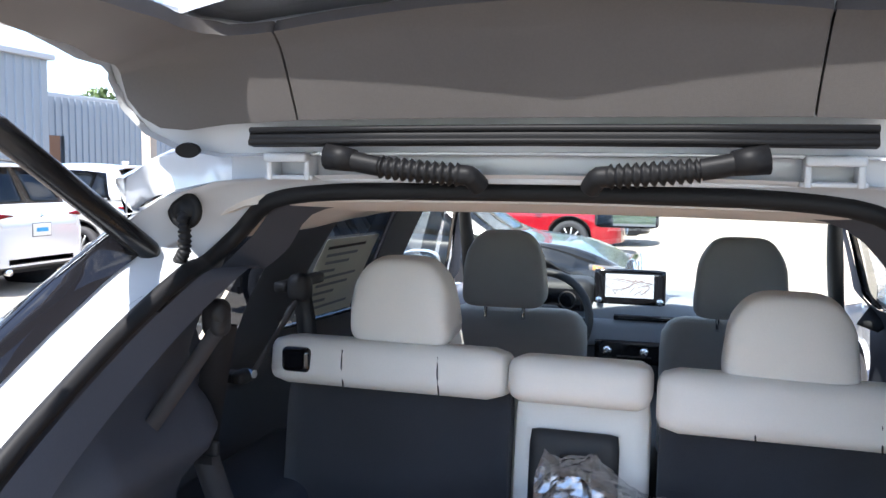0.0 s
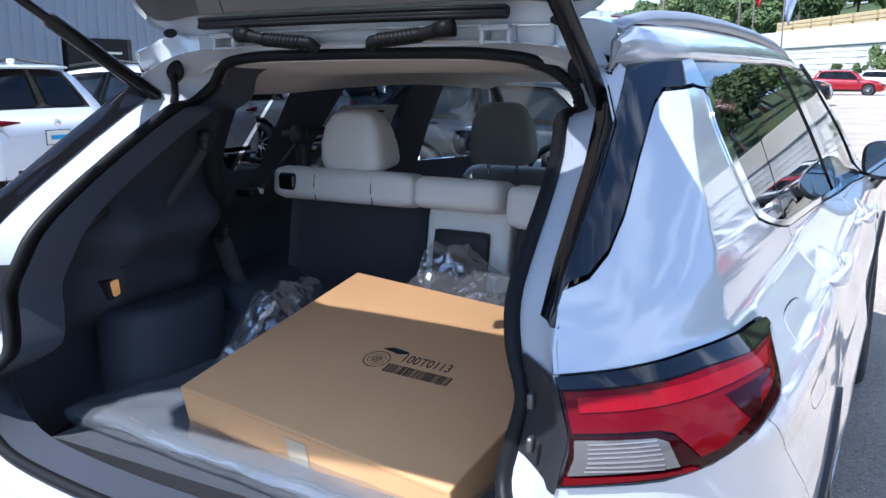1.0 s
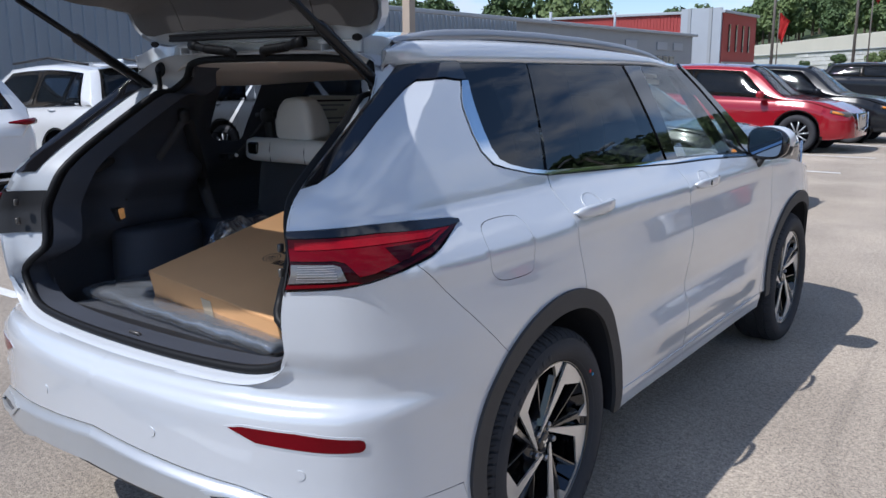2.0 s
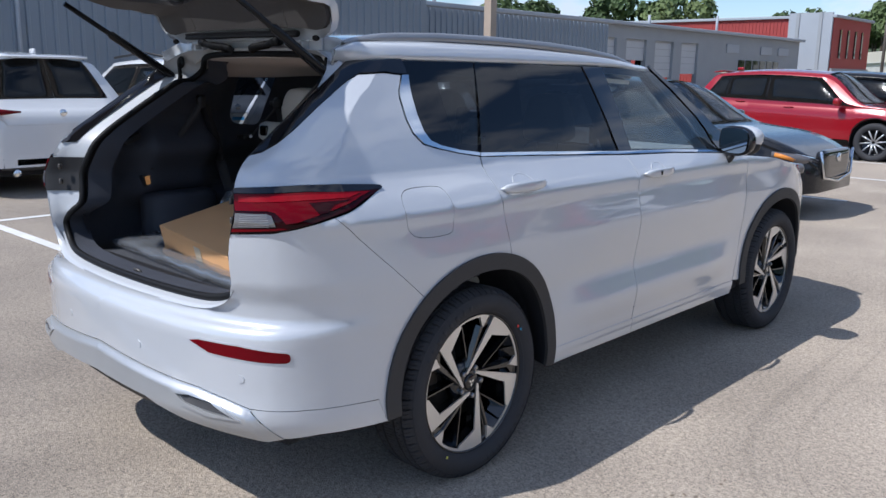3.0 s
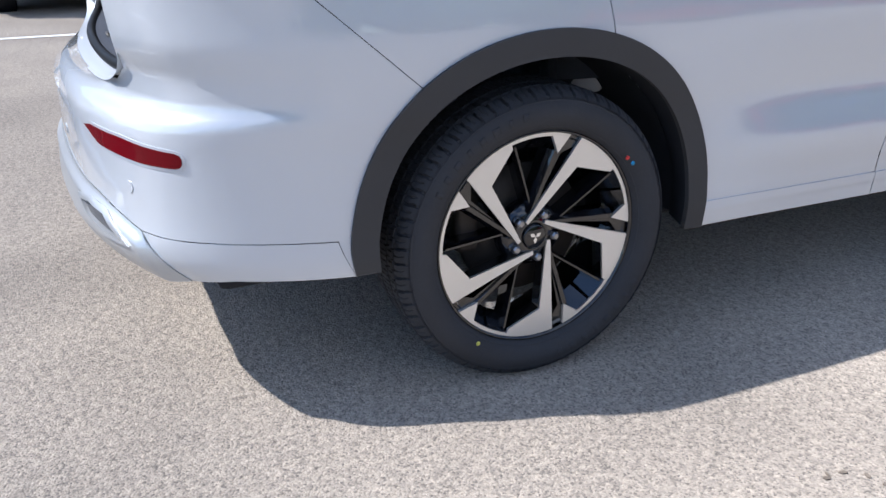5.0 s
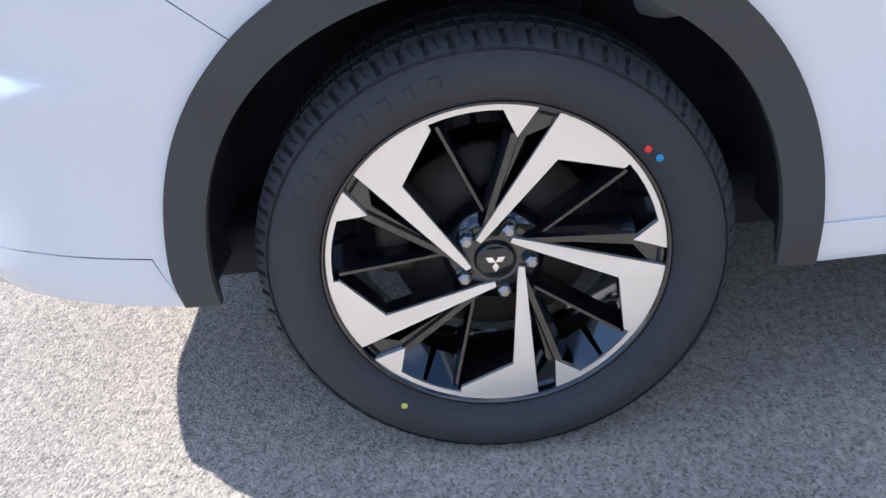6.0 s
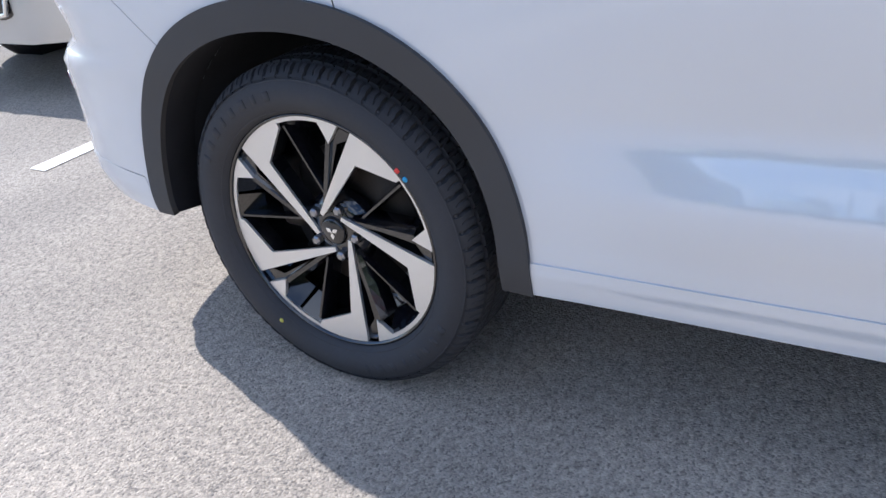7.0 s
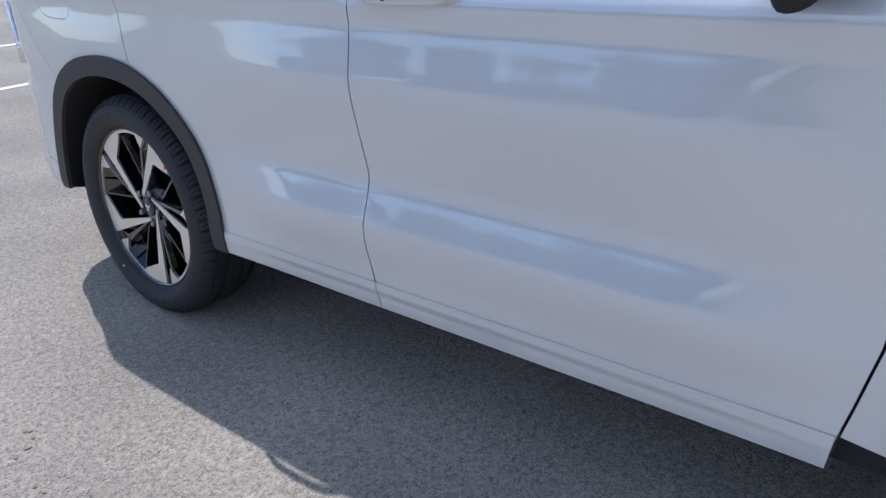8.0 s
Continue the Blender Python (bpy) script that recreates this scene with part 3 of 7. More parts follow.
for fmap, flip in ((skin, False), (skin_left, True)):
    kw = dict(fmap=fmap, parent=suv, flip=flip)
    fd = sheet("front_door", P_FDOOR, material=PAINT, step=0.028, gap=0.002, **kw)
    rd = sheet("rear_door", P_RDOOR, material=PAINT, step=0.028, gap=0.002, **kw)
    sheet("quarter_panel", P_QUARTER, material=PAINT, step=0.03, holes=[P_FUEL], gap=0.0010, **kw)
    sheet("fuel_flap", P_FUEL, material=PAINT, step=0.025, gap=0.002, **kw)
    bumper = sheet("rear_bumper", P_BUMP, material=PAINT, step=0.03, gap=0.0008, label="white painted rear bumper", **kw)
    sheet("bumper_corner", P_BUMPLOW, material=PAINT, step=0.03, gap=0.0008, **kw)
    sheet("under_panel", P_UNDER, material=CLAD, step=0.05, off=-0.016, **kw)
    skid_map = partial(proud, fmap, -1 if flip else 1)
    skid = sheet("skid_plate", P_SKID, skid_map, SILVER, suv, flip=flip, step=0.0065, off=0.001, rim=0.03, holes=[[(UEND + a, b) for a, b in VENT]], label="silver skid plate")
    sheet("vent_frame", [(UEND + a, b) for a, b in inset(VENT, -0.010)], skid_map, SILVER, skid, flip=flip, step=0.012, off=0.0065, rim=0.012, holes=[[(UEND + a, b) for a, b in inset(VENT, 0.002)]])
    for line in P_SILL:
        sheet("sill", line, lambda u, z, fmap=fmap, q=(-1 if flip else 1): fmap(u, z) + Vector((q * 0.003 * smooth01(z, 0.3965, 0.380), 0, 0)), PAINT, suv, flip=flip, step=0.014, off=0.003, rim=0.03)
    sheet("front_fender", P_FENDER, material=PAINT, step=0.045, gap=0.003, **kw)
    sheet("front_spoiler", P_NOSE, material=CLAD, step=0.06, **kw)
    lamp = sheet("tail_lamp", P_LAMP, material=REDDARK, step=0.03, gap=0.002, off=0.004, rim=0.03, label="red and clear tail lamp", **kw)
    sheet("lamp_cover_strip", P_LAMPTOP, fmap, GLOSSB, lamp, flip=flip, step=0.03, off=0.006, rim=0.004)
    sheet("red_lens", P_LAMPRED, fmap, REDLENS, lamp, flip=flip, step=0.025, off=0.0075, rim=0.005)
    sheet("reversing_lens", P_LAMPCLEAR, fmap, CLEARL, lamp, flip=flip, step=0.02, off=0.010, rim=0.006, label="clear ribbed reversing lens")
    for k in range(7):
        z0 = 1.0415 + 0.0052 * k
        sheet("lens_rib", [(UE(z0) + 0.025, z0), (-0.876, z0 + 0.003), (-0.876, z0 + 0.0046), (UE(z0) + 0.025, z0 + 0.0016)], fmap, RIBLENS, lamp, flip=flip, step=0.03, off=0.0112, rim=0.0015)
    sheet("light_bar", P_LAMPBAR, fmap, LEDRED, lamp, flip=flip, step=0.03, off=0.0095, rim=0.003)
    sheet("lens_shade", [(-0.738, 1.105), (-0.62, 1.107), (-0.585, 1.108), (-0.66, 1.097), (-0.69, 1.078), (-0.72, 1.074)], fmap, REDDARK, lamp, flip=flip, step=0.03, off=0.0088, rim=0.002)
    sheet("lower_lens", P_LAMPFOOT, fmap, REDLENS, lamp, flip=flip, step=0.03, off=0.009, rim=0.004)
    sheet("pillar_panel", P_DPANEL, material=GLOSSB, step=0.03, gap=0.0015, label="gloss black pillar panel", **kw)
    sheet("quarter_window", P_QGLASS, material=GLASS_DARK, step=0.04, rim=0.0, off=-0.004, label="dark privacy glass", **kw)
    sheet("chrome_moulding", P_CHROME, material=CHROME, step=0.02, off=0.004, rim=0.010, label="bright chrome window moulding", **kw)
    sheet("belt_moulding", P_BELTR, material=CHROME, step=0.03, off=0.003, rim=0.008, **kw)
    sheet("door_window", P_RGLASS, fmap, GLASS_DARK, rd, flip=flip, step=0.06, rim=0.0, off=-0.005, label="dark privacy glass")
    sheet("door_window", P_FGLASS, fmap, GLASS, fd, flip=flip, step=0.06, rim=0.0, off=-0.005, label="clear glass")
    sheet("door_pillar", P_BPIL, fmap, GLOSSB, suv, flip=flip, step=0.05, gap=0.002)
    sheet("windscreen_pillar", P_APIL, fmap, GLOSSB, suv, flip=flip, step=0.04)
    for name, cy, o, i in (("rear_arch_cladding", 0.0, arch(0.0, 0.002, a1=179.2), arch(0.0, -0.058, a1=179.0)), ("front_arch_cladding", 2.706, arch(2.706, 0.002), ARCH_Fi)):
        sheet(name, side(o + i[::-1]), material=CLAD, step=0.022, off=0.010, rim=0.014, label="dark grey plastic arch cladding", **kw)
    # reflector, parking sensors and lower vent in the rear bumper
    refl = [(UEND + a, b) for a, b in ((0.522, 0.666), (0.56, 0.673), (0.705, 0.671), (0.86, 0.656), (0.871, 0.652), (0.875, 0.644), (0.875, 0.634), (0.870, 0.627), (0.86, 0.624), (0.765, 0.627), (0.60, 0.637))]
    sheet("reflector_lip", inset(refl, -0.006), fmap, PAINT, bumper, flip=flip, step=0.02, off=0.0015, rim=0.006, holes=[refl])
    sheet("reflector", refl, fmap, REDLENS, bumper, flip=flip, step=0.02, off=0.003, rim=0.012, label="red bumper reflector")
    for x0, z0 in ((0.70, 0.565), (0.26, 0.60)):
        c = (ux(x0), z0)
        sheet("parking_sensor", [(c[0] + 0.013 * math.cos(a), c[1] + 0.013 * math.sin(a)) for a in (k * math.pi / 8 for k in range(16))], fmap, PAINT, bumper, flip=flip, step=0.006, off=0.002, rim=0.004)
    sheet("vent", [(UEND + a, b) for a, b in inset(VENT, -0.006)], skid_map, LINER, skid, flip=flip, step=0.03, off=-0.014, rim=0.0)
    for k in range(6):
        q = (k + 0.5) / 6
        a0, b0, a1, b1 = 0.478 + 0.030 * q, 0.487 - 0.027 * q, 0.600 + 0.098 * q, 0.4835 - 0.039 * q
        sheet("vent_slat", [(UEND + a0, b0), (UEND + a1, b1), (UEND + a1, b1 - 0.0030), (UEND + a0, b0 - 0.0026)], skid_map, SLATGREY, skid, flip=flip, step=0.05, off=-0.002, rim=0.012)
    # inner body behind the panel gaps
    shell = side([(2.30, 1.0), (2.26, 0.33)]) + side([(p[0], p[1]) for p in [(2.17, 0.33), (0.48, 0.33)] + [q for q in ARCH_R if q[1] > 0.34] + [(-0.48, 0.36)]]) + [(-1.02, 0.40), (-1.0, 0.95), (-0.94, 1.21), (uy(-0.60), 1.22)] + side([(-0.10, 1.18), (1.05, 1.10), (2.0, 1.05)])
    sheet("inner_body", shell, material=LINER, step=0.07, off=-0.022, rim=0.0, **kw)
    s = -1 if flip else 1
    for cy in (0.0, 2.706):
        # wheel housing
        prof = [(s * 0.80, 0.452), (s * 0.60, 0.445), (s * 0.56, 0.40), (s * 0.56, 0.0)]
        bm = revolve_bm(prof, 40, start=-3, sweep=186)
        bmesh.ops.translate(bm, vec=(0, cy, 0.366), verts=bm.verts)
        part("wheel_housing", bm, LINER, suv)
        lips = []
        for f in (0.0, 0.35, 1.0):
            row = []
            for i, (a, b) in enumerate(arch(cy, -0.058, -4, 178.8)):
                p = fmap(uy(a), b)
                d = Vector((0, a - cy, b - 0.366))
                q = Vector((s * 0.80, cy, 0.366)) + d.normalized() * 0.452 - Vector((0, 0, 0.035 * max(0.0, (i - 50) / 14) ** 2))
                row.append((p + Vector((-s * 0.004, 0, 0))).lerp(q, f) if f < 1 else q)
            lips.append(row)
        part("arch_return", loft_bm(lips, closed=False), LINER, suv)
    # door handles
    for door, y0, y1, zc in ((rd, 0.12, 0.39, 1.088), (fd, 1.125, 1.385, 1.068)):
        cm = (y0 + y1) / 2 + 0.015
        cup = [(cm + 0.062 * math.cos(a), zc + 0.006 + 0.034 * math.sin(a)) for a in (k * math.pi / 12 for k in range(24))]

        def bowl(u, z, cm=cm, zc=zc):
            d = math.hypot((u - cm) / 0.062, (z - zc - 0.006) / 0.034)
            return fmap(u, z) - Vector((s * 0.016 * smooth01(d, 1.0, 0.35), 0, 0))
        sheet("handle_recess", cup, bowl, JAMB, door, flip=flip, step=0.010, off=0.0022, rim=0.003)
        rows = []
        for k in range(15):
            q = k / 14
            y = y0 + (y1 - y0) * q
            w = 0.0185 * (1 - abs(2 * q - 1) ** 4) ** 0.5 + 0.002
            h = 0.008 + 0.026 * (1 - abs(2 * q - 1) ** 3)
            zm = zc - 0.004 + 0.004 * q
            row = []
            for a in range(12):
                ca, sa = math.cos(a * math.pi / 6), math.sin(a * math.pi / 6)
                row.append(Vector((s * (skin(y, zc).x + h + 0.0085 * math.copysign(abs(ca) ** 0.6, ca)), y, zm + w * math.copysign(abs(sa) ** 0.75, sa))))
            rows.append(row)
        bm = loft_bm(rows)
        bm.faces.new([v for v in list(bm.verts)[:12]])
        bm.faces.new([v for v in list(bm.verts)[-12:]])
        bmesh.ops.recalc_face_normals(bm, faces=bm.faces)
        part("door_handle", bm, PAINT, door)
        if door is fd:
            part("key_cover", cushion_bm((0.006, 0.012, 0.020), (s * (skin(y0 + 0.10, zc).x + 0.0425), y0 + 0.095, zc - 0.002), 0.003, wrinkle=0, cuts=3), GLOSSB, door)
    # mirror
    mr = part("door_mirror", tube_bm([(s * 0.80, 2.03, 1.075), (s * 0.850, 2.015, 1.045), (s * 0.885, 2.01, 1.075), (s * 0.905, 2.005, 1.115)], [0.050, 0.036, 0.034, 0.040], 12, flat=0.55), BLACKP, suv)
    turn_m = pose(0, 0, 0, 0, 0, s * -9)
    part("mirror_cap", mirror_shell_bm(0.192, 0.128, 0.128, s, 0.0, (s * 0.944, 2.046, 1.190), turn_m), PAINT, mr, "white painted mirror cap")
    part("mirror_base", mirror_shell_bm(0.188, 0.120, 0.112, s, 0.0, (s * 0.938, 2.040, 1.152), turn_m), BLACKP, mr)
    part("mirror_frame", mirror_shell_bm(0.198, 0.070, 0.156, s, 0.10, (s * 0.934, 1.988, 1.174), turn_m), GLOSSB, mr)
    part("mirror_glass", prism_bm(rounded([(-0.072 * s, -0.050), (0.0, -0.063), (0.060 * s, -0.052), (0.077 * s, 0.006), (0.066 * s, 0.056), (0.0, 0.064), (-0.072 * s, 0.058), (-0.080 * s, 0.0)]), 0.003, 0, pose(s * 0.930, 1.9515, 1.176, 93, 0, s * -9)), MIRROR, mr, smooth=False)

# roof, rails, windscreen, bonnet
ROOFZ = curve_fn([-0.45, -0.33, 0.1, 0.4, 0.75, 1.05, 1.3, 1.52], [1.622, 1.631, 1.648, 1.649, 1.642, 1.627, 1.603, 1.574])
HEADZ = curve_fn([-0.45, -0.33, 0.2, 0.7, 1.2, 1.52], [1.555, 1.580, 1.628, 1.636, 1.610, 1.570])


def roof_map(x, y, height=ROOFZ):
    k = abs(x) / 0.64
    return Vector((x, y, height(y) - 0.035 * k ** 2 - 0.055 * max(0.0, k - 0.80) / 0.2 * k ** 6))


sheet("roof", [(-0.575, -0.20), (-0.56, -0.338), (-0.45, -0.322), (0.45, -0.322), (0.56, -0.338), (0.575, -0.20), (0.575, 1.45), (0.565, 1.53), (0, 1.60), (-0.565, 1.53), (-0.575, 1.45)], roof_map, PAINT, suv, step=0.06, rim=0.006)
for s in (-1, 1):
    rail = resample([Vector((s * x, y, z)) for x, y, z in ((0.538, -0.335, 1.594), (0.542, -0.30, 1.604), (0.549, -0.20, 1.613), (0.560, 0.10, 1.624), (0.568, 0.40, 1.624), (0.578, 0.75, 1.615), (0.584, 1.05, 1.599), (0.588, 1.30, 1.574), (0.588, 1.46, 1.548), (0.586, 1.54, 1.530))], 40)
    loops = []
    for k, p in enumerate(rail):
        g = min(1.0, 0.25 + 0.75 * smooth01(k, 0, 5)) * min(1.0, 0.25 + 0.75 * smooth01(len(rail) - 1 - k, 0, 6))
        loops.append([p + Vector((s * a, 0, b * g)) for a, b in ((0.024, -0.014), (0.021, 0.004), (0.015, 0.014), (0.006, 0.018), (-0.010, 0.018), (-0.019, 0.012), (-0.023, -0.014))])
    bm = loft_bm(loops)
    bm.faces.new(bm.verts[:][:7])
    bm.faces.new(bm.verts[:][-7:])
    bmesh.ops.recalc_face_normals(bm, faces=bm.faces)
    part("roof_rail", bm, RAIL, suv, "grey satin roof rail")
    # roof flank between roof and door frames
    bm, rows = bmesh.new(), []
    for i in range(25):
        y = -0.395 + 1.955 * i / 24
        lo = Vector((HALF(1.545) + 0.002, y, 1.545 - 0.018 * smooth01(y, 1.2, 1.56)))
        if y < -0.15:
            lo.x -= 0.075 * smooth01(-y, 0.20, 0.40) ** 1.3
            lo.z -= 0.012 * smooth01(-y, 0.20, 0.40)
        hi = roof_map(0.56, y) if y > -0.34 else roof_map(0.56, -0.34) + Vector((0, y + 0.34, -0.5 * (-0.34 - y)))
        hi.z += 0.001
        hi.x -= 0.05 * smooth01(y, 1.35, 1.56)
        row = []
        for j in range(9):
            k = j / 8
            p = lo.lerp(hi, k) + Vector((0.75, 0, 0.65)) * 0.020 * math.sin(math.pi * k)
            row.append(bm.verts.new((s * p.x, p.y, p.z)))
        if i == 0:
            inner = bm.verts.new((s * (hi.x - 0.004), y + 0.002, lo.z - 0.03))
        low = bm.verts.new((s * (lo.x - 0.012), y, lo.z - 0.010))
        rows.append([low] + row)
    end = rows[0] + [inner]
    bm.faces.new(end[::-1] if s > 0 else end)
    for a, b in zip(rows, rows[1:]):
        for j in range(9):
            bm.faces.new((a[j], b[j], b[j + 1], a[j + 1]) if s > 0 else (a[j], a[j + 1], b[j + 1], b[j]))
    part("roof_flank", bm, PAINT, suv)
# upright rear edge of the roof above the hinges
edge = [(0.556, -0.394), (0.556, -0.36), (0.545, -0.338), (0.45, -0.3225), (0.25, -0.3225), (0.0, -0.3225)]
edge += [(-x, y) for x, y in edge[-2::-1]]
tops = [roof_map(x, max(y, -0.34)) + Vector((0, min(0.0, y + 0.34), 0.5 * min(0.0, y + 0.34) - 0.001)) for x, y in edge]
part("roof_edge", loft_bm([tops, [Vector((p.x, p.y - 0.003, p.z - 0.012)) for p in tops], [Vector((p.x, p.y - 0.004, p.z + HEADZ(-0.33) - ROOFZ(-0.33) - 0.004)) for p in tops]], closed=False), PAINT, suv)


def screen_map(a, b):
    y = 1.50 + 0.90 * b - 0.12 * b * b
    x = a * (0.60 + 0.13 * b)
    return Vector((x, y - 0.16 * a * a * (0.3 + 0.7 * b), 1.590 - 0.515 * b - 0.03 * a * a))


sheet("windscreen", [(-1, 0), (1, 0), (1, 1), (-1, 1)], screen_map, GLASS, suv, step=0.12, rim=0.0)
for s in (-1, 1):
    part("pillar_trim", tube_bm([screen_map(s * 0.99, 0.06 + 0.94 * b / 6) + Vector((s * 0.004, 0, -0.006)) for b in range(7)], [0.014, 0.022, 0.026, 0.028, 0.028, 0.028, 0.028], 8), BLACKP, suv)


def bonnet_map(x, y):
    k = (y - 2.30) / 1.20
    return Vector((x, y, 1.085 - 0.09 * k - 0.11 * k ** 3 - 0.07 * (abs(x) / 0.8) ** 4 + 0.012 * smooth01(abs(x), 0.42, 0.52)))


sheet("bonnet", [(-0.74, 2.28), (0.74, 2.28), (0.80, 2.55), (0.80, 2.95), (0.74, 3.2), (0.55, 3.40), (0, 3.48), (-0.55, 3.40), (-0.74, 3.2), (-0.80, 2.95), (-0.80, 2.55)], bonnet_map, PAINT, suv, step=0.08, rim=0.03)
for s in (-1, 1):
    part("front_lamp", cushion_bm((0.26, 0.16, 0.07), (s * 0.66, 3.33, 0.92), 0.03, 0, pose(0, 0, 0, 0, 0, s * -32), wrinkle=0), CLEARL, suv)
part("grille", cushion_bm((0.80, 0.10, 0.34), (0, 3.56, 0.70), 0.04, wrinkle=0), GLOSSB, suv)
part("underbody", box_bm((1.42, 4.1, 0.10), (0, 1.32, 0.34), 0.02), LINER, suv)
part("cowl", box_bm((1.36, 0.16, 0.05), (0, 2.34, 1.045), 0.015), BLACKP, suv)

# tailgate opening: painted channel, seal and sill
EDGE = [skin(UE(z), z) for z in (0.90, 0.96, 1.02, 1.08, 1.14, 1.20, 1.26, 1.32, 1.38, 1.44)]
RING = [Vector(p) for p in ((0.0, -0.930, 0.752), (0.2, -0.925, 0.752), (0.40, -0.908, 0.754), (0.52, -0.890, 0.762), (0.60, -0.872, 0.79), (0.645, -0.868, 0.84))] + EDGE + \
    [Vector(p) for p in ((0.560, -0.425, 1.495), (0.515, -0.380, 1.540), (0.44, -0.366, 1.564), (0.30, -0.362, 1.574), (0.14, -0.360, 1.577), (0.0, -0.360, 1.578))]


def ring_step(inward, ahead, kt=0.26):
    """The opening's outline, moved towards its middle and into the car."""
    c, out = Vector((0, -0.6, 1.17)), []
    for i, p in enumerate(RING):
        a, b = RING[max(i - 1, 0)], RING[min(i + 1, len(RING) - 1)]
        d = (b - a).normalized()
        up = smooth01(p.z, 0.95, 0.79) if p.z < 0.95 else -smooth01(p.z, 1.44, 1.575)
        n = (Vector((-min(1, p.x / 0.35), 0, 0)) * (1 - abs(up)) + Vector((0, 0, up)))
        n = n.normalized() if n.length > 1e-6 else Vector((0, 0, up or 1))
        if i in (0, len(RING) - 1):
            n = Vector((0, 0, 1 if i == 0 else -1))
        k = 1.0 - 0.72 * max(up, 0.0) - (1 - kt) * max(-up, 0.0)
        mid = smooth01(p.z, 0.86, 1.0) * smooth01(p.z, 1.575, 1.545)
        k *= 1 + (0.28 + 0.32 * smooth01(p.z, 1.33, 1.48)) * mid
        ahead_here = ahead + 0.06 * max(0.0, inward) / 0.08 * mid
        side_in = 0.055 * max(0.0, inward) / 0.08 * smooth01(p.z, 1.50, 1.54) * smooth01(p.x, 0.2, 0.45)
        out.append(p + n * inward * k + Vector((-side_in, ahead_here, 0)))
    return out


def both_sides(half):
    return half + [Vector((-p.x, p.y, p.z)) for p in half[-2:0:-1]]


def column_bm(rx, ry, z0, z1, at):
    """An upright rounded bulge with a soft top edge."""
    rows = []
    for z, k in ((z0, 1.0), (z1 - 0.03, 1.0), (z1 - 0.012, 0.97), (z1 - 0.003, 0.90), (z1, 0.78), (z1 + 0.001, 0.0)):
        rows.append([Vector((at[0] + rx * k * math.copysign(abs(math.cos(a)) ** 0.8, math.cos(a)), at[1] + ry * k * math.copysign(abs(math.sin(a)) ** 0.8, math.sin(a)), z)) for a in (2 * math.pi * q / 36 for q in range(36))])
    bm = loft_bm(rows)
    bmesh.ops.recalc_face_normals(bm, faces=bm.faces)
    return bm


def strap_bm(pts, width, face, thick=0.0016):
    """A flat band along points, its broad side turned to face."""
    pts, rows = resample(pts, 14), []
    for k, p in enumerate(pts):
        d = (pts[min(k + 1, 14)] - pts[max(k - 1, 0)]).normalized()
        w = d.cross(face).normalized()
        n = w.cross(d).normalized() * thick
        w *= width / 2
        rows.append([p - w + n, p + n * 1.6, p + w + n, p + w - n, p - n * 1.6, p - w - n])
    bm = loft_bm(rows)
    bmesh.ops.recalc_face_normals(bm, faces=bm.faces)
    return bm


def soften(loop, n=3):
    k, out = len(loop), []
    for i in range(k):
        p0, p1, p2, p3 = (loop[(i + j - 1) % k] for j in range(4))
        for j in range(n):
            t = j / n
            out.append(0.5 * (2 * p1 + (p2 - p0) * t + (2 * p0 - 5 * p1 + 4 * p2 - p3) * t * t + (3 * p1 - p0 - 3 * p2 + p3) * t ** 3))
    return out


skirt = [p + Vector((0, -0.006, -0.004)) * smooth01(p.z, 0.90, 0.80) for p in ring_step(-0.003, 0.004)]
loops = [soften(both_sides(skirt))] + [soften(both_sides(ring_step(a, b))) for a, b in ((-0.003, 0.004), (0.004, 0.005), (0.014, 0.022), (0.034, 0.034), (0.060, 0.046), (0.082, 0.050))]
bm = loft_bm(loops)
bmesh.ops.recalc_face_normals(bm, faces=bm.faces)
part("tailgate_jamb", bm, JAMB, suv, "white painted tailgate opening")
for s in (-1, 1):
    def flank(pts):
        return [Vector((s * p.x, p.y, p.z)) for p in pts]
    low, top_i = len(RING) - 11, len(RING) - 5
    strips = [flank(ring_step(a, b)[low:top_i]) for a, b in ((-0.004, 0.002), (0.006, 0.000), (0.018, 0.018), (0.031, 0.026))]
    bm = loft_bm([resample(q, 16) for q in strips], closed=False)
    bmesh.ops.recalc_face_normals(bm, faces=bm.faces)
    part("pillar_edge", bm, GLOSSB, suv, "gloss black pillar edge")
    outer = [skin(UE(z), z) for z in (1.44, 1.47, 1.50, 1.53)] + [Vector((HALF(1.545) - 0.07, -0.395, 1.535)), roof_map(0.56, -0.34, HEADZ) + Vector((0, -0.055, -0.027)), roof_map(0.52, -0.33, HEADZ), roof_map(0.42, -0.322, HEADZ), roof_map(0.30, -0.322, HEADZ)]
    inner_line = [RING[15]] + RING[16:20]
    bm = loft_bm([resample(flank(outer), 14), resample(flank(inner_line), 14)], closed=False)
    bmesh.ops.recalc_face_normals(bm, faces=bm.faces)
    part("corner_gusset", bm, JAMB, suv)
seal = soften(both_sides(ring_step(0.080, 0.042)))
part("door_seal", tube_bm(seal + seal[:2], 0.0125, 10, cap=False), SEAL, suv, "black rubber seal round the tailgate opening")
lip = soften(both_sides(ring_step(0.096, 0.070)))
lip2 = soften(both_sides(ring_step(0.092, 0.050)))
lip3 = soften(both_sides(ring_step(0.105, 0.13, 0.38)))
part("opening_trim", loft_bm([lip2, lip, lip3]), TRIM, suv)
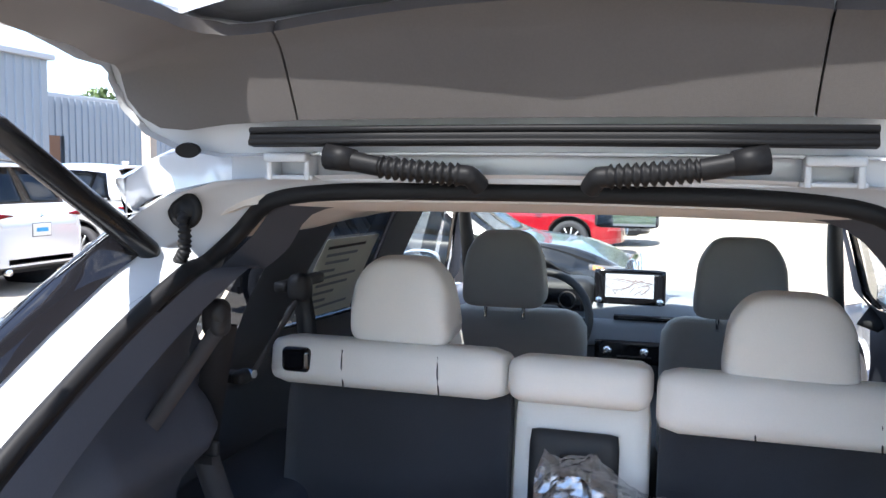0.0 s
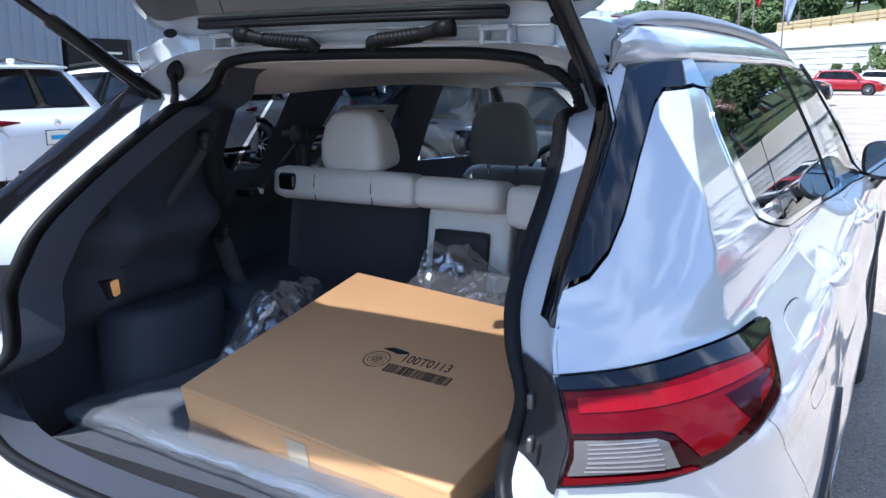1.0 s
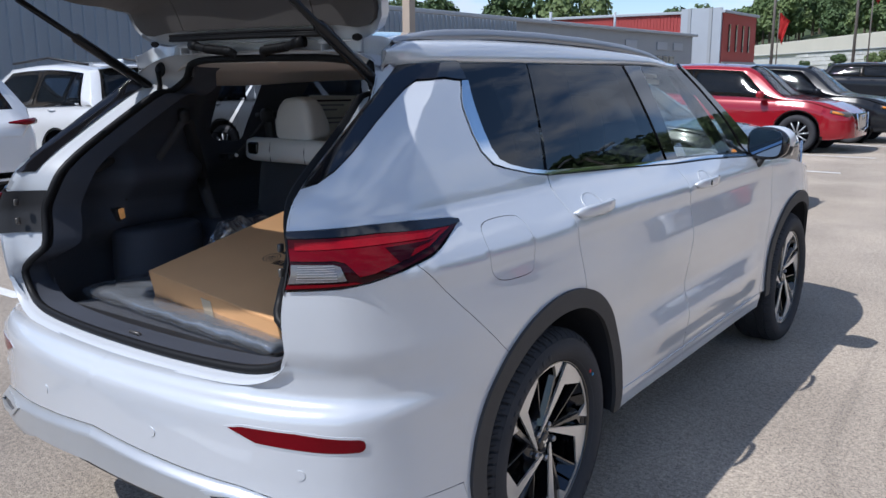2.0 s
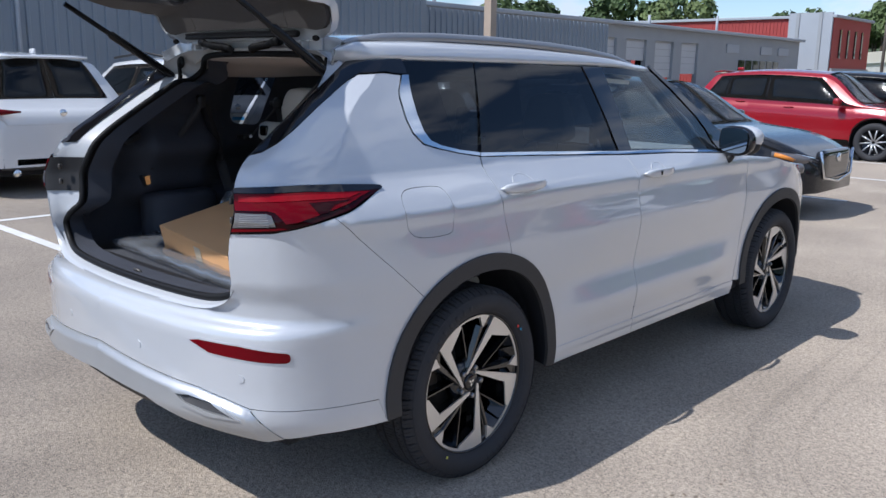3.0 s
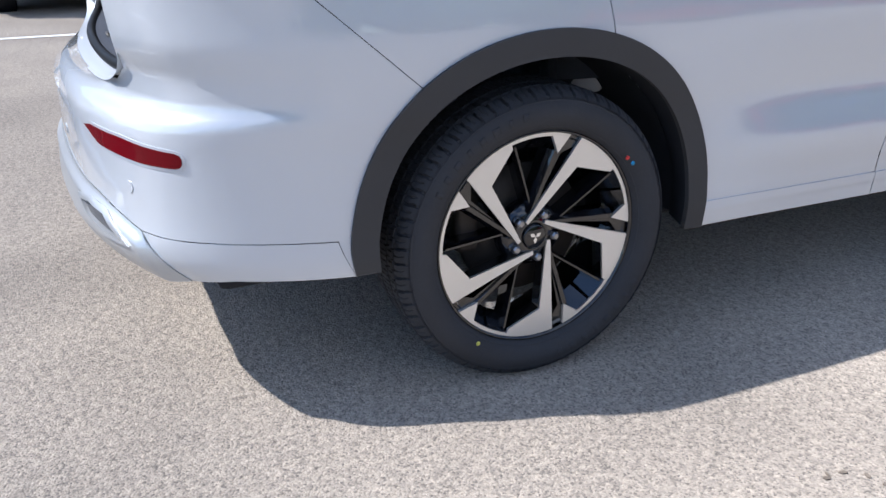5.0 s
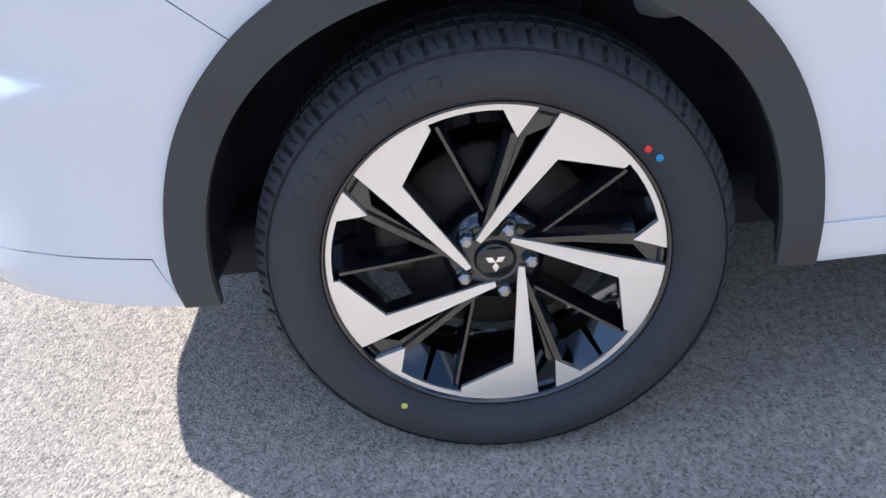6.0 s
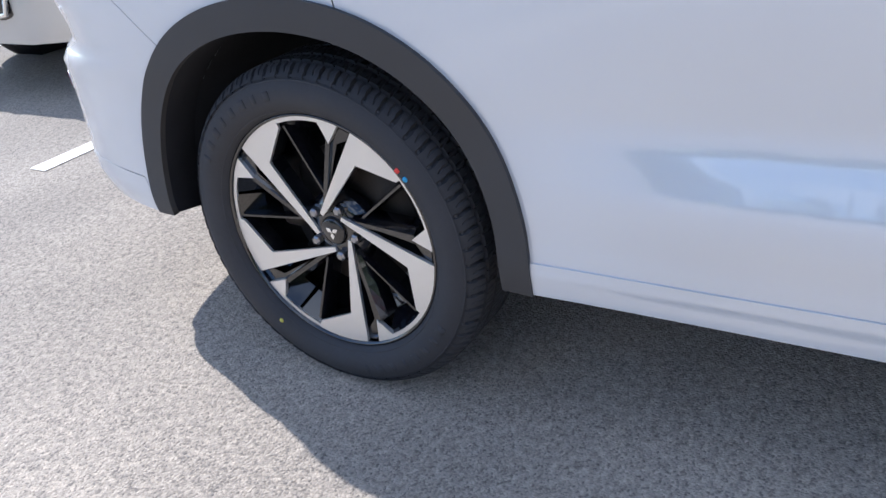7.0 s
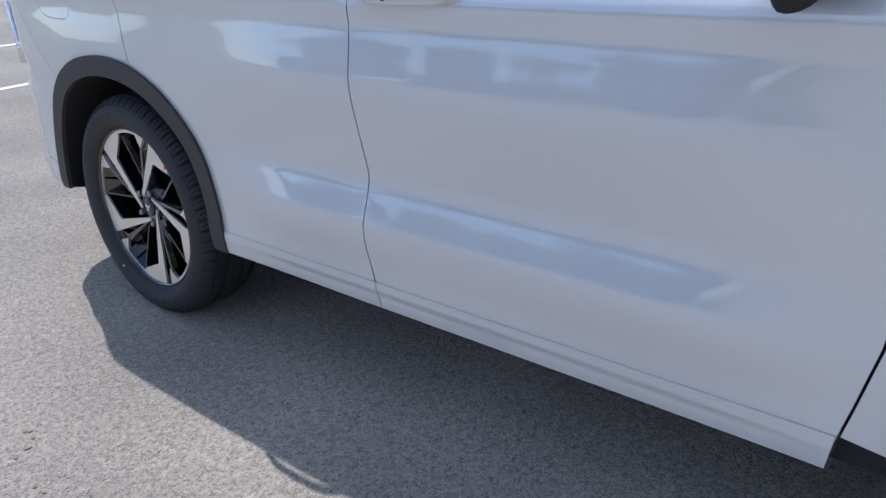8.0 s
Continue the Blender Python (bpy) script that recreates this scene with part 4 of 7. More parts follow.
part("sill_trim", merge(box_bm((1.04, 0.12, 0.030), (0, -0.790, 0.752), 0.012, 3), box_bm((0.9, 0.012, 0.006), (0, -0.785, 0.768), 0.003), box_bm((0.05, 0.04, 0.01), (0.045, -0.825, 0.767), 0.004)), BLACKP, suv, "black plastic load sill")
part("striker", merge(tube_bm([(-0.02, -0.84, 0.765), (-0.02, -0.85, 0.785), (0.02, -0.85, 0.785), (0.02, -0.84, 0.765)], 0.005)), STEEL, suv)
for s in (-1, 1):
    plate = [[Vector((s * p.x, p.y, p.z)) for p in ring_step(a, b)[7:11]] for a, b in ((-0.002, -0.003), (0.008, -0.001), (0.020, 0.016), (0.038, 0.028), (0.060, 0.040), (0.070, 0.042))]
    bm = loft_bm([resample(q, 12)[3:] for q in plate], closed=False)
    bmesh.ops.recalc_face_normals(bm, faces=bm.faces)
    part("jamb_plate", bm, BLACKP, suv, "black plastic plate beside the tail lamp")
    for z in (1.045, 1.105):
        part("plate_clip", cushion_bm((0.010, 0.016, 0.022), (s * 0.615, -0.842, z), 0.004, wrinkle=0, cuts=3), STEEL, suv)
    gromm = part("rubber_boot", revolve_bm([(0.0, 0.026), (0.007, 0.025), (0.009, 0.018), (0.006, 0.015), (0.012, 0.013), (0.012, 0.0)], 28), SEAL, suv)
    gromm.matrix_basis = pose(s * 0.492, -0.352, 1.524, 0, -28, 0) @ pose(0, 0, 0, 0, 0, -90)
    way = resample([Vector(p) for p in ((s * 0.491, -0.356, 1.522), (s * 0.488, -0.366, 1.512), (s * 0.485, -0.366, 1.492), (s * 0.489, -0.362, 1.468), (s * 0.502, -0.356, 1.452), (s * 0.520, -0.350, 1.444), (s * 0.535, -0.345, 1.442))], 66)
    part("ribbed_hose", tube_bm(way, [0.0082 + 0.0016 * math.sin(k * 1.57) for k in range(67)], 12), SEAL, suv)

# ---- wheels ----
WR = 0.263


def wheel():
    w = part("wheel", revolve_bm([(-0.02, 0.0), (-0.02, 0.075), (-0.12, 0.09)], 30), LINER, suv)
    prof = [(0.085, 0.262), (0.100, 0.272), (0.111, 0.285), (0.117, 0.303), (0.116, 0.320), (0.109, 0.336), (0.100, 0.347)]
    tyre = revolve_bm([(0.02, 0.262)] + prof, 96)
    ty = part("tyre", tyre, RUBBER, w, "black tyre")
    # tread: wide shoulder blocks, long grooves and slanted sipes
    n, xs = 704, [0.1075, 0.105, 0.101, 0.096, 0.089, 0.081, 0.075, 0.0745, 0.067, 0.0665, 0.052, 0.036, 0.0355, 0.026, 0.0255, 0.008, -0.008, -0.0255, -0.026, -0.0355, -0.036, -0.052, -0.0665, -0.067, -0.0745, -0.075, -0.096, -0.1075]
    bm, rows = bmesh.new(), []
    for k in range(n):
        row = []
        for x in xs:
            a = abs(x)
            r = 0.3665 - 0.0225 * max(0.0, (a - 0.062) / 0.0455) ** 2.2
            g = 0.0
            if 0.0665 < a < 0.075 or 0.0255 < a < 0.036:
                g = 0.009
            elif a >= 0.075:
                ph = (k + round(28 * (a - 0.075))) % 11
                g = 0.0085 * min(1.0, (0.112 - a) / 0.012) if ph < 2 else (0.003 if ph == 6 and a < 0.1 else 0.0)
            else:
                ph = (k + round(260 * x)) % 8
                g = 0.006 if ph < 1 else 0.0
            row.append(bm.verts.new((x, (r - g) * math.cos(2 * math.pi * k / n), (r - g) * math.sin(2 * math.pi * k / n))))
        rows.append(row)
    for k in range(n):
        a, b = rows[k], rows[(k + 1) % n]
        for i in range(len(xs) - 1):
            bm.faces.new((a[i], a[i + 1], b[i + 1], b[i]))
    part("tread", bm, RUBBER, w, smooth=False)
    for rr, ww in ((0.277, 0.0006), (0.345, 0.0015), (0.338, 0.001)):
        xx = float(np.interp(rr, [p[1] for p in prof], [p[0] for p in prof]))
        rib = revolve_bm([(xx - 0.001, rr - 0.0022), (xx + ww, rr - 0.001), (xx + ww, rr + 0.001), (xx - 0.001, rr + 0.0022)], 96)
        part("sidewall_rib", rib, RUBBER, w)
    # raised sidewall lettering too worn to read
    for k in range(22):
        if k % 11 > 7:
            continue
        bl = box_bm((0.0030, 0.012 + 0.004 * (k % 3), 0.019), (0, 0, 0), 0.0008, 1)
        a = radians(150 - 7.0 * (k % 11) + 180 * (k // 11))
        part("sidewall_mark", bl, RUBBER, w).matrix_basis = pose(0.1165, 0.311 * math.cos(a), 0.311 * math.sin(a)) @ pose(0, 0, 0, math.degrees(a) - 90, 0, 0)
    # rim
    rim = part("rim", revolve_bm([(0.080, 0.2645), (0.093, 0.2665), (0.094, 0.2615), (0.086, 0.2585), (0.060, 0.2535), (0.0, 0.245), (-0.09, 0.243), (-0.11, 0.258)], 96), RIMBLACK, w, "gloss black alloy rim with bright machined spokes")

    def at(r, a):
        return Vector((r * WR * math.cos(radians(a)), r * WR * math.sin(radians(a))))

    def lay(r):
        """The depth of the spoke face at a radius."""
        return 0.087 - 0.020 * (1 - min(r / WR, 1.0)) ** 1.2

    def slab(name, poly, material, parent, depth, drop=0.0, bev=0.0015, grow=0.0):
        bm = bmesh.new()
        top = [bm.verts.new((lay(p.length) - drop, p.x, p.y)) for p in poly]
        c = sum(poly, Vector((0, 0))) / len(poly)
        low = [bm.verts.new((lay(p.length) - drop - depth, (p + (p - c).normalized() * grow).x, (p + (p - c).normalized() * grow).y)) for p in poly]
        for f in delaunay_2d_cdt(poly, [], [list(range(len(poly)))], 1, 1e-7)[2]:
            bm.faces.new([top[i] for i in f])
        for i in range(len(poly)):
            j = (i + 1) % len(poly)
            bm.faces.new((top[i], low[i], low[j], top[j]))
        bmesh.ops.recalc_face_normals(bm, faces=bm.faces)
        return part(name, bm, material, parent, smooth=False)

    def ridge(name, p0, p1, w0, w1, drop0, drop1, parent):
        """A dark spoke with a narrow crest and sloping flanks."""
        bm, rows = bmesh.new(), []
        d = (p1 - p0).normalized()
        q = Vector((-d.y, d.x)) * WR * 0.5
        for k in range(5):
            f = k / 4
            p, wd, dr = p0.lerp(p1, f), w0 + (w1 - w0) * f, drop0 + (drop1 - drop0) * f
            x = lay(p.length) - dr
            rows.append([bm.verts.new((x - h, (p + q * wd * m).x, (p + q * wd * m).y)) for m, h in ((-1.05, 0.050), (-1.0, 0.016), (-0.34, 0.0), (0.34, 0.0), (1.0, 0.016), (1.05, 0.050))])
        for a, b in zip(rows, rows[1:]):
            for i in range(5):
                bm.faces.new((a[i], a[i + 1], b[i + 1], b[i]))
        bm.faces.new(rows[0])
        bm.faces.new(rows[-1][::-1])
        bmesh.ops.recalc_face_normals(bm, faces=bm.faces)
        return part(name, bm, RIMBLACK, parent, smooth=False)

    for k in range(5):
        o = 65.5 - 72 * k
        arc = [at(0.985, o - a) for a in (0, 5, 10, 15, 20, 25, 29.5)]
        inner = [Vector((-0.100 * WR, 0.150 * WR))]
        notch = [Vector((0.385 * WR, 0.625 * WR)), Vector((-0.015 * WR, 0.185 * WR)), Vector((-0.075 * WR, 0.125 * WR))]
        rot = Matrix.Rotation(radians(-72 * k), 2)
        inner, notch = [rot @ p for p in inner], [rot @ p for p in notch]
        edge = [at(0.915, o - 29.5)]
        poly = inner + arc + edge + notch
        slab("machined_spoke", poly, MACHINED, w, 0.008)
        slab("spoke_back", [p * 0.998 for p in poly], RIMBLACK, w, 0.040, 0.006, grow=0.004)
        lip = [at(0.985, o - a) for a in (29, 34, 39, 44, 49, 54)] + [at(0.952, o - a) for a in (54, 49, 44, 39, 34, 29)]
        slab("lip", lip, MACHINED, w, 0.006, 0.0005)
        tip = [at(0.985, o - a) for a in (53, 57, 61, 65)] + [at(0.80, o - 60)]
        slab("spoke_tip", tip, MACHINED, w, 0.010)
        ridge("dark_spoke", at(0.22, o - 36), at(0.815, o - 59), 0.095, 0.120, 0.004, 0.003, w)
        ridge("dark_rib", at(0.27, o - 42), at(0.915, o - 31.5), 0.050, 0.058, 0.014, 0.006, w)
        slab("dark_edge", [at(0.985, o - a) for a in (64.5, 67, 69.5, 72)] + [at(0.905, o - 72), at(0.80, o - 63.5), at(0.42, o - 55), at(0.40, o - 50), at(0.80, o - 60)], RIMBLACK, w, 0.030, 0.009, grow=0.003)
        for a0, a1 in ((29.5, 44), (44, 57), (64, 72.5)):
            f0, f1 = [at(0.955, o - a0 - 0.8), at(0.955, o - a1 + 0.8)], [at(0.815, o - a1 + 1.5), at(0.815, o - a0 - 1.5)]
            bm = bmesh.new()
            vs = [bm.verts.new((0.083, p.x, p.y)) for p in f0] + [bm.verts.new((0.036, p.x, p.y)) for p in f1]
            bk = [bm.verts.new((0.030, p.x, p.y)) for p in f0] + [bm.verts.new((0.026, p.x, p.y)) for p in f1]
            bm.faces.new(vs)
            for q in range(4):
                bm.faces.new((vs[q], bk[q], bk[(q + 1) % 4], vs[(q + 1) % 4]))
            bmesh.ops.recalc_face_normals(bm, faces=bm.faces)
            part("pocket_wall", bm, RIMBLACK, w, smooth=False)
        nut_at = at(0.215, o - 1)
        nut = tube_bm([(0.045, nut_at.x, nut_at.y), (0.074, nut_at.x, nut_at.y), (0.078, nut_at.x, nut_at.y)], [0.0108, 0.0108, 0.007], 6)
        part("wheel_nut", nut, NUTMETAL, w, smooth=False)
        cup = tube_bm([(0.035, nut_at.x, nut_at.y), (0.061, nut_at.x, nut_at.y)], [0.016, 0.0145], 14)
        part("nut_seat", cup, RIMBLACK, w)
    part("hub", revolve_bm([(0.062, 0.052), (0.066, 0.040), (0.068, 0.030), (0.020, 0.028)], 40), RIMBLACK, w)
    part("hub_face", revolve_bm([(0.02, 0.085), (0.052, 0.078), (0.060, 0.052), (0.058, 0.0)], 40), RIMBLACK, w)
    cap = part("centre_cap", revolve_bm([(0.060, 0.0305), (0.071, 0.0305), (0.0735, 0.027), (0.074, 0.0)], 40), GLOSSB, w)
    leaf = [(0.0, 0.0), (0.0052, 0.0085), (0.0, 0.0175), (-0.0052, 0.0085)]
    part("emblem", merge(*[prism_bm(leaf, 0.0014, 0, pose(0.0738, 0, 0, 90, 0, 90) @ pose(0, 0, 0, 0, 0, a)) for a in (58, -62, 178)]), CHROME, w, "small bright emblem", smooth=False)
    # brake behind the spokes
    part("brake_disc", revolve_bm([(0.0, 0.07), (0.0, 0.165), (-0.022, 0.165), (-0.022, 0.07)], 60), RUST, w)
    cal = box_bm((0.07, 0.06, 0.16), (-0.01, -0.155, 0.045), 0.015)
    part("brake_caliper", cal, RUST, w)
    return w


wb = wheel()
wb.matrix_basis = pose(0.793, 0, 0.366)
for x, y, rz, spin in ((0.793, 2.706, 0, 31), (-0.793, 0, 180, 12), (-0.793, 2.706, 180, 50)):
    copy_thing(wb, pose(x, y, 0.366, 0, 0, rz) @ pose(0, 0, 0, spin, 0, 0))
for dy, dz, m in ((-0.170, -0.233, DOTY), (0.222, 0.180, DOTR), (0.238, 0.165, DOTB)):
    r = math.hypot(dy, dz)
    x = float(np.interp(r, [0.262, 0.272, 0.285, 0.305, 0.325, 0.342], [0.085, 0.100, 0.112, 0.119, 0.119, 0.113])) + 0.0012
    part("paint_dot", prism_bm([(0.0055 * math.cos(a), 0.0055 * math.sin(a)) for a in (k * math.pi / 6 for k in range(12))], 0.0015, 0, pose(x - 0.001, dy, dz, 90, 0, 90)), m, wb)


# ---- tailgate, raised ----
HINGE = Vector((0, -0.33, 1.600))
GATE_OPEN = Matrix.Translation(HINGE) @ pose(0, 0, 0, -62, 0, 0) @ Matrix.Translation(-HINGE)
GP = [(-0.33, 1.600), (-0.41, 1.612), (-0.50, 1.620), (-0.565, 1.598), (-0.61, 1.545), (-0.70, 1.430), (-0.83, 1.303), (-0.93, 1.20), (-0.96, 1.10), (-0.985, 1.0), (-0.975, 0.90), (-0.955, 0.77)]
GS = [0.0]
for a, b in zip(GP, GP[1:]):
    GS.append(GS[-1] + math.dist(a, b))
GY, GZ = curve_fn(GS, [p[0] for p in GP]), curve_fn(GS, [p[1] for p in GP])


def gate_map(x, s):
    return GATE_OPEN @ Vector((x, GY(s) + 0.24 * x * x * smooth01(s, 0.05, 0.3), GZ(s) - 0.04 * x * x))


def mirrored(half):
    return half + [(-x, s) for x, s in half[::-1] if x > 1e-6]


G_OUT = mirrored([(0.0, 0.012), (0.43, 0.012), (0.49, 0.022), (0.535, 0.045), (0.562, 0.085), (0.572, 0.15), (0.568, 0.30), (0.558, 0.40), (0.56, 0.50), (0.59, 0.64), (0.628, 0.78), (0.652, 0.90), (0.64, 1.03), (0.60, 1.135), (0.52, 1.20), (0.0, 1.215)])
G_GLASS = mirrored([(0.0, 0.205), (0.36, 0.205), (0.415, 0.24), (0.435, 0.31), (0.435, 0.42), (0.46, 0.52), (0.50, 0.65), (0.49, 0.71), (0.42, 0.747), (0.0, 0.757)])
gate = sheet("tailgate", G_OUT, gate_map, PAINT, suv, "white tailgate with dark glass, raised", step=0.045, holes=[G_GLASS], flip=True, rim=0.030)
sheet("rear_window", G_GLASS, gate_map, GLASS_GATE, gate, "dark rear window", step=0.08, flip=True, rim=0.0, off=-0.004)
GATETRIM = mat("grey_gate_trim", (0.100, 0.092, 0.088), 0.75, 0.0, 0.12, 6, 300, bump=0.12, bscale=800)
G_HEAD = mirrored([(0.0, 0.062), (0.303, 0.062), (0.312, 0.216), (0.20, 0.219), (0.10, 0.223), (0.0, 0.224)])
rest = mirrored([(0.0, 0.735), (0.38, 0.725), (0.44, 0.71), (0.470, 0.68), (0.472, 0.63), (0.45, 0.55), (0.42, 0.48), (0.404, 0.42), (0.407, 0.367), (0.410, 0.307), (0.400, 0.265), (0.375, 0.232), (0.345, 0.221), (0.315, 0.2165), (0.306, 0.062), (0.405, 0.058), (0.465, 0.051), (0.505, 0.055), (0.530, 0.072), (0.545, 0.105), (0.548, 0.20), (0.545, 0.30), (0.528, 0.36), (0.518, 0.42), (0.535, 0.55), (0.585, 0.79), (0.605, 0.91), (0.595, 1.03), (0.54, 1.13), (0.0, 1.15)])
G_BORDER = mirrored([(0.0, 0.075), (0.40, 0.073), (0.46, 0.066), (0.495, 0.070), (0.515, 0.085), (0.530, 0.11), (0.533, 0.20), (0.530, 0.30), (0.513, 0.36), (0.503, 0.42), (0.52, 0.55), (0.57, 0.79), (0.59, 0.91), (0.58, 1.03), (0.53, 1.115), (0.0, 1.135)])
gin = dict(step=0.018, flip=False)


def gate_in(x, s):
    a = gate_map(x, s)
    d, e = gate_map(x + 0.02, s) - gate_map(x - 0.02, s), gate_map(x, s + 0.035) - gate_map(x, s - 0.035)
    return a + d.cross(e).normalized() * (0.036 + 0.022 * smooth01(s, 0.30, 0.45))


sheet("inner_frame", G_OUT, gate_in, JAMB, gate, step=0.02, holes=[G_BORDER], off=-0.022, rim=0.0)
sheet("header_trim", G_HEAD, gate_in, GATETRIM, gate, "grey plastic inner trim", rim=0.018, **gin)
sheet("inner_trim", rest, gate_in, GATETRIM, gate, rim=0.018, **gin)
sheet("spoiler", mirrored([(0.0, 0.10), (0.47, 0.10), (0.53, 0.18), (0.535, 0.27), (0.0, 0.30)]), gate_map, PAINT, gate, step=0.03, off=0.012, flip=True, rim=0.02)
for s in (-1, 1):
    def gm(a, b, s=s):
        return gate_map(s * a, b)
    gl = sheet("gate_lamp", [(0.24, 0.80), (0.645, 0.815), (0.648, 0.93), (0.58, 0.955), (0.44, 0.875), (0.25, 0.855)], gm, REDLENS, gate, "red and clear tailgate lamp", step=0.03, off=0.004, flip=s > 0, rim=0.01)
    sheet("gate_reversing_lens", [(0.50, 0.875), (0.63, 0.875), (0.632, 0.925), (0.59, 0.94)], gm, CLEARL, gate, step=0.03, off=0.008, flip=s > 0, rim=0.01)
    sheet("grommet", [(0.465 + 0.018 * math.cos(k), 0.026 + 0.010 * math.sin(k)) for k in (j * math.pi / 8 for j in range(16))], gm, SEAL, gate, step=0.01, off=0.048, flip=s < 0, rim=0.006)
sheet("number_plate_recess", mirrored([(0.0, 0.865), (0.23, 0.868), (0.26, 0.90), (0.24, 0.955), (0.0, 0.96)]), gate_map, PAINT, gate, step=0.05, off=0.002, flip=True, rim=0.004)
sheet("emblem", [(0.0, 0.765), (0.045, 0.835), (-0.045, 0.835)], gate_map, CHROME, gate, step=0.02, off=0.010, flip=True, rim=0.01)
sheet("badge", [(0.36, 1.04), (0.46, 1.04), (0.46, 1.065), (0.36, 1.065)], gate_map, CHROME, gate, step=0.02, off=0.006, flip=True, rim=0.006)
part("wiper", tube_bm([gate_map(0.0, 0.70), gate_map(0.10, 0.655) + Vector((0, 0, 0.03)), gate_map(0.33, 0.63) + Vector((0, 0, 0.03))], [0.02, 0.012, 0.006], 8), BLACKP, gate)
strip = [gate_in(x, 0.046) + Vector((0, -0.007, -0.007)) for x in (-0.366, -0.18, 0.0, 0.18, 0.366)]
part("weather_strip", merge(tube_bm(strip, 0.0125, 8, flat=0.9), tube_bm([p + Vector((0, -0.010, -0.006)) for p in strip], 0.0045, 6), tube_bm([p + Vector((0, -0.008, 0.009)) for p in strip], 0.0045, 6)), SEAL, gate, "black rubber weather strip")
part("hinge_panel", box_bm((0.86, 0.010, 0.050), (0, -0.332, 1.592), 0.003), JAMB, suv)
for s in (-1, 1):
    hb = merge(box_bm((0.008, 0.030, 0.034), (s * 0.302, -0.352, 1.585), 0.002), box_bm((0.008, 0.030, 0.034), (s * 0.356, -0.352, 1.585), 0.002), box_bm((0.062, 0.022, 0.012), (s * 0.329, -0.366, 1.598), 0.003), box_bm((0.070, 0.03, 0.006), (s * 0.329, -0.350, 1.572), 0.002))
    part("hinge", hb, JAMB, suv)
    pts = [(s * 0.066, -0.375, 1.564), (s * 0.076, -0.388, 1.577), (s * 0.13, -0.392, 1.581), (s * 0.185, -0.394, 1.586), (s * 0.212, -0.396, 1.591), (s * 0.235, -0.398, 1.596)]
    dn = dense([(i, 0) for i in range(len(pts))], 0.06, closed=False)
    fine_pts = [Vector(pts[min(int(q[0]), 4)]).lerp(Vector(pts[min(int(q[0]) + 1, 5)]), q[0] - min(int(q[0]), 4)) for q in dn]
    rad = [0.0125 + (0.0035 * math.sin(k * 2.1) if 0.25 * len(fine_pts) < k < 0.62 * len(fine_pts) else 0.0) for k in range(len(fine_pts))]
    part("wiring_hose", tube_bm(fine_pts, rad, 12), SEAL, suv, "black ribbed rubber wiring hose")
    part("hose_end", tube_bm([(s * 0.222, -0.398, 1.594), (s * 0.258, -0.392, 1.600)], [0.014, 0.018], 14), SEAL, suv)
    a, b = Vector((s * 0.535, -0.340, 1.445)), Vector((s * 0.560, -0.800, 1.735))
    st = part("gas_strut", tube_bm([a.lerp(b, k) for k in (0.06, 0.08, 0.62, 0.64, 1.0)], [0.014, 0.0165, 0.0165, 0.010, 0.010], 14), STRUTB, suv, "black powered tailgate strut")
    part("strut_joint", merge(tube_bm([a - Vector((s * 0.02, 0, 0)), a, a.lerp(b, 0.08)], [0.014, 0.016, 0.012], 10), box_bm((0.02, 0.05, 0.06), a + Vector((s * 0.012, 0.012, -0.01)), 0.006)), STEEL, st)
    part("strut_bracket", cushion_bm((0.042, 0.030, 0.105), a + Vector((s * 0.006, 0.006, -0.018)), 0.012, wrinkle=0, cuts=5), BLACKP, suv)

# ---- cabin shell ----
wi = [rounded(side([(0.035, 1.255), (0.10, 1.238), (0.19, 1.238), (0.215, 1.32), (0.235, 1.45), (0.22, 1.482), (0.06, 1.485), (0.03, 1.46), (0.025, 1.34)]), 3),
      side([(0.41, 1.20), (0.60, 1.188), (0.96, 1.170), (0.92, 1.505), (0.53, 1.512), (0.47, 1.36)]), side([(1.20, 1.165), (1.50, 1.150), (1.94, 1.130), (1.82, 1.29), (1.62, 1.45), (1.55, 1.49), (1.18, 1.505)])]
shell = [(-0.88, 0.68), (-0.86, 0.95), (-0.81, 1.20), (-0.78, 1.32), (-0.70, 1.44), (uy(-0.50), 1.52)] + side([(-0.16, 1.548), (1.57, 1.545), (1.72, 1.452), (1.95, 1.29), (2.2, 1.08), (2.25, 0.5), (0.55, 0.5), (0.55, 0.68)])
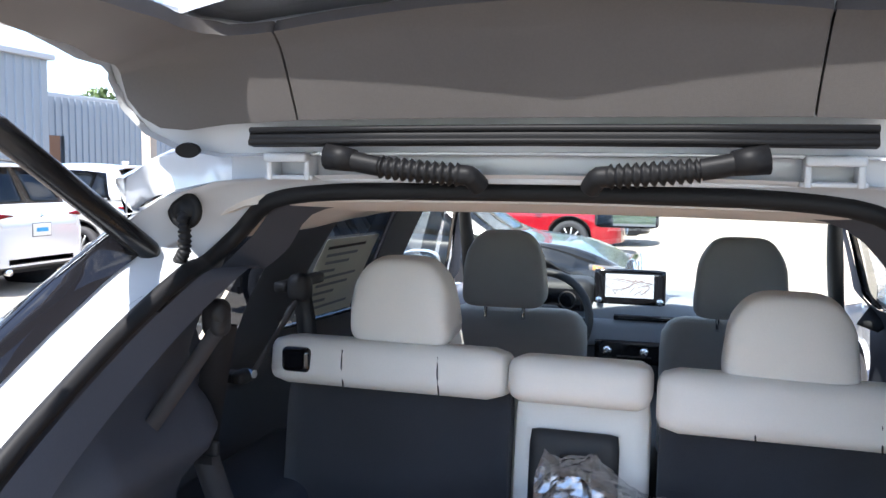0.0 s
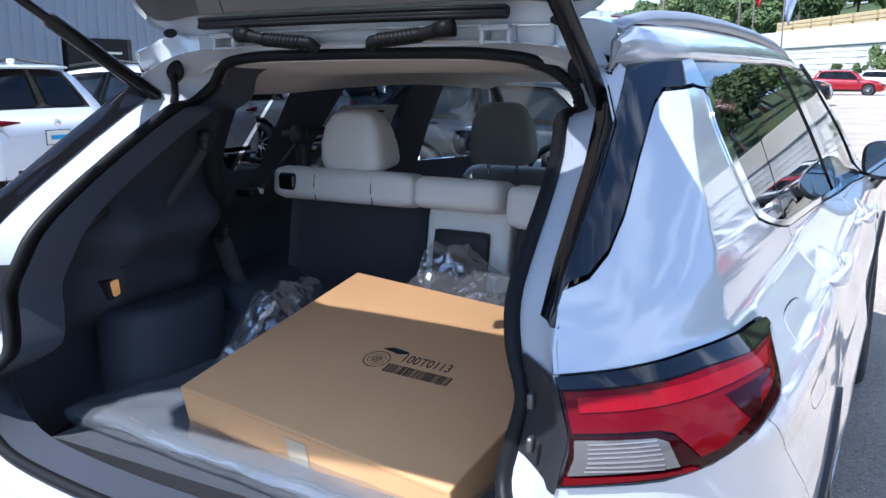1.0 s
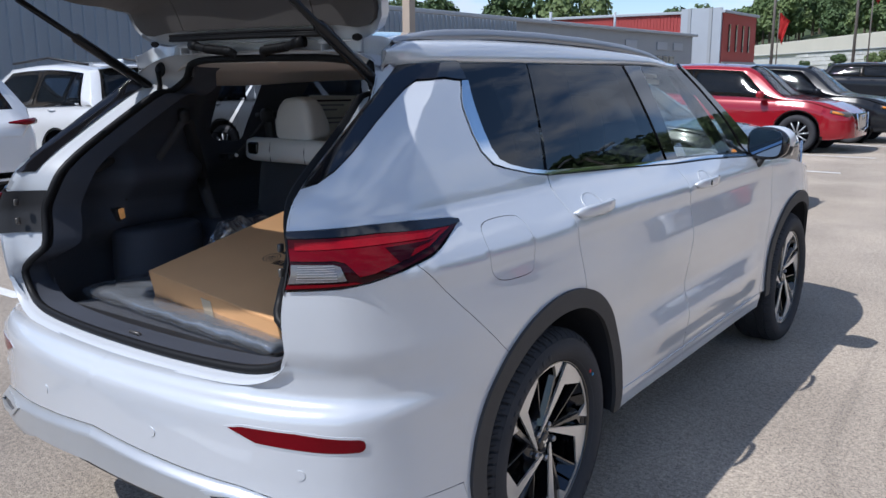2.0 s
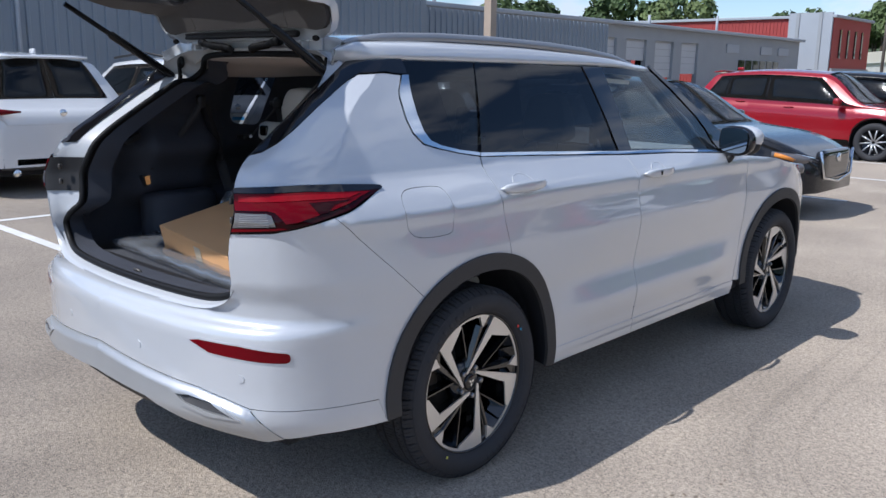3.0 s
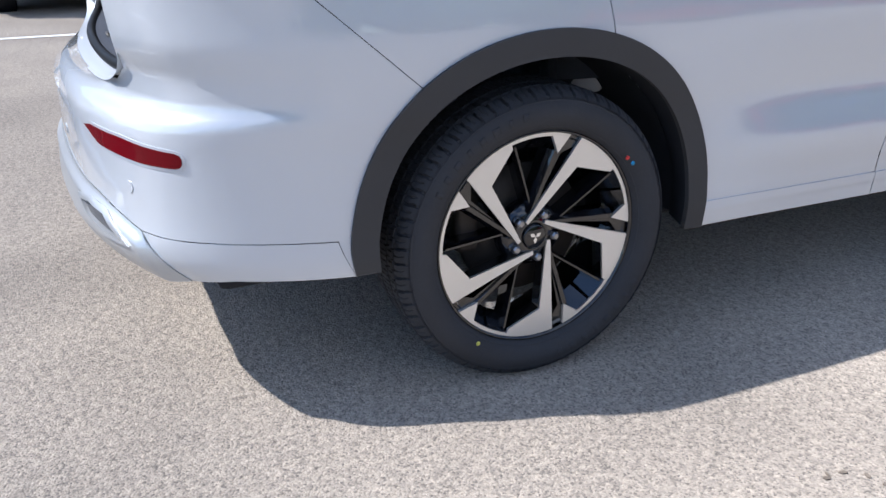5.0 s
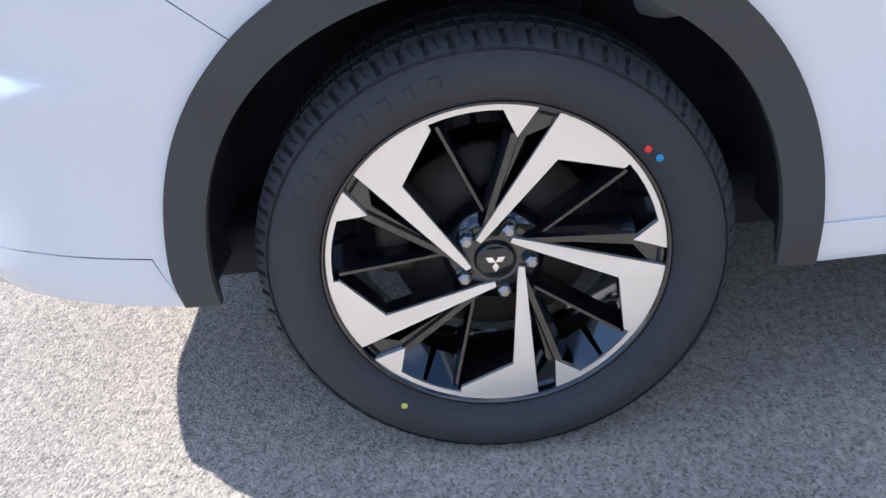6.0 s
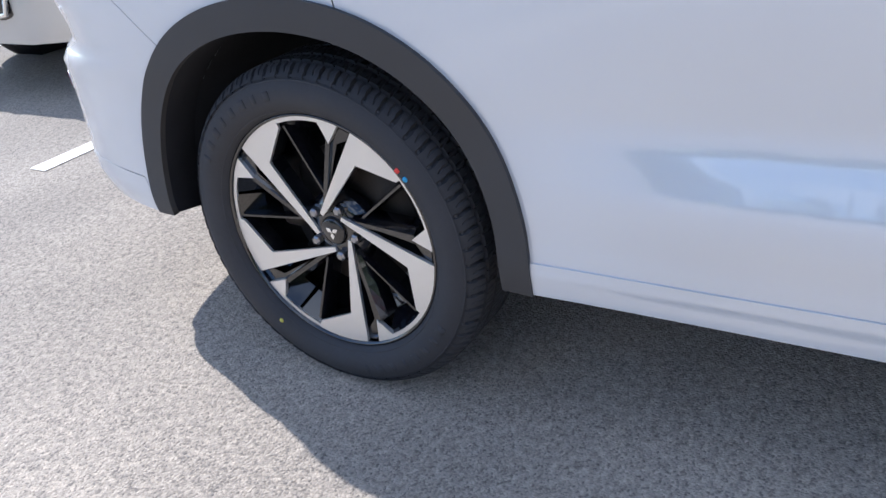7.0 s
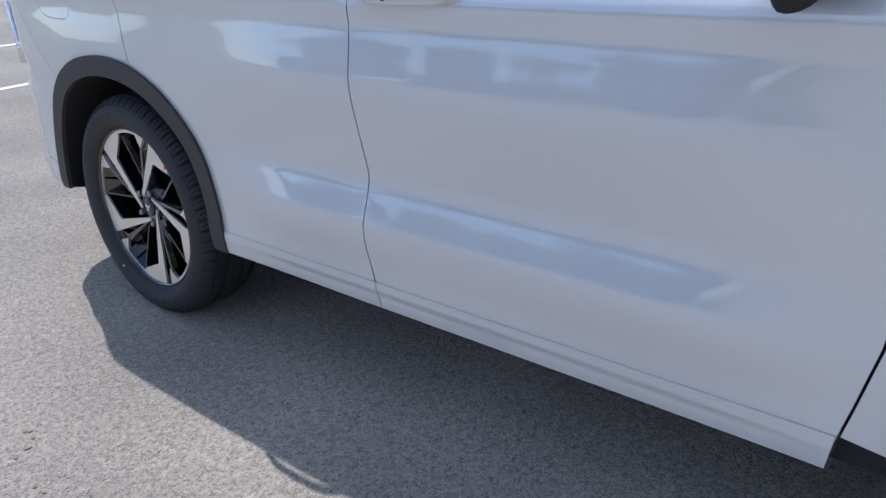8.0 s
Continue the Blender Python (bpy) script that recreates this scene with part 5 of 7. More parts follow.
for fmap, flip in ((skin, True), (skin_left, False)):
    def inner(u, z, fmap=fmap, s=(1 if fmap is skin else -1)):
        p = fmap(u, z)
        k = 0.035 + 0.12 * smooth01(z, 1.30, 1.12) * smooth01(p.y, 0.35, -0.1) + 0.03 * smooth01(p.y, -0.3, -0.75)
        k += 0.24 * smooth01(math.hypot(p.y, p.z - 0.366), 0.60, 0.49)
        k += 0.130 * smooth01(p.y, 0.0, -0.22) * smooth01(z, 0.88, 0.99) * smooth01(p.y, -0.60, -0.44)
        return Vector((p.x - s * k, p.y + 0.035 * smooth01(p.y, -0.5, -0.8), p.z))
    sheet("side_trim", shell, inner, TRIM, suv, "charcoal plastic side trim", step=0.03, holes=wi, rim=0.0, flip=flip)
    s = 1 if fmap is skin else -1
    part("wheel_tub", cushion_bm((0.27, 0.62, 0.12), (s * 0.675, 0.19, 0.892), 0.05, wrinkle=0, cuts=14), TRIM, suv)
    part("tub_column", column_bm(0.115, 0.17, 0.755, 0.962, (s * 0.635, -0.315)), TRIM, suv)
    # belts with their guides, tongue and anchors
    def mid(*pts):
        return [Vector((s * a, b, c)) for a, b, c in pts]
    for pts, wdt, face in ((mid((0.492, -0.272, 1.345), (0.520, -0.290, 1.295), (0.565, -0.340, 1.205), (0.580, -0.352, 1.190)), 0.024, (0.75, -0.62, 0.1)),):
        part("seat_belt", strap_bm(pts, wdt, Vector((-s * face[0], face[1], face[2]))), BELT, suv, "grey webbing seat belt")
    part("seat_belt", strap_bm(mid((0.500, -0.250, 1.345), (0.555, -0.185, 1.250), (0.610, -0.120, 1.150), (0.632, -0.096, 1.095)), 0.046, Vector((-s * 0.6, -0.8, 0.1))), BLACKP, suv)
    part("seat_belt", strap_bm(mid((0.632, -0.096, 1.080), (0.612, -0.084, 1.000), (0.581, -0.074, 0.917), (0.555, -0.060, 0.800)), 0.046, Vector((-s * 0.6, -0.8, 0.1))), BELT, suv, "grey webbing seat belt")
    part("belt_tongue", merge(cushion_bm((0.058, 0.014, 0.030), (s * 0.630, -0.100, 1.092), 0.006, wrinkle=0, cuts=4, rot=None), box_bm((0.040, 0.004, 0.016), (s * 0.632, -0.103, 1.070), 0.0015)), BLACKP, suv)
    part("belt_guide", merge(cushion_bm((0.040, 0.040, 0.058), (s * 0.502, -0.262, 1.358), 0.016, wrinkle=0), tube_bm(mid((0.500, -0.264, 1.366), (0.486, -0.274, 1.368)), [0.018, 0.014], 16)), BLACKP, suv, "black plastic belt guide")
    part("door_belt", strap_bm(mid((0.596, 0.216, 1.325), (0.588, 0.220, 1.275), (0.582, 0.224, 1.200)), 0.040, Vector((-s * 0.4, -0.9, 0.1))), BLACKP, suv)
    part("door_belt", tube_bm(mid((0.596, 0.216, 1.325), (0.634, 0.080, 1.185)), 0.006, 8, flat=0.4), BELT, suv)
    part("belt_anchor", merge(cushion_bm((0.050, 0.050, 0.062), (s * 0.600, 0.218, 1.338), 0.022, wrinkle=0), box_bm((0.03, 0.20, 0.024), (s * 0.640, 0.30, 1.338), 0.008)), BLACKP, suv)
    part("anchor_plate", merge(cushion_bm((0.030, 0.055, 0.026), (s * 0.648, 0.066, 1.180), 0.010, wrinkle=0, cuts=4), box_bm((0.10, 0.04, 0.02), (s * 0.690, 0.066, 1.178), 0.005)), BLACKP, suv)
    part("anchor_bolt", tube_bm(mid((0.642, 0.078, 1.183), (0.628, 0.074, 1.184)), [0.011, 0.009], 6), CHROME, suv, smooth=False)
    part("bag_hook", merge(tube_bm(mid((0.640, -0.405, 1.118), (0.594, -0.420, 1.116), (0.586, -0.422, 1.106), (0.590, -0.420, 1.100)), 0.0035, 8), tube_bm(mid((0.592, -0.412, 1.120), (0.592, -0.432, 1.113)), 0.003, 8)), CHROME, suv)
    for y, z, hh in ((-0.452, 1.088, 0.050), (-0.365, 1.135, 0.055)):
        part("trim_slot", cushion_bm((0.02, 0.014, hh), (s * 0.612, y, z), 0.006, wrinkle=0, cuts=4), BLACKP, suv)
    part("grocery_catch", cushion_bm((0.03, 0.085, 0.026), (s * 0.560, -0.560, 1.205), 0.010, 0, pose(0, 0, 0, 24, 0, 0), wrinkle=0, cuts=5), BLACKP, suv)
cl_at = Matrix.Translation((-0.632, -0.452, 1.022)) @ pose(0, 0, 0, 14, 0, 10)
part("cargo_lamp", box_bm((0.018, 0.056, 0.038), (0.006, 0, 0), 0.004, rot=None), LAMPLIT, suv, "small lit cargo lamp with an amber glow").matrix_basis = cl_at
part("lamp_frame", box_bm((0.09, 0.072, 0.050), (-0.038, -0.002, 0), 0.004), BLACKP, suv).matrix_basis = cl_at


LINERZ = curve_fn([-0.32, -0.25, -0.10, 0.1, 0.4, 0.8, 1.47], [1.543, 1.534, 1.521, 1.518, 1.528, 1.535, 1.510])


def liner_map(x, y):
    p = roof_map(x * 0.97, y, HEADZ)
    return Vector((p.x, p.y, LINERZ(y) - 0.012 * (x / 0.6) ** 2 - 0.045 * smooth01(abs(x), 0.40, 0.6)))


sheet("headliner", [(-0.60, -0.12), (-0.50, -0.30), (-0.38, -0.315), (0.38, -0.315), (0.50, -0.30), (0.60, -0.12), (0.60, 1.47), (-0.60, 1.47)], liner_map, HEADLINE, suv, "pale beige headliner", step=0.07, rim=0.02, flip=True)
for x, y in ((-0.02, 0.10), (0.24, 0.42), (-0.38, 0.95)):
    part("grab_handle" if x < -0.1 else "roof_console", cushion_bm((0.14, 0.08, 0.03), (x, y, HEADZ(y) - 0.085), 0.014, wrinkle=0), HEADLINE, suv)
for s in (-1, 1):
    part("sun_visor", cushion_bm((0.42, 0.16, 0.018), (s * 0.32, 1.50, 1.505), 0.008, 0, pose(0, 0, 0, -14, 0, 0), wrinkle=0), HEADLINE, suv)
part("cargo_floor", box_bm((1.10, 0.92, 0.03), (0, -0.30, 0.742), 0.008), CARPET, suv, "black carpeted cargo floor")
part("cabin_floor", merge(box_bm((1.36, 1.72, 0.03), (0, 1.36, 0.42), 0.008), box_bm((1.08, 0.42, 0.03), (0, 0.30, 0.42), 0.008)), CARPET, suv)
part("floor_wall", box_bm((1.30, 0.03, 0.34), (0, 0.16, 0.58), 0.005), CARPET, suv)
sheet("window_sticker", side([(0.545, 1.20), (0.93, 1.185), (0.93, 1.405), (0.56, 1.415)]), skin_left, PAPER, suv, "pale paper price sheet in the window", step=0.06, off=-0.010, flip=True, rim=0.001)

for k in range(9):
    a, b = 0.585 + 0.012 * (k % 3), 1.395 - 0.021 * k
    sheet("printed_bar", side([(a, b), (a + 0.26 - 0.05 * (k % 4), b - 0.004), (a + 0.26 - 0.05 * (k % 4), b - 0.012), (a, b - 0.008)]), skin_left, INK if k == 0 else DASHSOFT, suv, step=0.05, off=-0.0125, flip=True, rim=0.0)

# ---- seats ----


def headrest(at, wx, hz, material, parent, seed, lean=6):
    """A rounded headrest narrowing to its top, on two posts."""
    bm = bmesh.new()
    bmesh.ops.create_cube(bm, size=1.0)
    bmesh.ops.subdivide_edges(bm, edges=bm.edges, cuts=13, use_grid_fill=True)
    for v in bm.verts:
        p = v.co * 2
        q = Vector((p.x, p.y, p.z))
        ex_ = 4.2 if q.z > 0 else 7.0
        l4 = (abs(q.x) ** ex_ + abs(q.y) ** 5 + abs(q.z) ** ex_) ** (1 / ex_)
        q /= l4
        top = smooth01(q.z, -0.2, 1.0)
        x = q.x * wx / 2 * (1.0 - 0.07 * smooth01(q.z, -1.0, 0.2) - 0.20 * top * top)
        z = q.z * hz / 2
        y = q.y * (0.062 - 0.018 * top) + 0.01 * noise.noise(Vector((x, z, seed)) * 7)
        v.co = Vector((x, y, z))
    bmesh.ops.transform(bm, matrix=Matrix.Translation(at) @ pose(0, 0, 0, lean, 0, 0), verts=bm.verts)
    hr = part("headrest", bm, material, parent, "pale grey leather headrest")
    for s in (-1, 1):
        part("headrest_post", tube_bm([(at[0] + s * 0.06, at[1], at[2] - hz / 2 - 0.04), (at[0] + s * 0.06, at[1], at[2] - hz / 2 + 0.03)], 0.006, 8), CHROME, parent)
    return hr


def seam(pts, parent):
    part("seam", tube_bm(pts, 0.0016, 5), BLACKP, parent)


lean = pose(0, 0, 0, -9, 0, 0)
for x0, x1 in ((-0.612, -0.133), (0.133, 0.612)):
    cx, wx, dz = (x0 + x1) / 2, x1 - x0, (0.0 if x0 < 0 else 0.016)
    seat = part("rear_seat", cushion_bm((wx, 0.12, 0.095 + dz), (cx, 0.155, 1.205 - 0.5 * dz - dz * 0.8), 0.030, 0.004, lean, cuts=12, wrinkle=0.003, seed=x0), LEATHER, suv, "pale grey leather rear seat with a black carpeted back")
    back = cushion_bm((wx - 0.006, 0.05, 0.52), (cx, 0.165, 0.91 - 1.5 * dz), 0.015, 0, pose(0, 0, 0, -9, 0, 0), cuts=10, wrinkle=0.002)
    part("seat_back_panel", back, CARPET, seat)
    part("seat_front", cushion_bm((wx - 0.01, 0.10, 0.50), (cx, 0.235, 0.96), 0.03, 0.01, pose(0, 0, 0, -11, 0, 0)), LEATHER, seat)
    part("seat_cushion", cushion_bm((wx - 0.01, 0.50, 0.16), (cx, 0.52, 0.70), 0.05, 0.0), LEATHER, seat)
    headrest((cx + (0.022 if x0 < 0 else -0.022), 0.175, 1.335 - 2.2 * dz), 0.212 if x0 < 0 else 0.225, 0.165, LEATHER, seat, x0)
    xl = x0 + 0.045 if x0 < 0 else x1 - 0.045
    part("latch", cushion_bm((0.062, 0.03, 0.05), (xl + (0.02 if x0 < 0 else -0.02), 0.100, 1.215), 0.012, wrinkle=0), GLOSSB, seat, "black seat release latch")
    for k in (0.30, 0.70):
        xs_ = x0 + wx * k + 0.02
        seam([(xs_, 0.094, 1.165 - dz * 1.8), (xs_ - 0.003, 0.091, 1.21 - dz * 1.8), (xs_ - 0.004, 0.099, 1.240 - dz * 1.4)], seat)
mid = part("middle_seat", cushion_bm((0.255, 0.13, 0.085), (-0.002, 0.150, 1.205), 0.028, 0.004, lean, cuts=10, wrinkle=0.003, seed=5), LEATHER, suv, "pale grey leather middle seat with a black hatch")
part("middle_back", cushion_bm((0.250, 0.06, 0.48), (-0.002, 0.165, 0.94), 0.018, 0.0, pose(0, 0, 0, -9, 0, 0), wrinkle=0.002), LEATHER, mid)
part("hatch", cushion_bm((0.165, 0.02, 0.25), (-0.012, 0.135, 0.985), 0.010, 0.0, pose(0, 0, 0, -9, 0, 0), wrinkle=0), BLACKP, mid, "black plastic ski hatch")
part("hatch_handle", box_bm((0.06, 0.012, 0.05), (-0.005, 0.118, 1.05), 0.006), GLOSSB, mid)
for s in (-1, 1):
    cx = s * 0.345 - 0.012
    # front seats are light leather too; their darker colour stands for shade
    fs = part("front_seat", cushion_bm((0.47, 0.15, 0.66), (cx, 1.22, 0.83), 0.09, 0.012, pose(0, 0, 0, -10, 0, 0), cuts=12, wrinkle=0.006, seed=s), LEATHER_SHADED, suv, "light leather front seat, coloured darker for the cabin shade")
    part("seat_base", cushion_bm((0.50, 0.52, 0.18), (cx, 1.50, 0.66), 0.06), LEATHER_SHADED, fs)
    headrest((cx - 0.012, 1.165, 1.290), 0.265, 0.235, LEATHER_SHADED, fs, 3 + s, 5)
    part("seat_pocket", cushion_bm((0.38, 0.02, 0.30), (cx, 1.155, 0.86), 0.01, 0, pose(0, 0, 0, -10, 0, 0)), LEATHER_SHADED, fs)

# ---- dashboard ----
dash = part("dashboard", cushion_bm((1.36, 0.44, 0.20), (0, 2.16, 1.005), 0.07, wrinkle=0.0, cuts=12), DASHSOFT, suv, "grey dashboard with a lit screen")
part("dash_band", cushion_bm((1.30, 0.06, 0.11), (0, 1.955, 0.965), 0.02, wrinkle=0), DASHSOFT, dash)
part("vent_strip", box_bm((0.56, 0.02, 0.022), (0.18, 1.932, 1.030), 0.004), GLOSSB, dash)
part("lower_dash", cushion_bm((1.30, 0.20, 0.30), (0, 2.02, 0.77), 0.05, wrinkle=0), BLACKP, dash)
part("display", cushion_bm((0.275, 0.025, 0.150), (-0.045, 1.965, 1.140), 0.012, 0, wrinkle=0), GLOSSB, dash, "display with a lit road map")
part("screen", box_bm((0.185, 0.004, 0.092), (-0.045, 1.9495, 1.150), 0.002), SCREEN, dash, smooth=False)
rnd = random.Random(4)
for k in range(9):
    x, z = -0.135 + 0.02 * k + rnd.uniform(0, 0.01), 1.115
    pts = [(x + rnd.uniform(-0.03, 0.03) * j, 1.9465, z + 0.016 * j) for j in range(5)]
    pts = [(min(max(p[0], -0.134), 0.044), p[1], p[2]) for p in pts]
    part("map_line", tube_bm(pts, 0.0009, 4), mat("map_ink", (0.25, 0.16, 0.14), 0.6) if k == 0 else bpy.data.materials["map_ink"], dash)
for x in (-0.162, 0.072):
    part("knob", tube_bm([(x, 1.955, 1.092), (x, 1.930, 1.092)], [0.014, 0.013], 16), CHROME, dash)
for x in (-0.12, 0.02):
    part("knob", tube_bm([(x, 1.925, 0.90), (x, 1.900, 0.90)], [0.017, 0.016], 16), CHROME, dash)
part("climate_panel", cushion_bm((0.30, 0.02, 0.09), (-0.02, 1.925, 0.895), 0.008, wrinkle=0), GLOSSB, dash)
for k in range(7):
    part("button", box_bm((0.016, 0.006, 0.006), (-0.075 + 0.019 * k, 1.912, 0.88), 0.001), CLAD, dash)
part("instrument_hood", cushion_bm((0.36, 0.20, 0.14), (-0.36, 2.02, 1.10), 0.05, wrinkle=0), BLACKP, dash)
part("instrument_display", box_bm((0.26, 0.004, 0.085), (-0.36, 1.915, 1.09), 0.001), GLOSSB, dash, smooth=False)
for x in (-0.44, -0.28):
    part("dial", revolve_bm([(0.0, 0.030), (0.002, 0.033), (0.0, 0.036)], 24), CLAD, dash).matrix_basis = pose(x, 1.911, 1.09, 0, 0, 90)
part("console", cushion_bm((0.24, 0.9, 0.30), (0, 1.45, 0.62), 0.05, wrinkle=0), BLACKP, dash)
ring = [Vector((0.185 * math.cos(a), 0, 0.185 * math.sin(a))) for a in (2 * math.pi * k / 40 for k in range(42))]
sw = Matrix.Translation((-0.36, 1.76, 1.035)) @ pose(0, 0, 0, -24, 0, 0)
steer = part("steering_wheel", tube_bm([sw @ p for p in ring], 0.016, 10, cap=False), BLACKP, suv, "black leather steering wheel")
part("steering_boss", cushion_bm((0.15, 0.05, 0.11), (0, 0, 0), 0.03, 0, wrinkle=0), BLACKP, steer).matrix_basis = sw
for a in (0, 180, 270):
    d = Vector((math.cos(radians(a)), 0, math.sin(radians(a))))
    part("steering_spoke", tube_bm([sw @ (d * 0.05), sw @ (d * 0.18)], [0.02, 0.012], 8, flat=0.4), SILVER if a == 270 else BLACKP, steer)
mirror = part("rear_view_mirror", cushion_bm((0.235, 0.035, 0.062), (-0.055, 1.83, 1.415), 0.016, 0, wrinkle=0, cuts=9), BLACKP, suv, "black interior mirror")
part("mirror_face", box_bm((0.215, 0.002, 0.048), (-0.055, 1.8115, 1.415), 0.001), MIRROR, mirror, smooth=False)
part("mirror_stalk", tube_bm([(-0.03, 1.84, 1.44), (-0.02, 1.80, 1.515)], 0.012, 8), BLACKP, mirror)

# ---- load: cardboard box, wrapped mat, loose film ----
B0, B1, B2 = Vector((-0.266, -0.615, 0.885)), Vector((0.405, -0.679, 0.849)), Vector((-0.205, -0.055, 1.018))
ex, ey = (B1 - B0), (B2 - B0)
bw, bl = ex.length, ey.length
ex.normalize()
ez = ex.cross(ey).normalized()
ey = ez.cross(ex)
BM = Matrix((ex, ey, ez)).transposed().to_4x4()
BM.translation = B0
carton = thing("cardboard_box", "brown cardboard box with black printing, lying in the boot", "box", BM @ pose(0, 0, -0.116))
bh = 0.116
part("body", box_bm((bw, bl, bh), (bw / 2, bl / 2, bh / 2), 0.004, 2), CARD, carton)
part("tape_strip", box_bm((0.052, 0.0015, 0.055), (0.325, -0.0012, bh - 0.050), 0.0004), TAPE, carton, "pale paper tape", smooth=False)
part("flap_edge", box_bm((bw - 0.02, 0.001, 0.0015), (bw / 2, -0.0006, bh - 0.008), 0.0003), CARD, carton)
TI = BM.inverted() @ Vector((0.120, -0.374, 0.94))
TR = BM.inverted() @ Vector((0.245, -0.375, 0.927))
turn = math.degrees(math.atan2(TR.y - TI.y, TR.x - TI.x))
fc = bpy.data.curves.new("printing", "FONT")
fc.body, fc.size, fc.extrude = "100T0113", 0.0365, 0.0003
fo = bpy.data.objects.new("printing", fc)
scene.collection.objects.link(fo)
bpy.context.view_layer.update()
me = bpy.data.meshes.new_from_object(fo.evaluated_get(bpy.context.evaluated_depsgraph_get()))
bpy.data.objects.remove(fo)
bpy.data.curves.remove(fc)
me.materials.clear()
me.materials.append(INK)
pr = new("printed_number", me)
pr.parent, pr.matrix_basis = carton, pose(TI.x, TI.y - 0.004, bh + 0.0004, 0, 0, turn) @ Matrix.Diagonal((0.80, 1.1, 1, 1))
rnd = random.Random(9)
x = 0.0
BAR_AT = pose(TI.x - 0.012, TI.y - 0.034, bh + 0.0004, 0, 0, turn)
while x < 0.150:
    wdt = rnd.choice((0.0016, 0.0024, 0.0034, 0.0042))
    part("barcode_bar", box_bm((wdt, 0.030, 0.0005), (x + wdt / 2, 0, 0)), INK, carton, smooth=False).matrix_basis = BAR_AT
    x += wdt + rnd.choice((0.0014, 0.002, 0.003))
stamp = []
for r0, r1 in ((0.0275, 0.0300), (0.019, 0.0205)):
    b = bmesh.new()
    ro = [[b.verts.new((r * math.cos(a), r * math.sin(a), 0)) for r in (r0, r1)] for a in (2 * math.pi * k / 32 for k in range(32))]
    for k in range(32):
        b.faces.new((ro[k][0], ro[k][1], ro[(k + 1) % 32][1], ro[(k + 1) % 32][0]))
    stamp.append(b)
for k in range(5):
    stamp.append(box_bm((0.028 - 0.006 * abs(k - 2), 0.0022, 0.0003), (0, -0.011 + 0.0055 * k, 0)))
part("round_stamp", merge(*stamp), INK, carton, smooth=False).matrix_basis = pose(TI.x - 0.048, TI.y - 0.018, bh + 0.0005, 0, 0, turn)
part("printed_mark", prism_bm([(-0.032, 0), (-0.010, 0.012), (0.030, 0.006), (0.034, 0.0), (0.010, -0.008)], 0.0004), INK, carton, smooth=False).matrix_basis = pose(TI.x - 0.030, TI.y + 0.024, bh + 0.0003, 0, 0, turn)


def film_mat(name, tint, rough, base, milky):
    m = tinted(name, tint, rough, base)
    t = m.node_tree
    n = t.nodes.new("ShaderNodeTexNoise")
    n.inputs["Scale"].default_value, n.inputs["Detail"].default_value = 14.0, 3.0
    c = t.nodes.new("ShaderNodeTexCoord")
    b = t.nodes.new("ShaderNodeBump")
    b.inputs["Strength"].default_value, b.inputs["Distance"].default_value = 0.5, 0.02
    t.links.new(c.outputs["Object"], n.inputs["Vector"])
    t.links.new(n.outputs["Fac"], b.inputs["Height"])
    for node in t.nodes:
        if node.bl_idname in ("ShaderNodeBsdfGlossy", "ShaderNodeLayerWeight"):
            t.links.new(b.outputs["Normal"], node.inputs["Normal"])
    # stretched creases turn milky
    n2 = t.nodes.new("ShaderNodeTexNoise")
    n2.inputs["Scale"].default_value, n2.inputs["Detail"].default_value, n2.inputs["Distortion"].default_value = 16.0, 5.0, 1.2
    sb = t.nodes.new("ShaderNodeMath")
    sb.operation = "SUBTRACT"
    sb.inputs[1].default_value = 0.5
    ab = t.nodes.new("ShaderNodeMath")
    ab.operation = "ABSOLUTE"
    mr = t.nodes.new("ShaderNodeMapRange")
    mr.inputs["From Min"].default_value, mr.inputs["From Max"].default_value = 0.0, 0.020
    mr.inputs["To Min"].default_value, mr.inputs["To Max"].default_value = milky, 0.07
    tl = t.nodes.new("ShaderNodeBsdfDiffuse")
    tl.inputs["Color"].default_value = (0.80, 0.82, 0.85, 1)
    mx2 = t.nodes.new("ShaderNodeMixShader")
    out = [q for q in t.nodes if q.bl_idname == "ShaderNodeOutputMaterial"][0]
    old = out.inputs["Surface"].links[0].from_socket
    t.links.new(c.outputs["Object"], n2.inputs["Vector"])
    t.links.new(n2.outputs["Fac"], sb.inputs[0])
    t.links.new(sb.outputs[0], ab.inputs[0])
    t.links.new(ab.outputs[0], mr.inputs["Value"])
    t.links.new(mr.outputs["Result"], mx2.inputs["Fac"])
    t.links.new(old, mx2.inputs[1])
    t.links.new(tl.outputs["BSDF"], mx2.inputs[2])
    t.links.new(mx2.outputs["Shader"], out.inputs["Surface"])
    return m


FILM = film_mat("clear_plastic_film", (0.80, 0.82, 0.85), 0.07, 0.30, 0.26)
FILM_FLAT = film_mat("smooth_plastic_film", (0.84, 0.86, 0.88), 0.08, 0.16, 0.06)
MATGREY = mat("grey_floor_mat", (0.135, 0.147, 0.17), 0.65, 0.0, 0.15, 8, 300, bump=0.3, bscale=400)


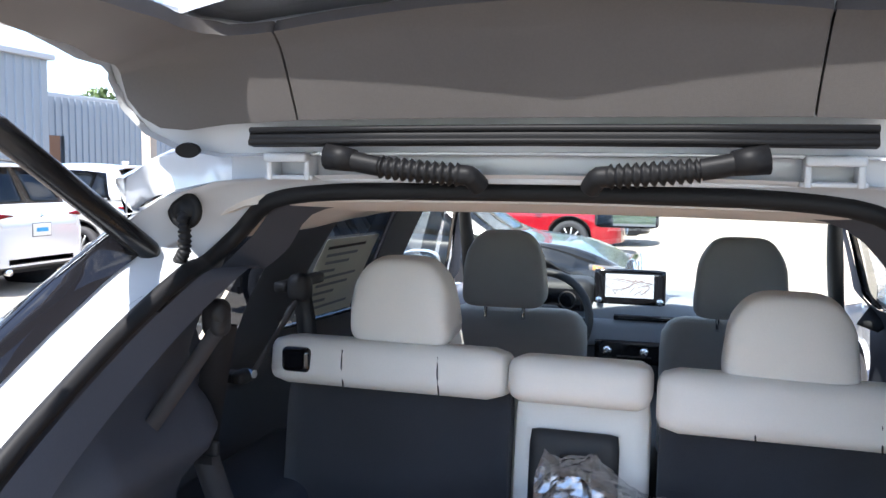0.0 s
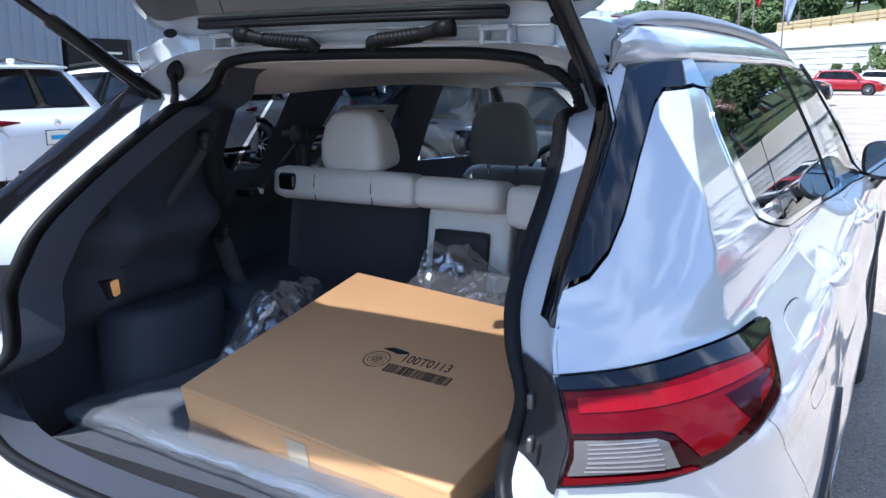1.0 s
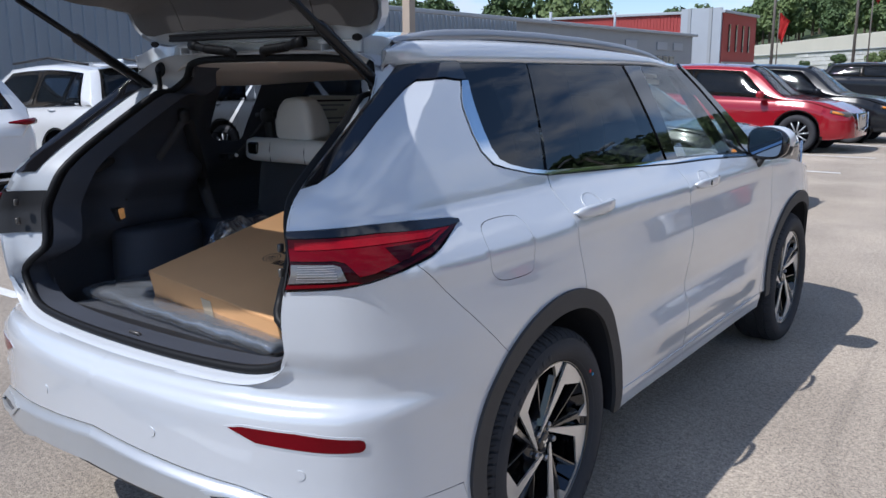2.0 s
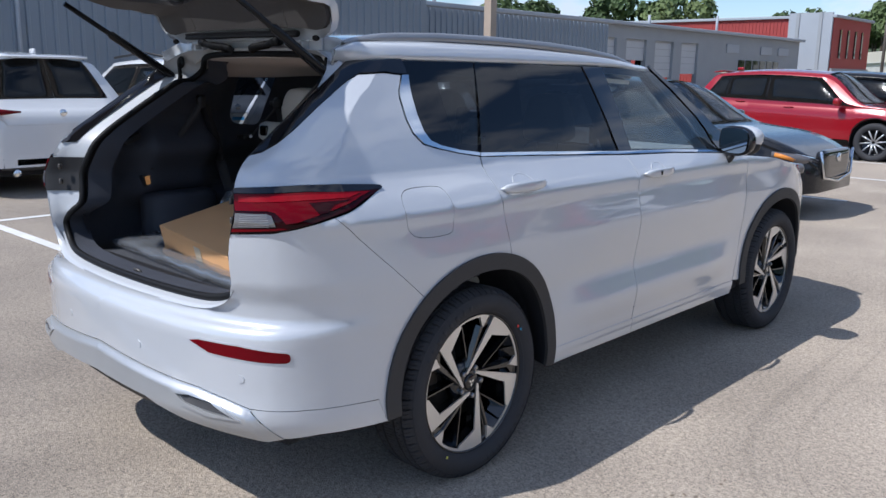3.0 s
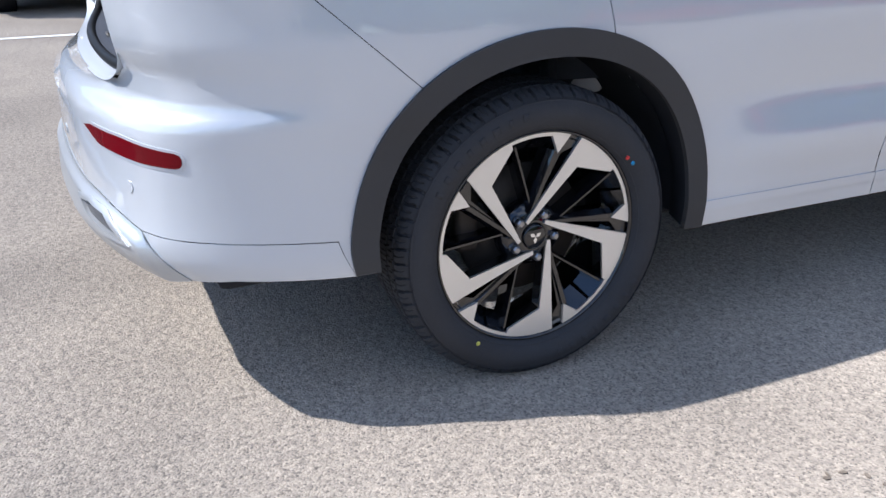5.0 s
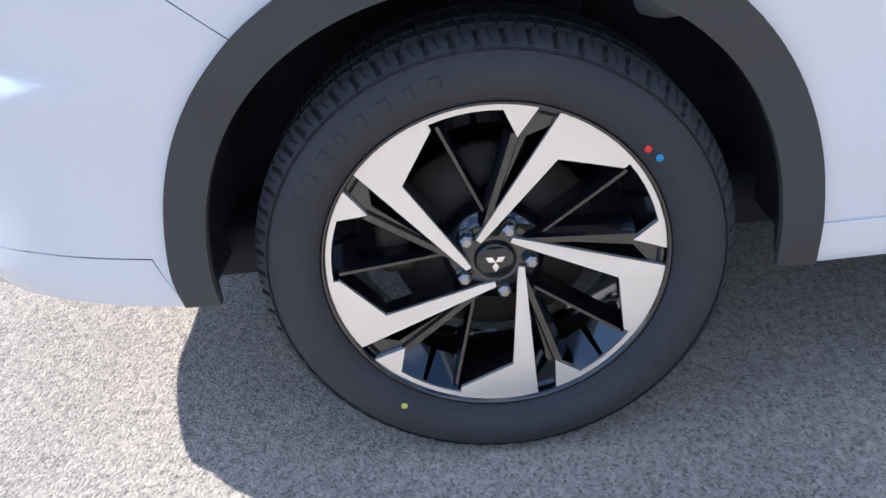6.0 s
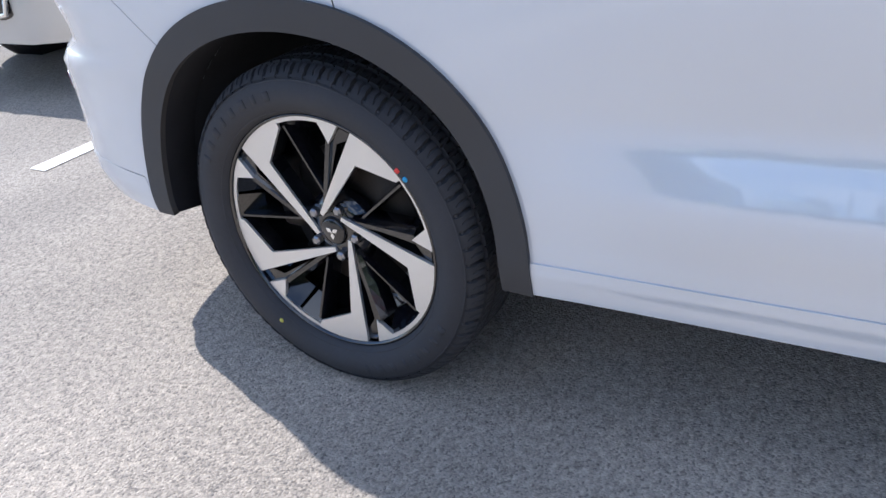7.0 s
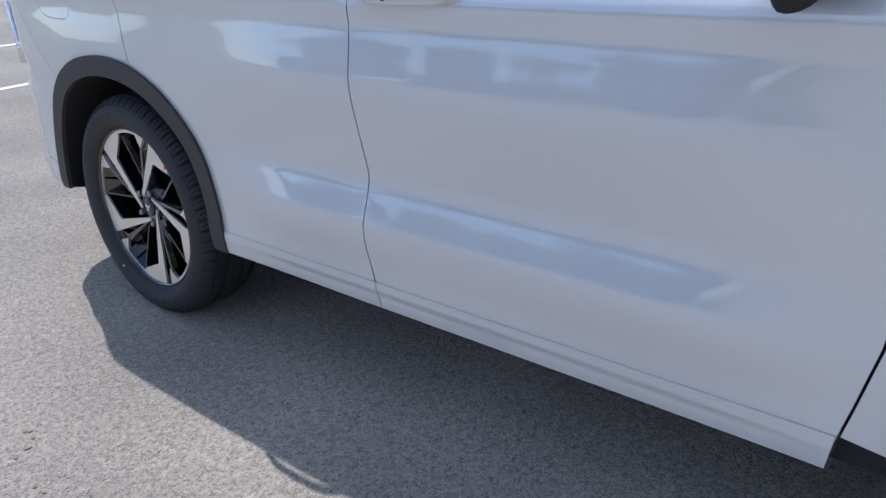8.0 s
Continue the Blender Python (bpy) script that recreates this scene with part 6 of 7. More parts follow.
def crumple(name, x0, x1, y0, y1, nx, ny, height, amp, freq, seed, material, label, category):
    bm, rows = bmesh.new(), []
    for i in range(nx + 1):
        row = []
        for j in range(ny + 1):
            a, b = i / nx, j / ny
            x, y = x0 + (x1 - x0) * a, y0 + (y1 - y0) * b
            q = Vector((x * freq, y * freq, seed))
            n1 = noise.noise(q) + 0.55 * abs(noise.noise(q * 2.3)) - 0.4 * abs(noise.noise(q * 4.7 + Vector((3, 0, 0))))
            z = height(a, b) + amp * n1
            row.append(bm.verts.new((x + 0.6 * amp * noise.noise(q * 1.7 + Vector((9, 2, 0))), y + 0.6 * amp * noise.noise(q * 1.9 + Vector((0, 7, 1))), z)))
        rows.append(row)
    for i in range(nx):
        for j in range(ny):
            bm.faces.new((rows[i][j], rows[i + 1][j], rows[i + 1][j + 1], rows[i][j + 1]))
    ob = part(name, bm, material, None, smooth=False)
    return tagged(ob, label, category)


def edge_fall(a, b, h, base):
    k = min(a, 1 - a, b, 1 - b) * 2
    return base + h * smooth01(k, 0.0, 0.3)


def bag_bm(size, at, rz, seed):
    bm = cushion_bm(size, (0, 0, 0), 0.03, 0, None, cuts=26, wrinkle=0)
    for v in bm.verts:
        q = v.co * 7 + Vector((seed, 0, 0))
        v.co.z += 0.008 * noise.noise(q) + 0.012 * abs(noise.noise(q * 4))
        v.co.x += 0.008 * noise.noise(q * 2)
        v.co.y += 0.008 * noise.noise(q * 2.2 + Vector((5, 0, 0)))
    bmesh.ops.transform(bm, matrix=pose(*at, 0, 0, rz), verts=bm.verts)
    return bm


mats = thing("wrapped_floor_mat", "grey floor mats wrapped in clear crinkled plastic film", "floor mat")
part("mat", bag_bm((1.0, 0.60, 0.030), (-0.05, -0.385, 0.776), -4, 2), MATGREY, mats)
part("film", bag_bm((1.03, 0.64, 0.044), (-0.05, -0.385, 0.778), -4, 7), FILM_FLAT, mats, "clear plastic film")
crumple("plastic_film", -0.06, 0.57, -0.10, 0.105, 64, 26, lambda a, b: 0.965 - 0.02 * a + (0.075 - 0.03 * a) * smooth01(b, 0.0, 0.75) + 0.045 * smooth01(a, 0.3, 0.05) * smooth01(b, 0.3, 0.9), 0.026, 11, 4.0, FILM, "clear crinkled plastic film heaped behind the seats", "plastic film")
crumple("plastic_film", -0.47, -0.20, -0.34, 0.06, 30, 44, lambda a, b: edge_fall(a, b, 0.05, 0.79) + 0.13 * smooth01(b, 0.05, 0.45) * smooth01(a, 0.9, 0.1), 0.024, 14, 8.0, FILM, "clear crinkled plastic film beside the box", "plastic film")
parcel = bag_bm((0.48, 0.24, 0.22), (0.29, 0.0, 0.86), 3, 13)
tagged(part("wrapped_parcel", parcel, mat("dark_parcel_cloth", (0.045, 0.047, 0.055), 0.8, 0.0, 0.2, 8, 200, bump=0.2, bscale=300), None), "dark parcel under crinkled plastic film", "parcel")


# ---- ground ----
def asphalt_mat():
    m = mat("worn_asphalt", (0.405, 0.354, 0.300), 0.88, 0.0, 0.14, 0.5, 260)
    t = m.node_tree
    b = t.nodes["Principled BSDF"]
    b.inputs["Diffuse Roughness"].default_value = 0.7
    c = t.nodes.new("ShaderNodeTexCoord")
    v = t.nodes.new("ShaderNodeTexVoronoi")
    v.inputs["Scale"].default_value = 200
    v2 = t.nodes.new("ShaderNodeTexVoronoi")
    v2.inputs["Scale"].default_value = 150
    big = t.nodes.new("ShaderNodeTexNoise")
    big.inputs["Scale"].default_value, big.inputs["Detail"].default_value = 0.9, 6.0
    for n in (v, v2, big):
        t.links.new(c.outputs["Object"], n.inputs["Vector"])
    old = b.inputs["Base Color"].links[0].from_socket
    ramp = t.nodes.new("ShaderNodeValToRGB")
    ramp.color_ramp.interpolation = "LINEAR"
    ramp.color_ramp.elements[0].color, ramp.color_ramp.elements[1].color = (0.46, 0.46, 0.47, 1), (1.40, 1.38, 1.34, 1)
    for at, c3 in ((0.20, (0.86, 0.85, 0.83, 1)), (0.36, (1.04, 1.03, 1.01, 1))):
        ramp.color_ramp.elements.new(at).color = c3
    sep = t.nodes.new("ShaderNodeSeparateColor")
    t.links.new(v.outputs["Color"], sep.inputs["Color"])
    t.links.new(sep.outputs["Red"], ramp.inputs["Fac"])
    mul = t.nodes.new("ShaderNodeMix")
    mul.data_type, mul.blend_type = "RGBA", "MULTIPLY"
    mul.inputs["Factor"].default_value = 0.85
    t.links.new(old, mul.inputs[6])
    t.links.new(ramp.outputs["Color"], mul.inputs[7])
    r2 = t.nodes.new("ShaderNodeValToRGB")
    r2.color_ramp.elements[0].position, r2.color_ramp.elements[1].position = 0.35, 0.70
    r2.color_ramp.elements[0].color, r2.color_ramp.elements[1].color = (0.80, 0.79, 0.78, 1), (1.1, 1.09, 1.07, 1)
    t.links.new(big.outputs["Fac"], r2.inputs["Fac"])
    mul2 = t.nodes.new("ShaderNodeMix")
    mul2.data_type, mul2.blend_type = "RGBA", "MULTIPLY"
    mul2.inputs["Factor"].default_value = 1.0
    t.links.new(mul.outputs[2], mul2.inputs[6])
    t.links.new(r2.outputs["Color"], mul2.inputs[7])
    pit = t.nodes.new("ShaderNodeTexNoise")
    pit.inputs["Scale"].default_value, pit.inputs["Detail"].default_value, pit.inputs["Roughness"].default_value = 48, 8.0, 0.75
    t.links.new(c.outputs["Object"], pit.inputs["Vector"])
    r3 = t.nodes.new("ShaderNodeValToRGB")
    r3.color_ramp.elements[0].position, r3.color_ramp.elements[1].position = 0.36, 0.62
    r3.color_ramp.elements[0].color, r3.color_ramp.elements[1].color = (0.66, 0.66, 0.66, 1), (1.12, 1.11, 1.09, 1)
    t.links.new(pit.outputs["Fac"], r3.inputs["Fac"])
    mul3 = t.nodes.new("ShaderNodeMix")
    mul3.data_type, mul3.blend_type = "RGBA", "MULTIPLY"
    mul3.inputs["Factor"].default_value = 1.0
    t.links.new(mul2.outputs[2], mul3.inputs[6])
    t.links.new(r3.outputs["Color"], mul3.inputs[7])
    t.links.new(mul3.outputs[2], b.inputs["Base Color"])
    add = t.nodes.new("ShaderNodeMath")
    add.operation = "ADD"
    t.links.new(v.outputs["Distance"], add.inputs[0])
    t.links.new(v2.outputs["Distance"], add.inputs[1])
    bp = t.nodes.new("ShaderNodeBump")
    bp.inputs["Strength"].default_value, bp.inputs["Distance"].default_value = 0.6, 0.004
    bp.invert = True
    t.links.new(add.outputs[0], bp.inputs["Height"])
    t.links.new(bp.outputs["Normal"], b.inputs["Normal"])
    return m


ASPHALT = asphalt_mat()
GRASS = mat("dry_grass_verge", (0.16, 0.17, 0.07), 0.95, 0.0, 0.3, 0.2, 4, bump=0.3, bscale=20)
bm = bmesh.new()
bmesh.ops.create_grid(bm, x_segments=60, y_segments=60, size=2500)
tagged(part("ground", bm, GRASS), "flat dry verge reaching to the horizon", "ground", kind="structure").location = (0, 0, -0.03)
bm = bmesh.new()
bmesh.ops.create_grid(bm, x_segments=120, y_segments=120, size=1)
bmesh.ops.scale(bm, vec=(60, 75, 1), verts=bm.verts)
bmesh.ops.translate(bm, vec=(20, 52, 0), verts=bm.verts)
lot = part("pavement", bm, ASPHALT)
tagged(lot, "worn grey asphalt of the car park", "pavement", kind="structure")
LINE = mat("worn_white_road_paint", (0.72, 0.71, 0.68), 0.8, 0.0, 0.18, 3, 60, bump=0.2, bscale=200)


def stripe(x0, y0, x1, y1, w=0.10):
    d = Vector((x1 - x0, y1 - y0))
    n = max(2, int(d.length / 0.4))
    d.normalize()
    q = Vector((-d.y, d.x)) * w / 2
    bm, rows = bmesh.new(), []
    for i in range(n + 1):
        p = Vector((x0, y0)).lerp(Vector((x1, y1)), i / n)
        j = 1 + 0.08 * noise.noise(Vector((p.x * 3, p.y * 3, 1)))
        rows.append((bm.verts.new((p.x + q.x * j, p.y + q.y * j, 0.004)), bm.verts.new((p.x - q.x * j, p.y - q.y * j, 0.004))))
    for a, b in zip(rows, rows[1:]):
        bm.faces.new((a[0], b[0], b[1], a[1]))
    bmesh.ops.recalc_face_normals(bm, faces=bm.faces)
    if bm.faces[:] and bm.faces[0].normal.z < 0:
        bmesh.ops.reverse_faces(bm, faces=bm.faces)
    return part("bay_line", bm, LINE, lot, "worn white bay line")


MARK = mat("faint_tyre_mark", (0.10, 0.095, 0.09), 0.9, 0.0, 0.3, 5, 60, alpha=0.08)
for shift, wide in ((0.0, 0.06), (0.17, 0.026)):
    line = [Vector((x + shift, y + 0.4 * shift)) for x, y in ((1.36, 2.95), (1.375, 2.5), (1.40, 2.07), (1.42, 1.55), (1.47, 1.2), (1.55, 0.95), (1.65, 0.76), (1.82, 0.55))]
    arc = resample([p.to_3d() for p in line], 24)
    bm, rows = bmesh.new(), []
    for a, p in enumerate(arc):
        d = (arc[min(a + 1, 24)] - arc[max(a - 1, 0)]).normalized()
        q = Vector((-d.y, d.x)) * wide * 0.5 * math.sin(math.pi * (a + 0.5) / 25)
        rows.append((bm.verts.new((p.x + q.x, p.y + q.y, 0.0035)), bm.verts.new((p.x - q.x, p.y - q.y, 0.0035))))
    for a, b in zip(rows, rows[1:]):
        bm.faces.new((a[0], a[1], b[1], b[0]))
    part("tyre_mark", bm, MARK, lot, "faint curved tyre mark")
GRIT = mat("brown_leaf_crumb", (0.21, 0.17, 0.13), 0.9, 0.0, 0.3, 20, 200)
rnd = random.Random(31)
for k in range(9):
    x, y, r = (1.50 + 0.12 * rnd.random(), 0.34 + 0.12 * rnd.random(), rnd.uniform(0.002, 0.005)) if k < 6 else (1.53 + 0.09 * rnd.random(), 0.58 + 0.06 * rnd.random(), rnd.uniform(0.002, 0.005))
    ring_p = [(r * (1 + 0.5 * rnd.random()) * math.cos(q * 1.047) * 1.6, r * (1 + 0.4 * rnd.random()) * math.sin(q * 1.047)) for q in range(6)]
    part("leaf_crumb", prism_bm(ring_p, r * 0.5, 0.0, pose(x, y, 0.001, 0, 0, rnd.uniform(0, 360))), GRIT, lot, smooth=False)
PITCH, Y0 = 2.74, 0.60
for k in range(-3, 14):
    y = Y0 + PITCH * k
    if k < 1:
        stripe(0.22 if k < 0 else -3.6, y, -5.9, y)
    elif k != 1:
        stripe(-0.62, y, -5.9, y)
    stripe(-6.0, y, -11.4, y)
stripe(-5.95, -8, -5.95, 37)

# ---- parked vehicles ----
def vehicle(name, label, paint, length=4.58, half=0.92, height=1.68, wheelbase=2.70, rear_over=0.92, belt=1.02, bonnet=1.0, kind="suv", m=None, group="", glass=None, tail=REDLENS, step=0.11, roof_rails=False, plate=True):
    """A parked car, nose to +y, its rear axle's middle at the origin."""
    glass = glass or GLASS_FAR
    e = thing(name, label, "car", m, group)
    yr, yf = -rear_over, length - rear_over
    wr = 0.355
    roof_a, roof_b = (yr + 0.55, yf - 2.05) if kind != "sedan" else (yr + 1.25, yf - 2.25)
    cowl = yf - 1.20 if kind != "sedan" else yf - 1.35
    gate_b = yr + 0.10 if kind != "sedan" else yr + 0.38
    top = curve_fn([yr, yr + 0.04, gate_b + 0.05, roof_a, (roof_a + roof_b) / 2, roof_b, cowl, (cowl + yf) / 2, yf - 0.18, yf - 0.05, yf],
                   [0.85, belt - 0.06, belt + 0.03, height - 0.075, height, height - 0.05, bonnet + 0.02, bonnet - 0.05, bonnet - 0.20, bonnet - 0.30, 0.55])
    beltf = curve_fn([yr, yr + 0.6, cowl - 0.3, cowl + 0.2, yf], [belt + 0.12, belt + 0.06, belt - 0.03, bonnet - 0.02, bonnet - 0.3])
    planf = curve_fn([yr, yr + 0.06, yr + 0.22, yr + 0.6, yf - 0.9, yf - 0.35, yf - 0.10, yf], [0.72, 0.86, 0.95, 1.0, 1.0, 0.94, 0.80, 0.58])

    def floor_z(y):
        z = 0.26 + 0.10 * smooth01(-(y - yr), -0.45, 0.0) + 0.04 * smooth01(y, yf - 0.5, yf)
        for c in (0.0, wheelbase):
            d = abs(y - c)
            if d < 0.43:
                z = max(z, wr + math.sqrt(0.43 ** 2 - d * d))
        return z

    def section(y, t, lift=0.0):
        zt = top(y)
        zb = min(beltf(y), zt - 0.015)
        z0 = min(floor_z(y), zb - 0.03)
        w = half * planf(y)
        if t <= 1.0:
            k = t
            z = z0 + (zb - z0) * k
            zz = (z - 0.25) / (zb - 0.25)
            x = w * (0.955 + 0.05 * math.sin(math.pi * min(max(zz, 0), 1)) - 0.045 * smooth01(zz, 0.75, 1.0) + 0.012 * math.sin(9 * zz))
        else:
            k = t - 1.0
            gh = max(zt - zb, 0.015)
            ins = 0.30 * min(gh / 0.55, 1.0)
            if k <= 0.75:
                q = k / 0.75
                x = w * 0.935 - ins * w * q ** 1.15
                z = zb + gh * (0.90 * q)
            else:
                q = (k - 0.75) / 0.25
                xe = w * 0.935 - ins * w
                x = xe * (1 - q)
                z = zb + gh * (0.90 + 0.10 * math.sin(q * math.pi / 2))
        return Vector((x + lift * (0.9 if t < 1.7 else 0.1), y, z + lift * (0.3 if t < 1.7 else 1.0)))

    ys = [yr + (yf - yr) * i / int((yf - yr) / step) for i in range(int((yf - yr) / step) + 1)]
    for c in (0.0, wheelbase):
        ys += [c + 0.43 * math.cos(radians(a)) for a in range(0, 181, 15)] + [c - 0.431, c + 0.431]
    ys += [yr + 0.02, yr + 0.05, yr + 0.09, yf - 0.03, yf - 0.07, gate_b, roof_a, roof_b, cowl]
    ys = sorted(set(round(v, 4) for v in ys))
    ts = [0, 0.12, 0.28, 0.45, 0.6, 0.72, 0.84, 0.93, 1.0, 1.06, 1.25, 1.5, 1.68, 1.75, 1.82, 1.9, 2.0]
    bm = bmesh.new()
    for s in (1, -1):
        rows = [[bm.verts.new((p.x * s, p.y, p.z)) for p in (section(y, t) for t in ts)] for y in ys]
        for a, b in zip(rows, rows[1:]):
            for i in range(len(ts) - 1):
                bm.faces.new((a[i], a[i + 1], b[i + 1], b[i]) if s < 0 else (a[i], b[i], b[i + 1], a[i + 1]))
        for row, f in ((rows[0], 1), (rows[-1], -1)):
            lo = [bm.verts.new((0, v.co.y, v.co.z)) for v in row]
            for i in range(len(ts) - 1):
                if (row[i].co - row[i + 1].co).length > 1e-5:
                    bm.faces.new((row[i], row[i + 1], lo[i + 1], lo[i]))
    bmesh.ops.remove_doubles(bm, verts=bm.verts, dist=0.0005)
    bmesh.ops.recalc_face_normals(bm, faces=bm.faces)
    part("body", bm, paint, e)

    def patch(nm, y0, y1, t0, t1, material, lift=0.005, sides=(1, -1), ny=8, nt=5, slope=(0.0, 0.0)):
        for s in sides:
            bm = bmesh.new()
            rows = []
            for i in range(ny + 1):
                row = []
                for j in range(nt + 1):
                    k = j / nt
                    y = (y0 + slope[0] * k) + ((y1 + slope[1] * k) - (y0 + slope[0] * k)) * i / ny
                    p = section(y, t0 + (t1 - t0) * k, lift)
                    row.append(bm.verts.new((p.x * s, p.y, p.z)))
                rows.append(row)
            for a, b in zip(rows, rows[1:]):
                for j in range(nt):
                    bm.faces.new((a[j], b[j], b[j + 1], a[j + 1]) if s > 0 else (a[j], a[j + 1], b[j + 1], b[j]))
            bmesh.ops.solidify(bm, geom=bm.faces[:], thickness=0.004)
            part(nm, bm, material, e)

    mid = (roof_a + roof_b) / 2
    patch("window_surround", roof_a - 0.16, cowl - 0.14, 1.04, 1.68, GLOSSB, 0.003, ny=14, slope=(0.24, roof_b - cowl + 0.10))
    patch("door_window", mid + 0.08, cowl - 0.18, 1.07, 1.64, glass, 0.008, slope=(0, roof_b - cowl + 0.10))
    patch("door_window", mid - 0.75, mid + 0.04, 1.07, 1.64, glass, 0.008)
    patch("quarter_window", roof_a - 0.10, mid - 0.79, 1.09, 1.62, glass, 0.008, slope=(0.22, 0.0))
    part("spoiler", cushion_bm((half * 1.12, 0.20, 0.035), (0, roof_a - 0.06, height - 0.065), 0.016, 0, pose(0, 0, 0, 8, 0, 0), wrinkle=0, cuts=6), paint, e)
    patch("windscreen", roof_b + 0.04, cowl - 0.05, 1.80, 2.0, glass, 0.006)
    patch("rear_window", gate_b + 0.10, roof_a - 0.03, 1.80, 2.0, glass, 0.006)
    patch("arch_trim", -0.47, 0.47, 0.0, 0.10, CLAD if kind != "sedan" else BLACKP, 0.006, ny=24, nt=2)
    patch("arch_trim", wheelbase - 0.47, wheelbase + 0.47, 0.0, 0.10, CLAD if kind != "sedan" else BLACKP, 0.006, ny=24, nt=2)
    patch("sill_trim", 0.44, wheelbase - 0.44, 0.0, 0.16, CLAD if kind != "sedan" else paint, 0.006, ny=6, nt=2)
    for s in (1, -1):
        # tail lamps wrap from the tail onto the flank
        zl = belt - 0.03
        lamp = [Vector((s * x, y, z)) for x, y, z in ((half * 0.52, yr - 0.012, zl), (half * 0.74, yr - 0.002, zl), (half * 0.885, yr + 0.09, zl + 0.005), (half * 0.95, yr + 0.24, zl + 0.015))]
        part("tail_lamp", tube_bm(lamp, [0.010, 0.034, 0.036, 0.012], 10), tail, e, "red tail lamp")
        hl = [Vector((s * x, y, z)) for x, y, z in ((half * 0.50, yf - 0.05, bonnet - 0.30), (half * 0.78, yf - 0.14, bonnet - 0.27), (half * 0.91, yf - 0.40, bonnet - 0.22))]
        part("front_lamp", tube_bm(hl, [0.035, 0.055, 0.03], 10), CLEARL, e)
        part("turn_lamp", tube_bm([hl[1] + Vector((s * 0.03, -0.03, 0)), hl[2] + Vector((s * 0.015, 0.04, -0.005))], [0.03, 0.022], 8), AMBER, e)
        part("door_mirror", cushion_bm((0.20, 0.13, 0.14), (s * (half + 0.12), cowl - 0.42, belt + 0.06), 0.05, wrinkle=0, cuts=5), paint, e)
        for yy in (mid - 0.55, mid + 0.45):
            p = section(yy, 0.90)
            part("door_handle", tube_bm([(s * (p.x + 0.012), yy, p.z), (s * (p.x + 0.020), yy + 0.10, p.z), (s * (p.x + 0.012), yy + 0.19, p.z)], [0.008, 0.013, 0.008], 8), paint, e)
        for c in (0.0, wheelbase):
            part("wheel_housing", revolve_bm([(s * (half - 0.05), 0.425), (s * (half - 0.32), 0.425), (s * (half - 0.32), 0.0)], 20), LINER, e).matrix_basis = pose(0, c, wr)
            ty = part("wheel", revolve_bm([(s * v, r) for v, r in ((-0.10, 0.24), (-0.11, 0.33), (-0.08, wr), (0.07, wr), (0.105, wr - 0.02), (0.112, 0.30), (0.10, 0.242), (0.085, 0.236), (0.03, 0.225))], 40), RUBBER, e)
            ty.matrix_basis = pose(s * (half - 0.115), c, wr)
            part("rim", revolve_bm([(s * v, r) for v, r in ((0.088, 0.236), (0.094, 0.240), (0.085, 0.226), (0.02, 0.216), (0.015, 0.0))], 32), GLOSSB, ty)
            for q in range(10):
                a = 2 * math.pi * q / 10
                b2 = tube_bm([(s * 0.070, 0.03 * math.cos(a), 0.03 * math.sin(a)), (s * 0.088, 0.232 * math.cos(a + 0.12), 0.232 * math.sin(a + 0.12))], [0.016, 0.013], 6)
                part("spoke", b2, SILVER, ty)
        if roof_rails:
            part("roof_rail", tube_bm([(s * half * 0.62, roof_a + 0.05, height - 0.05), (s * half * 0.63, mid, height + 0.045), (s * half * 0.62, roof_b, height - 0.03)], 0.018, 8), BLACKP, e)
    part("rear_bumper_trim", cushion_bm((half * 1.55, 0.12, 0.20), (0, yr + 0.06, 0.42), 0.05, wrinkle=0), CLAD, e)
    part("grille", cushion_bm((half * 1.0, 0.10, 0.34), (0, yf - 0.035, 0.58), 0.05, wrinkle=0), GLOSSB, e)
    part("grille_surround", tube_bm([(-half * 0.55, yf + 0.0, 0.74), (-half * 0.46, yf + 0.025, 0.46), (0, yf + 0.035, 0.40), (half * 0.46, yf + 0.025, 0.46), (half * 0.55, yf + 0.0, 0.74)], 0.014, 8), CHROME, e)
    part("grille_badge", tube_bm([(0, yf + 0.01, 0.66), (0, yf + 0.03, 0.66)], [0.05, 0.045], 20), CHROME, e)
    part("underbody", box_bm((half * 1.5, length * 0.9, 0.12), (0, (yr + yf) / 2, 0.30), 0.03), LINER, e)
    if plate:
        part("number_plate", box_bm((0.31, 0.008, 0.155), (0, yr - 0.006, 0.80), 0.003), PAPER, e, smooth=False)
        part("plate_frame", box_bm((0.33, 0.006, 0.175), (0, yr - 0.002, 0.80), 0.003), BLACKP, e)
        part("plate_bar", box_bm((0.20, 0.004, 0.05), (0, yr - 0.012, 0.80), 0.001), DOTB, e)
    part("wing_badge", tube_bm([(0, yr - 0.005, 0.97), (0, yr - 0.02, 0.97)], [0.045, 0.04], 18), CHROME, e)
    part("aerial", cushion_bm((0.04, 0.14, 0.06), (0, roof_a + 0.20, height + 0.0), 0.02, wrinkle=0, cuts=4), paint, e)
    for s in (1, -1):
        part("exhaust_tip", tube_bm([(s * half * 0.62, yr + 0.06, 0.30), (s * half * 0.62, yr - 0.03, 0.30)], [0.04, 0.042], 14), CHROME, e)
    return e


def car_paint(name, c, metal=0.0):
    return mat(name, c, 0.22, metal, 0.02, 3, 1500, coat=1.0 if max(c) > 0.1 else 0.5, spec=0.5 if max(c) > 0.1 else 0.25)


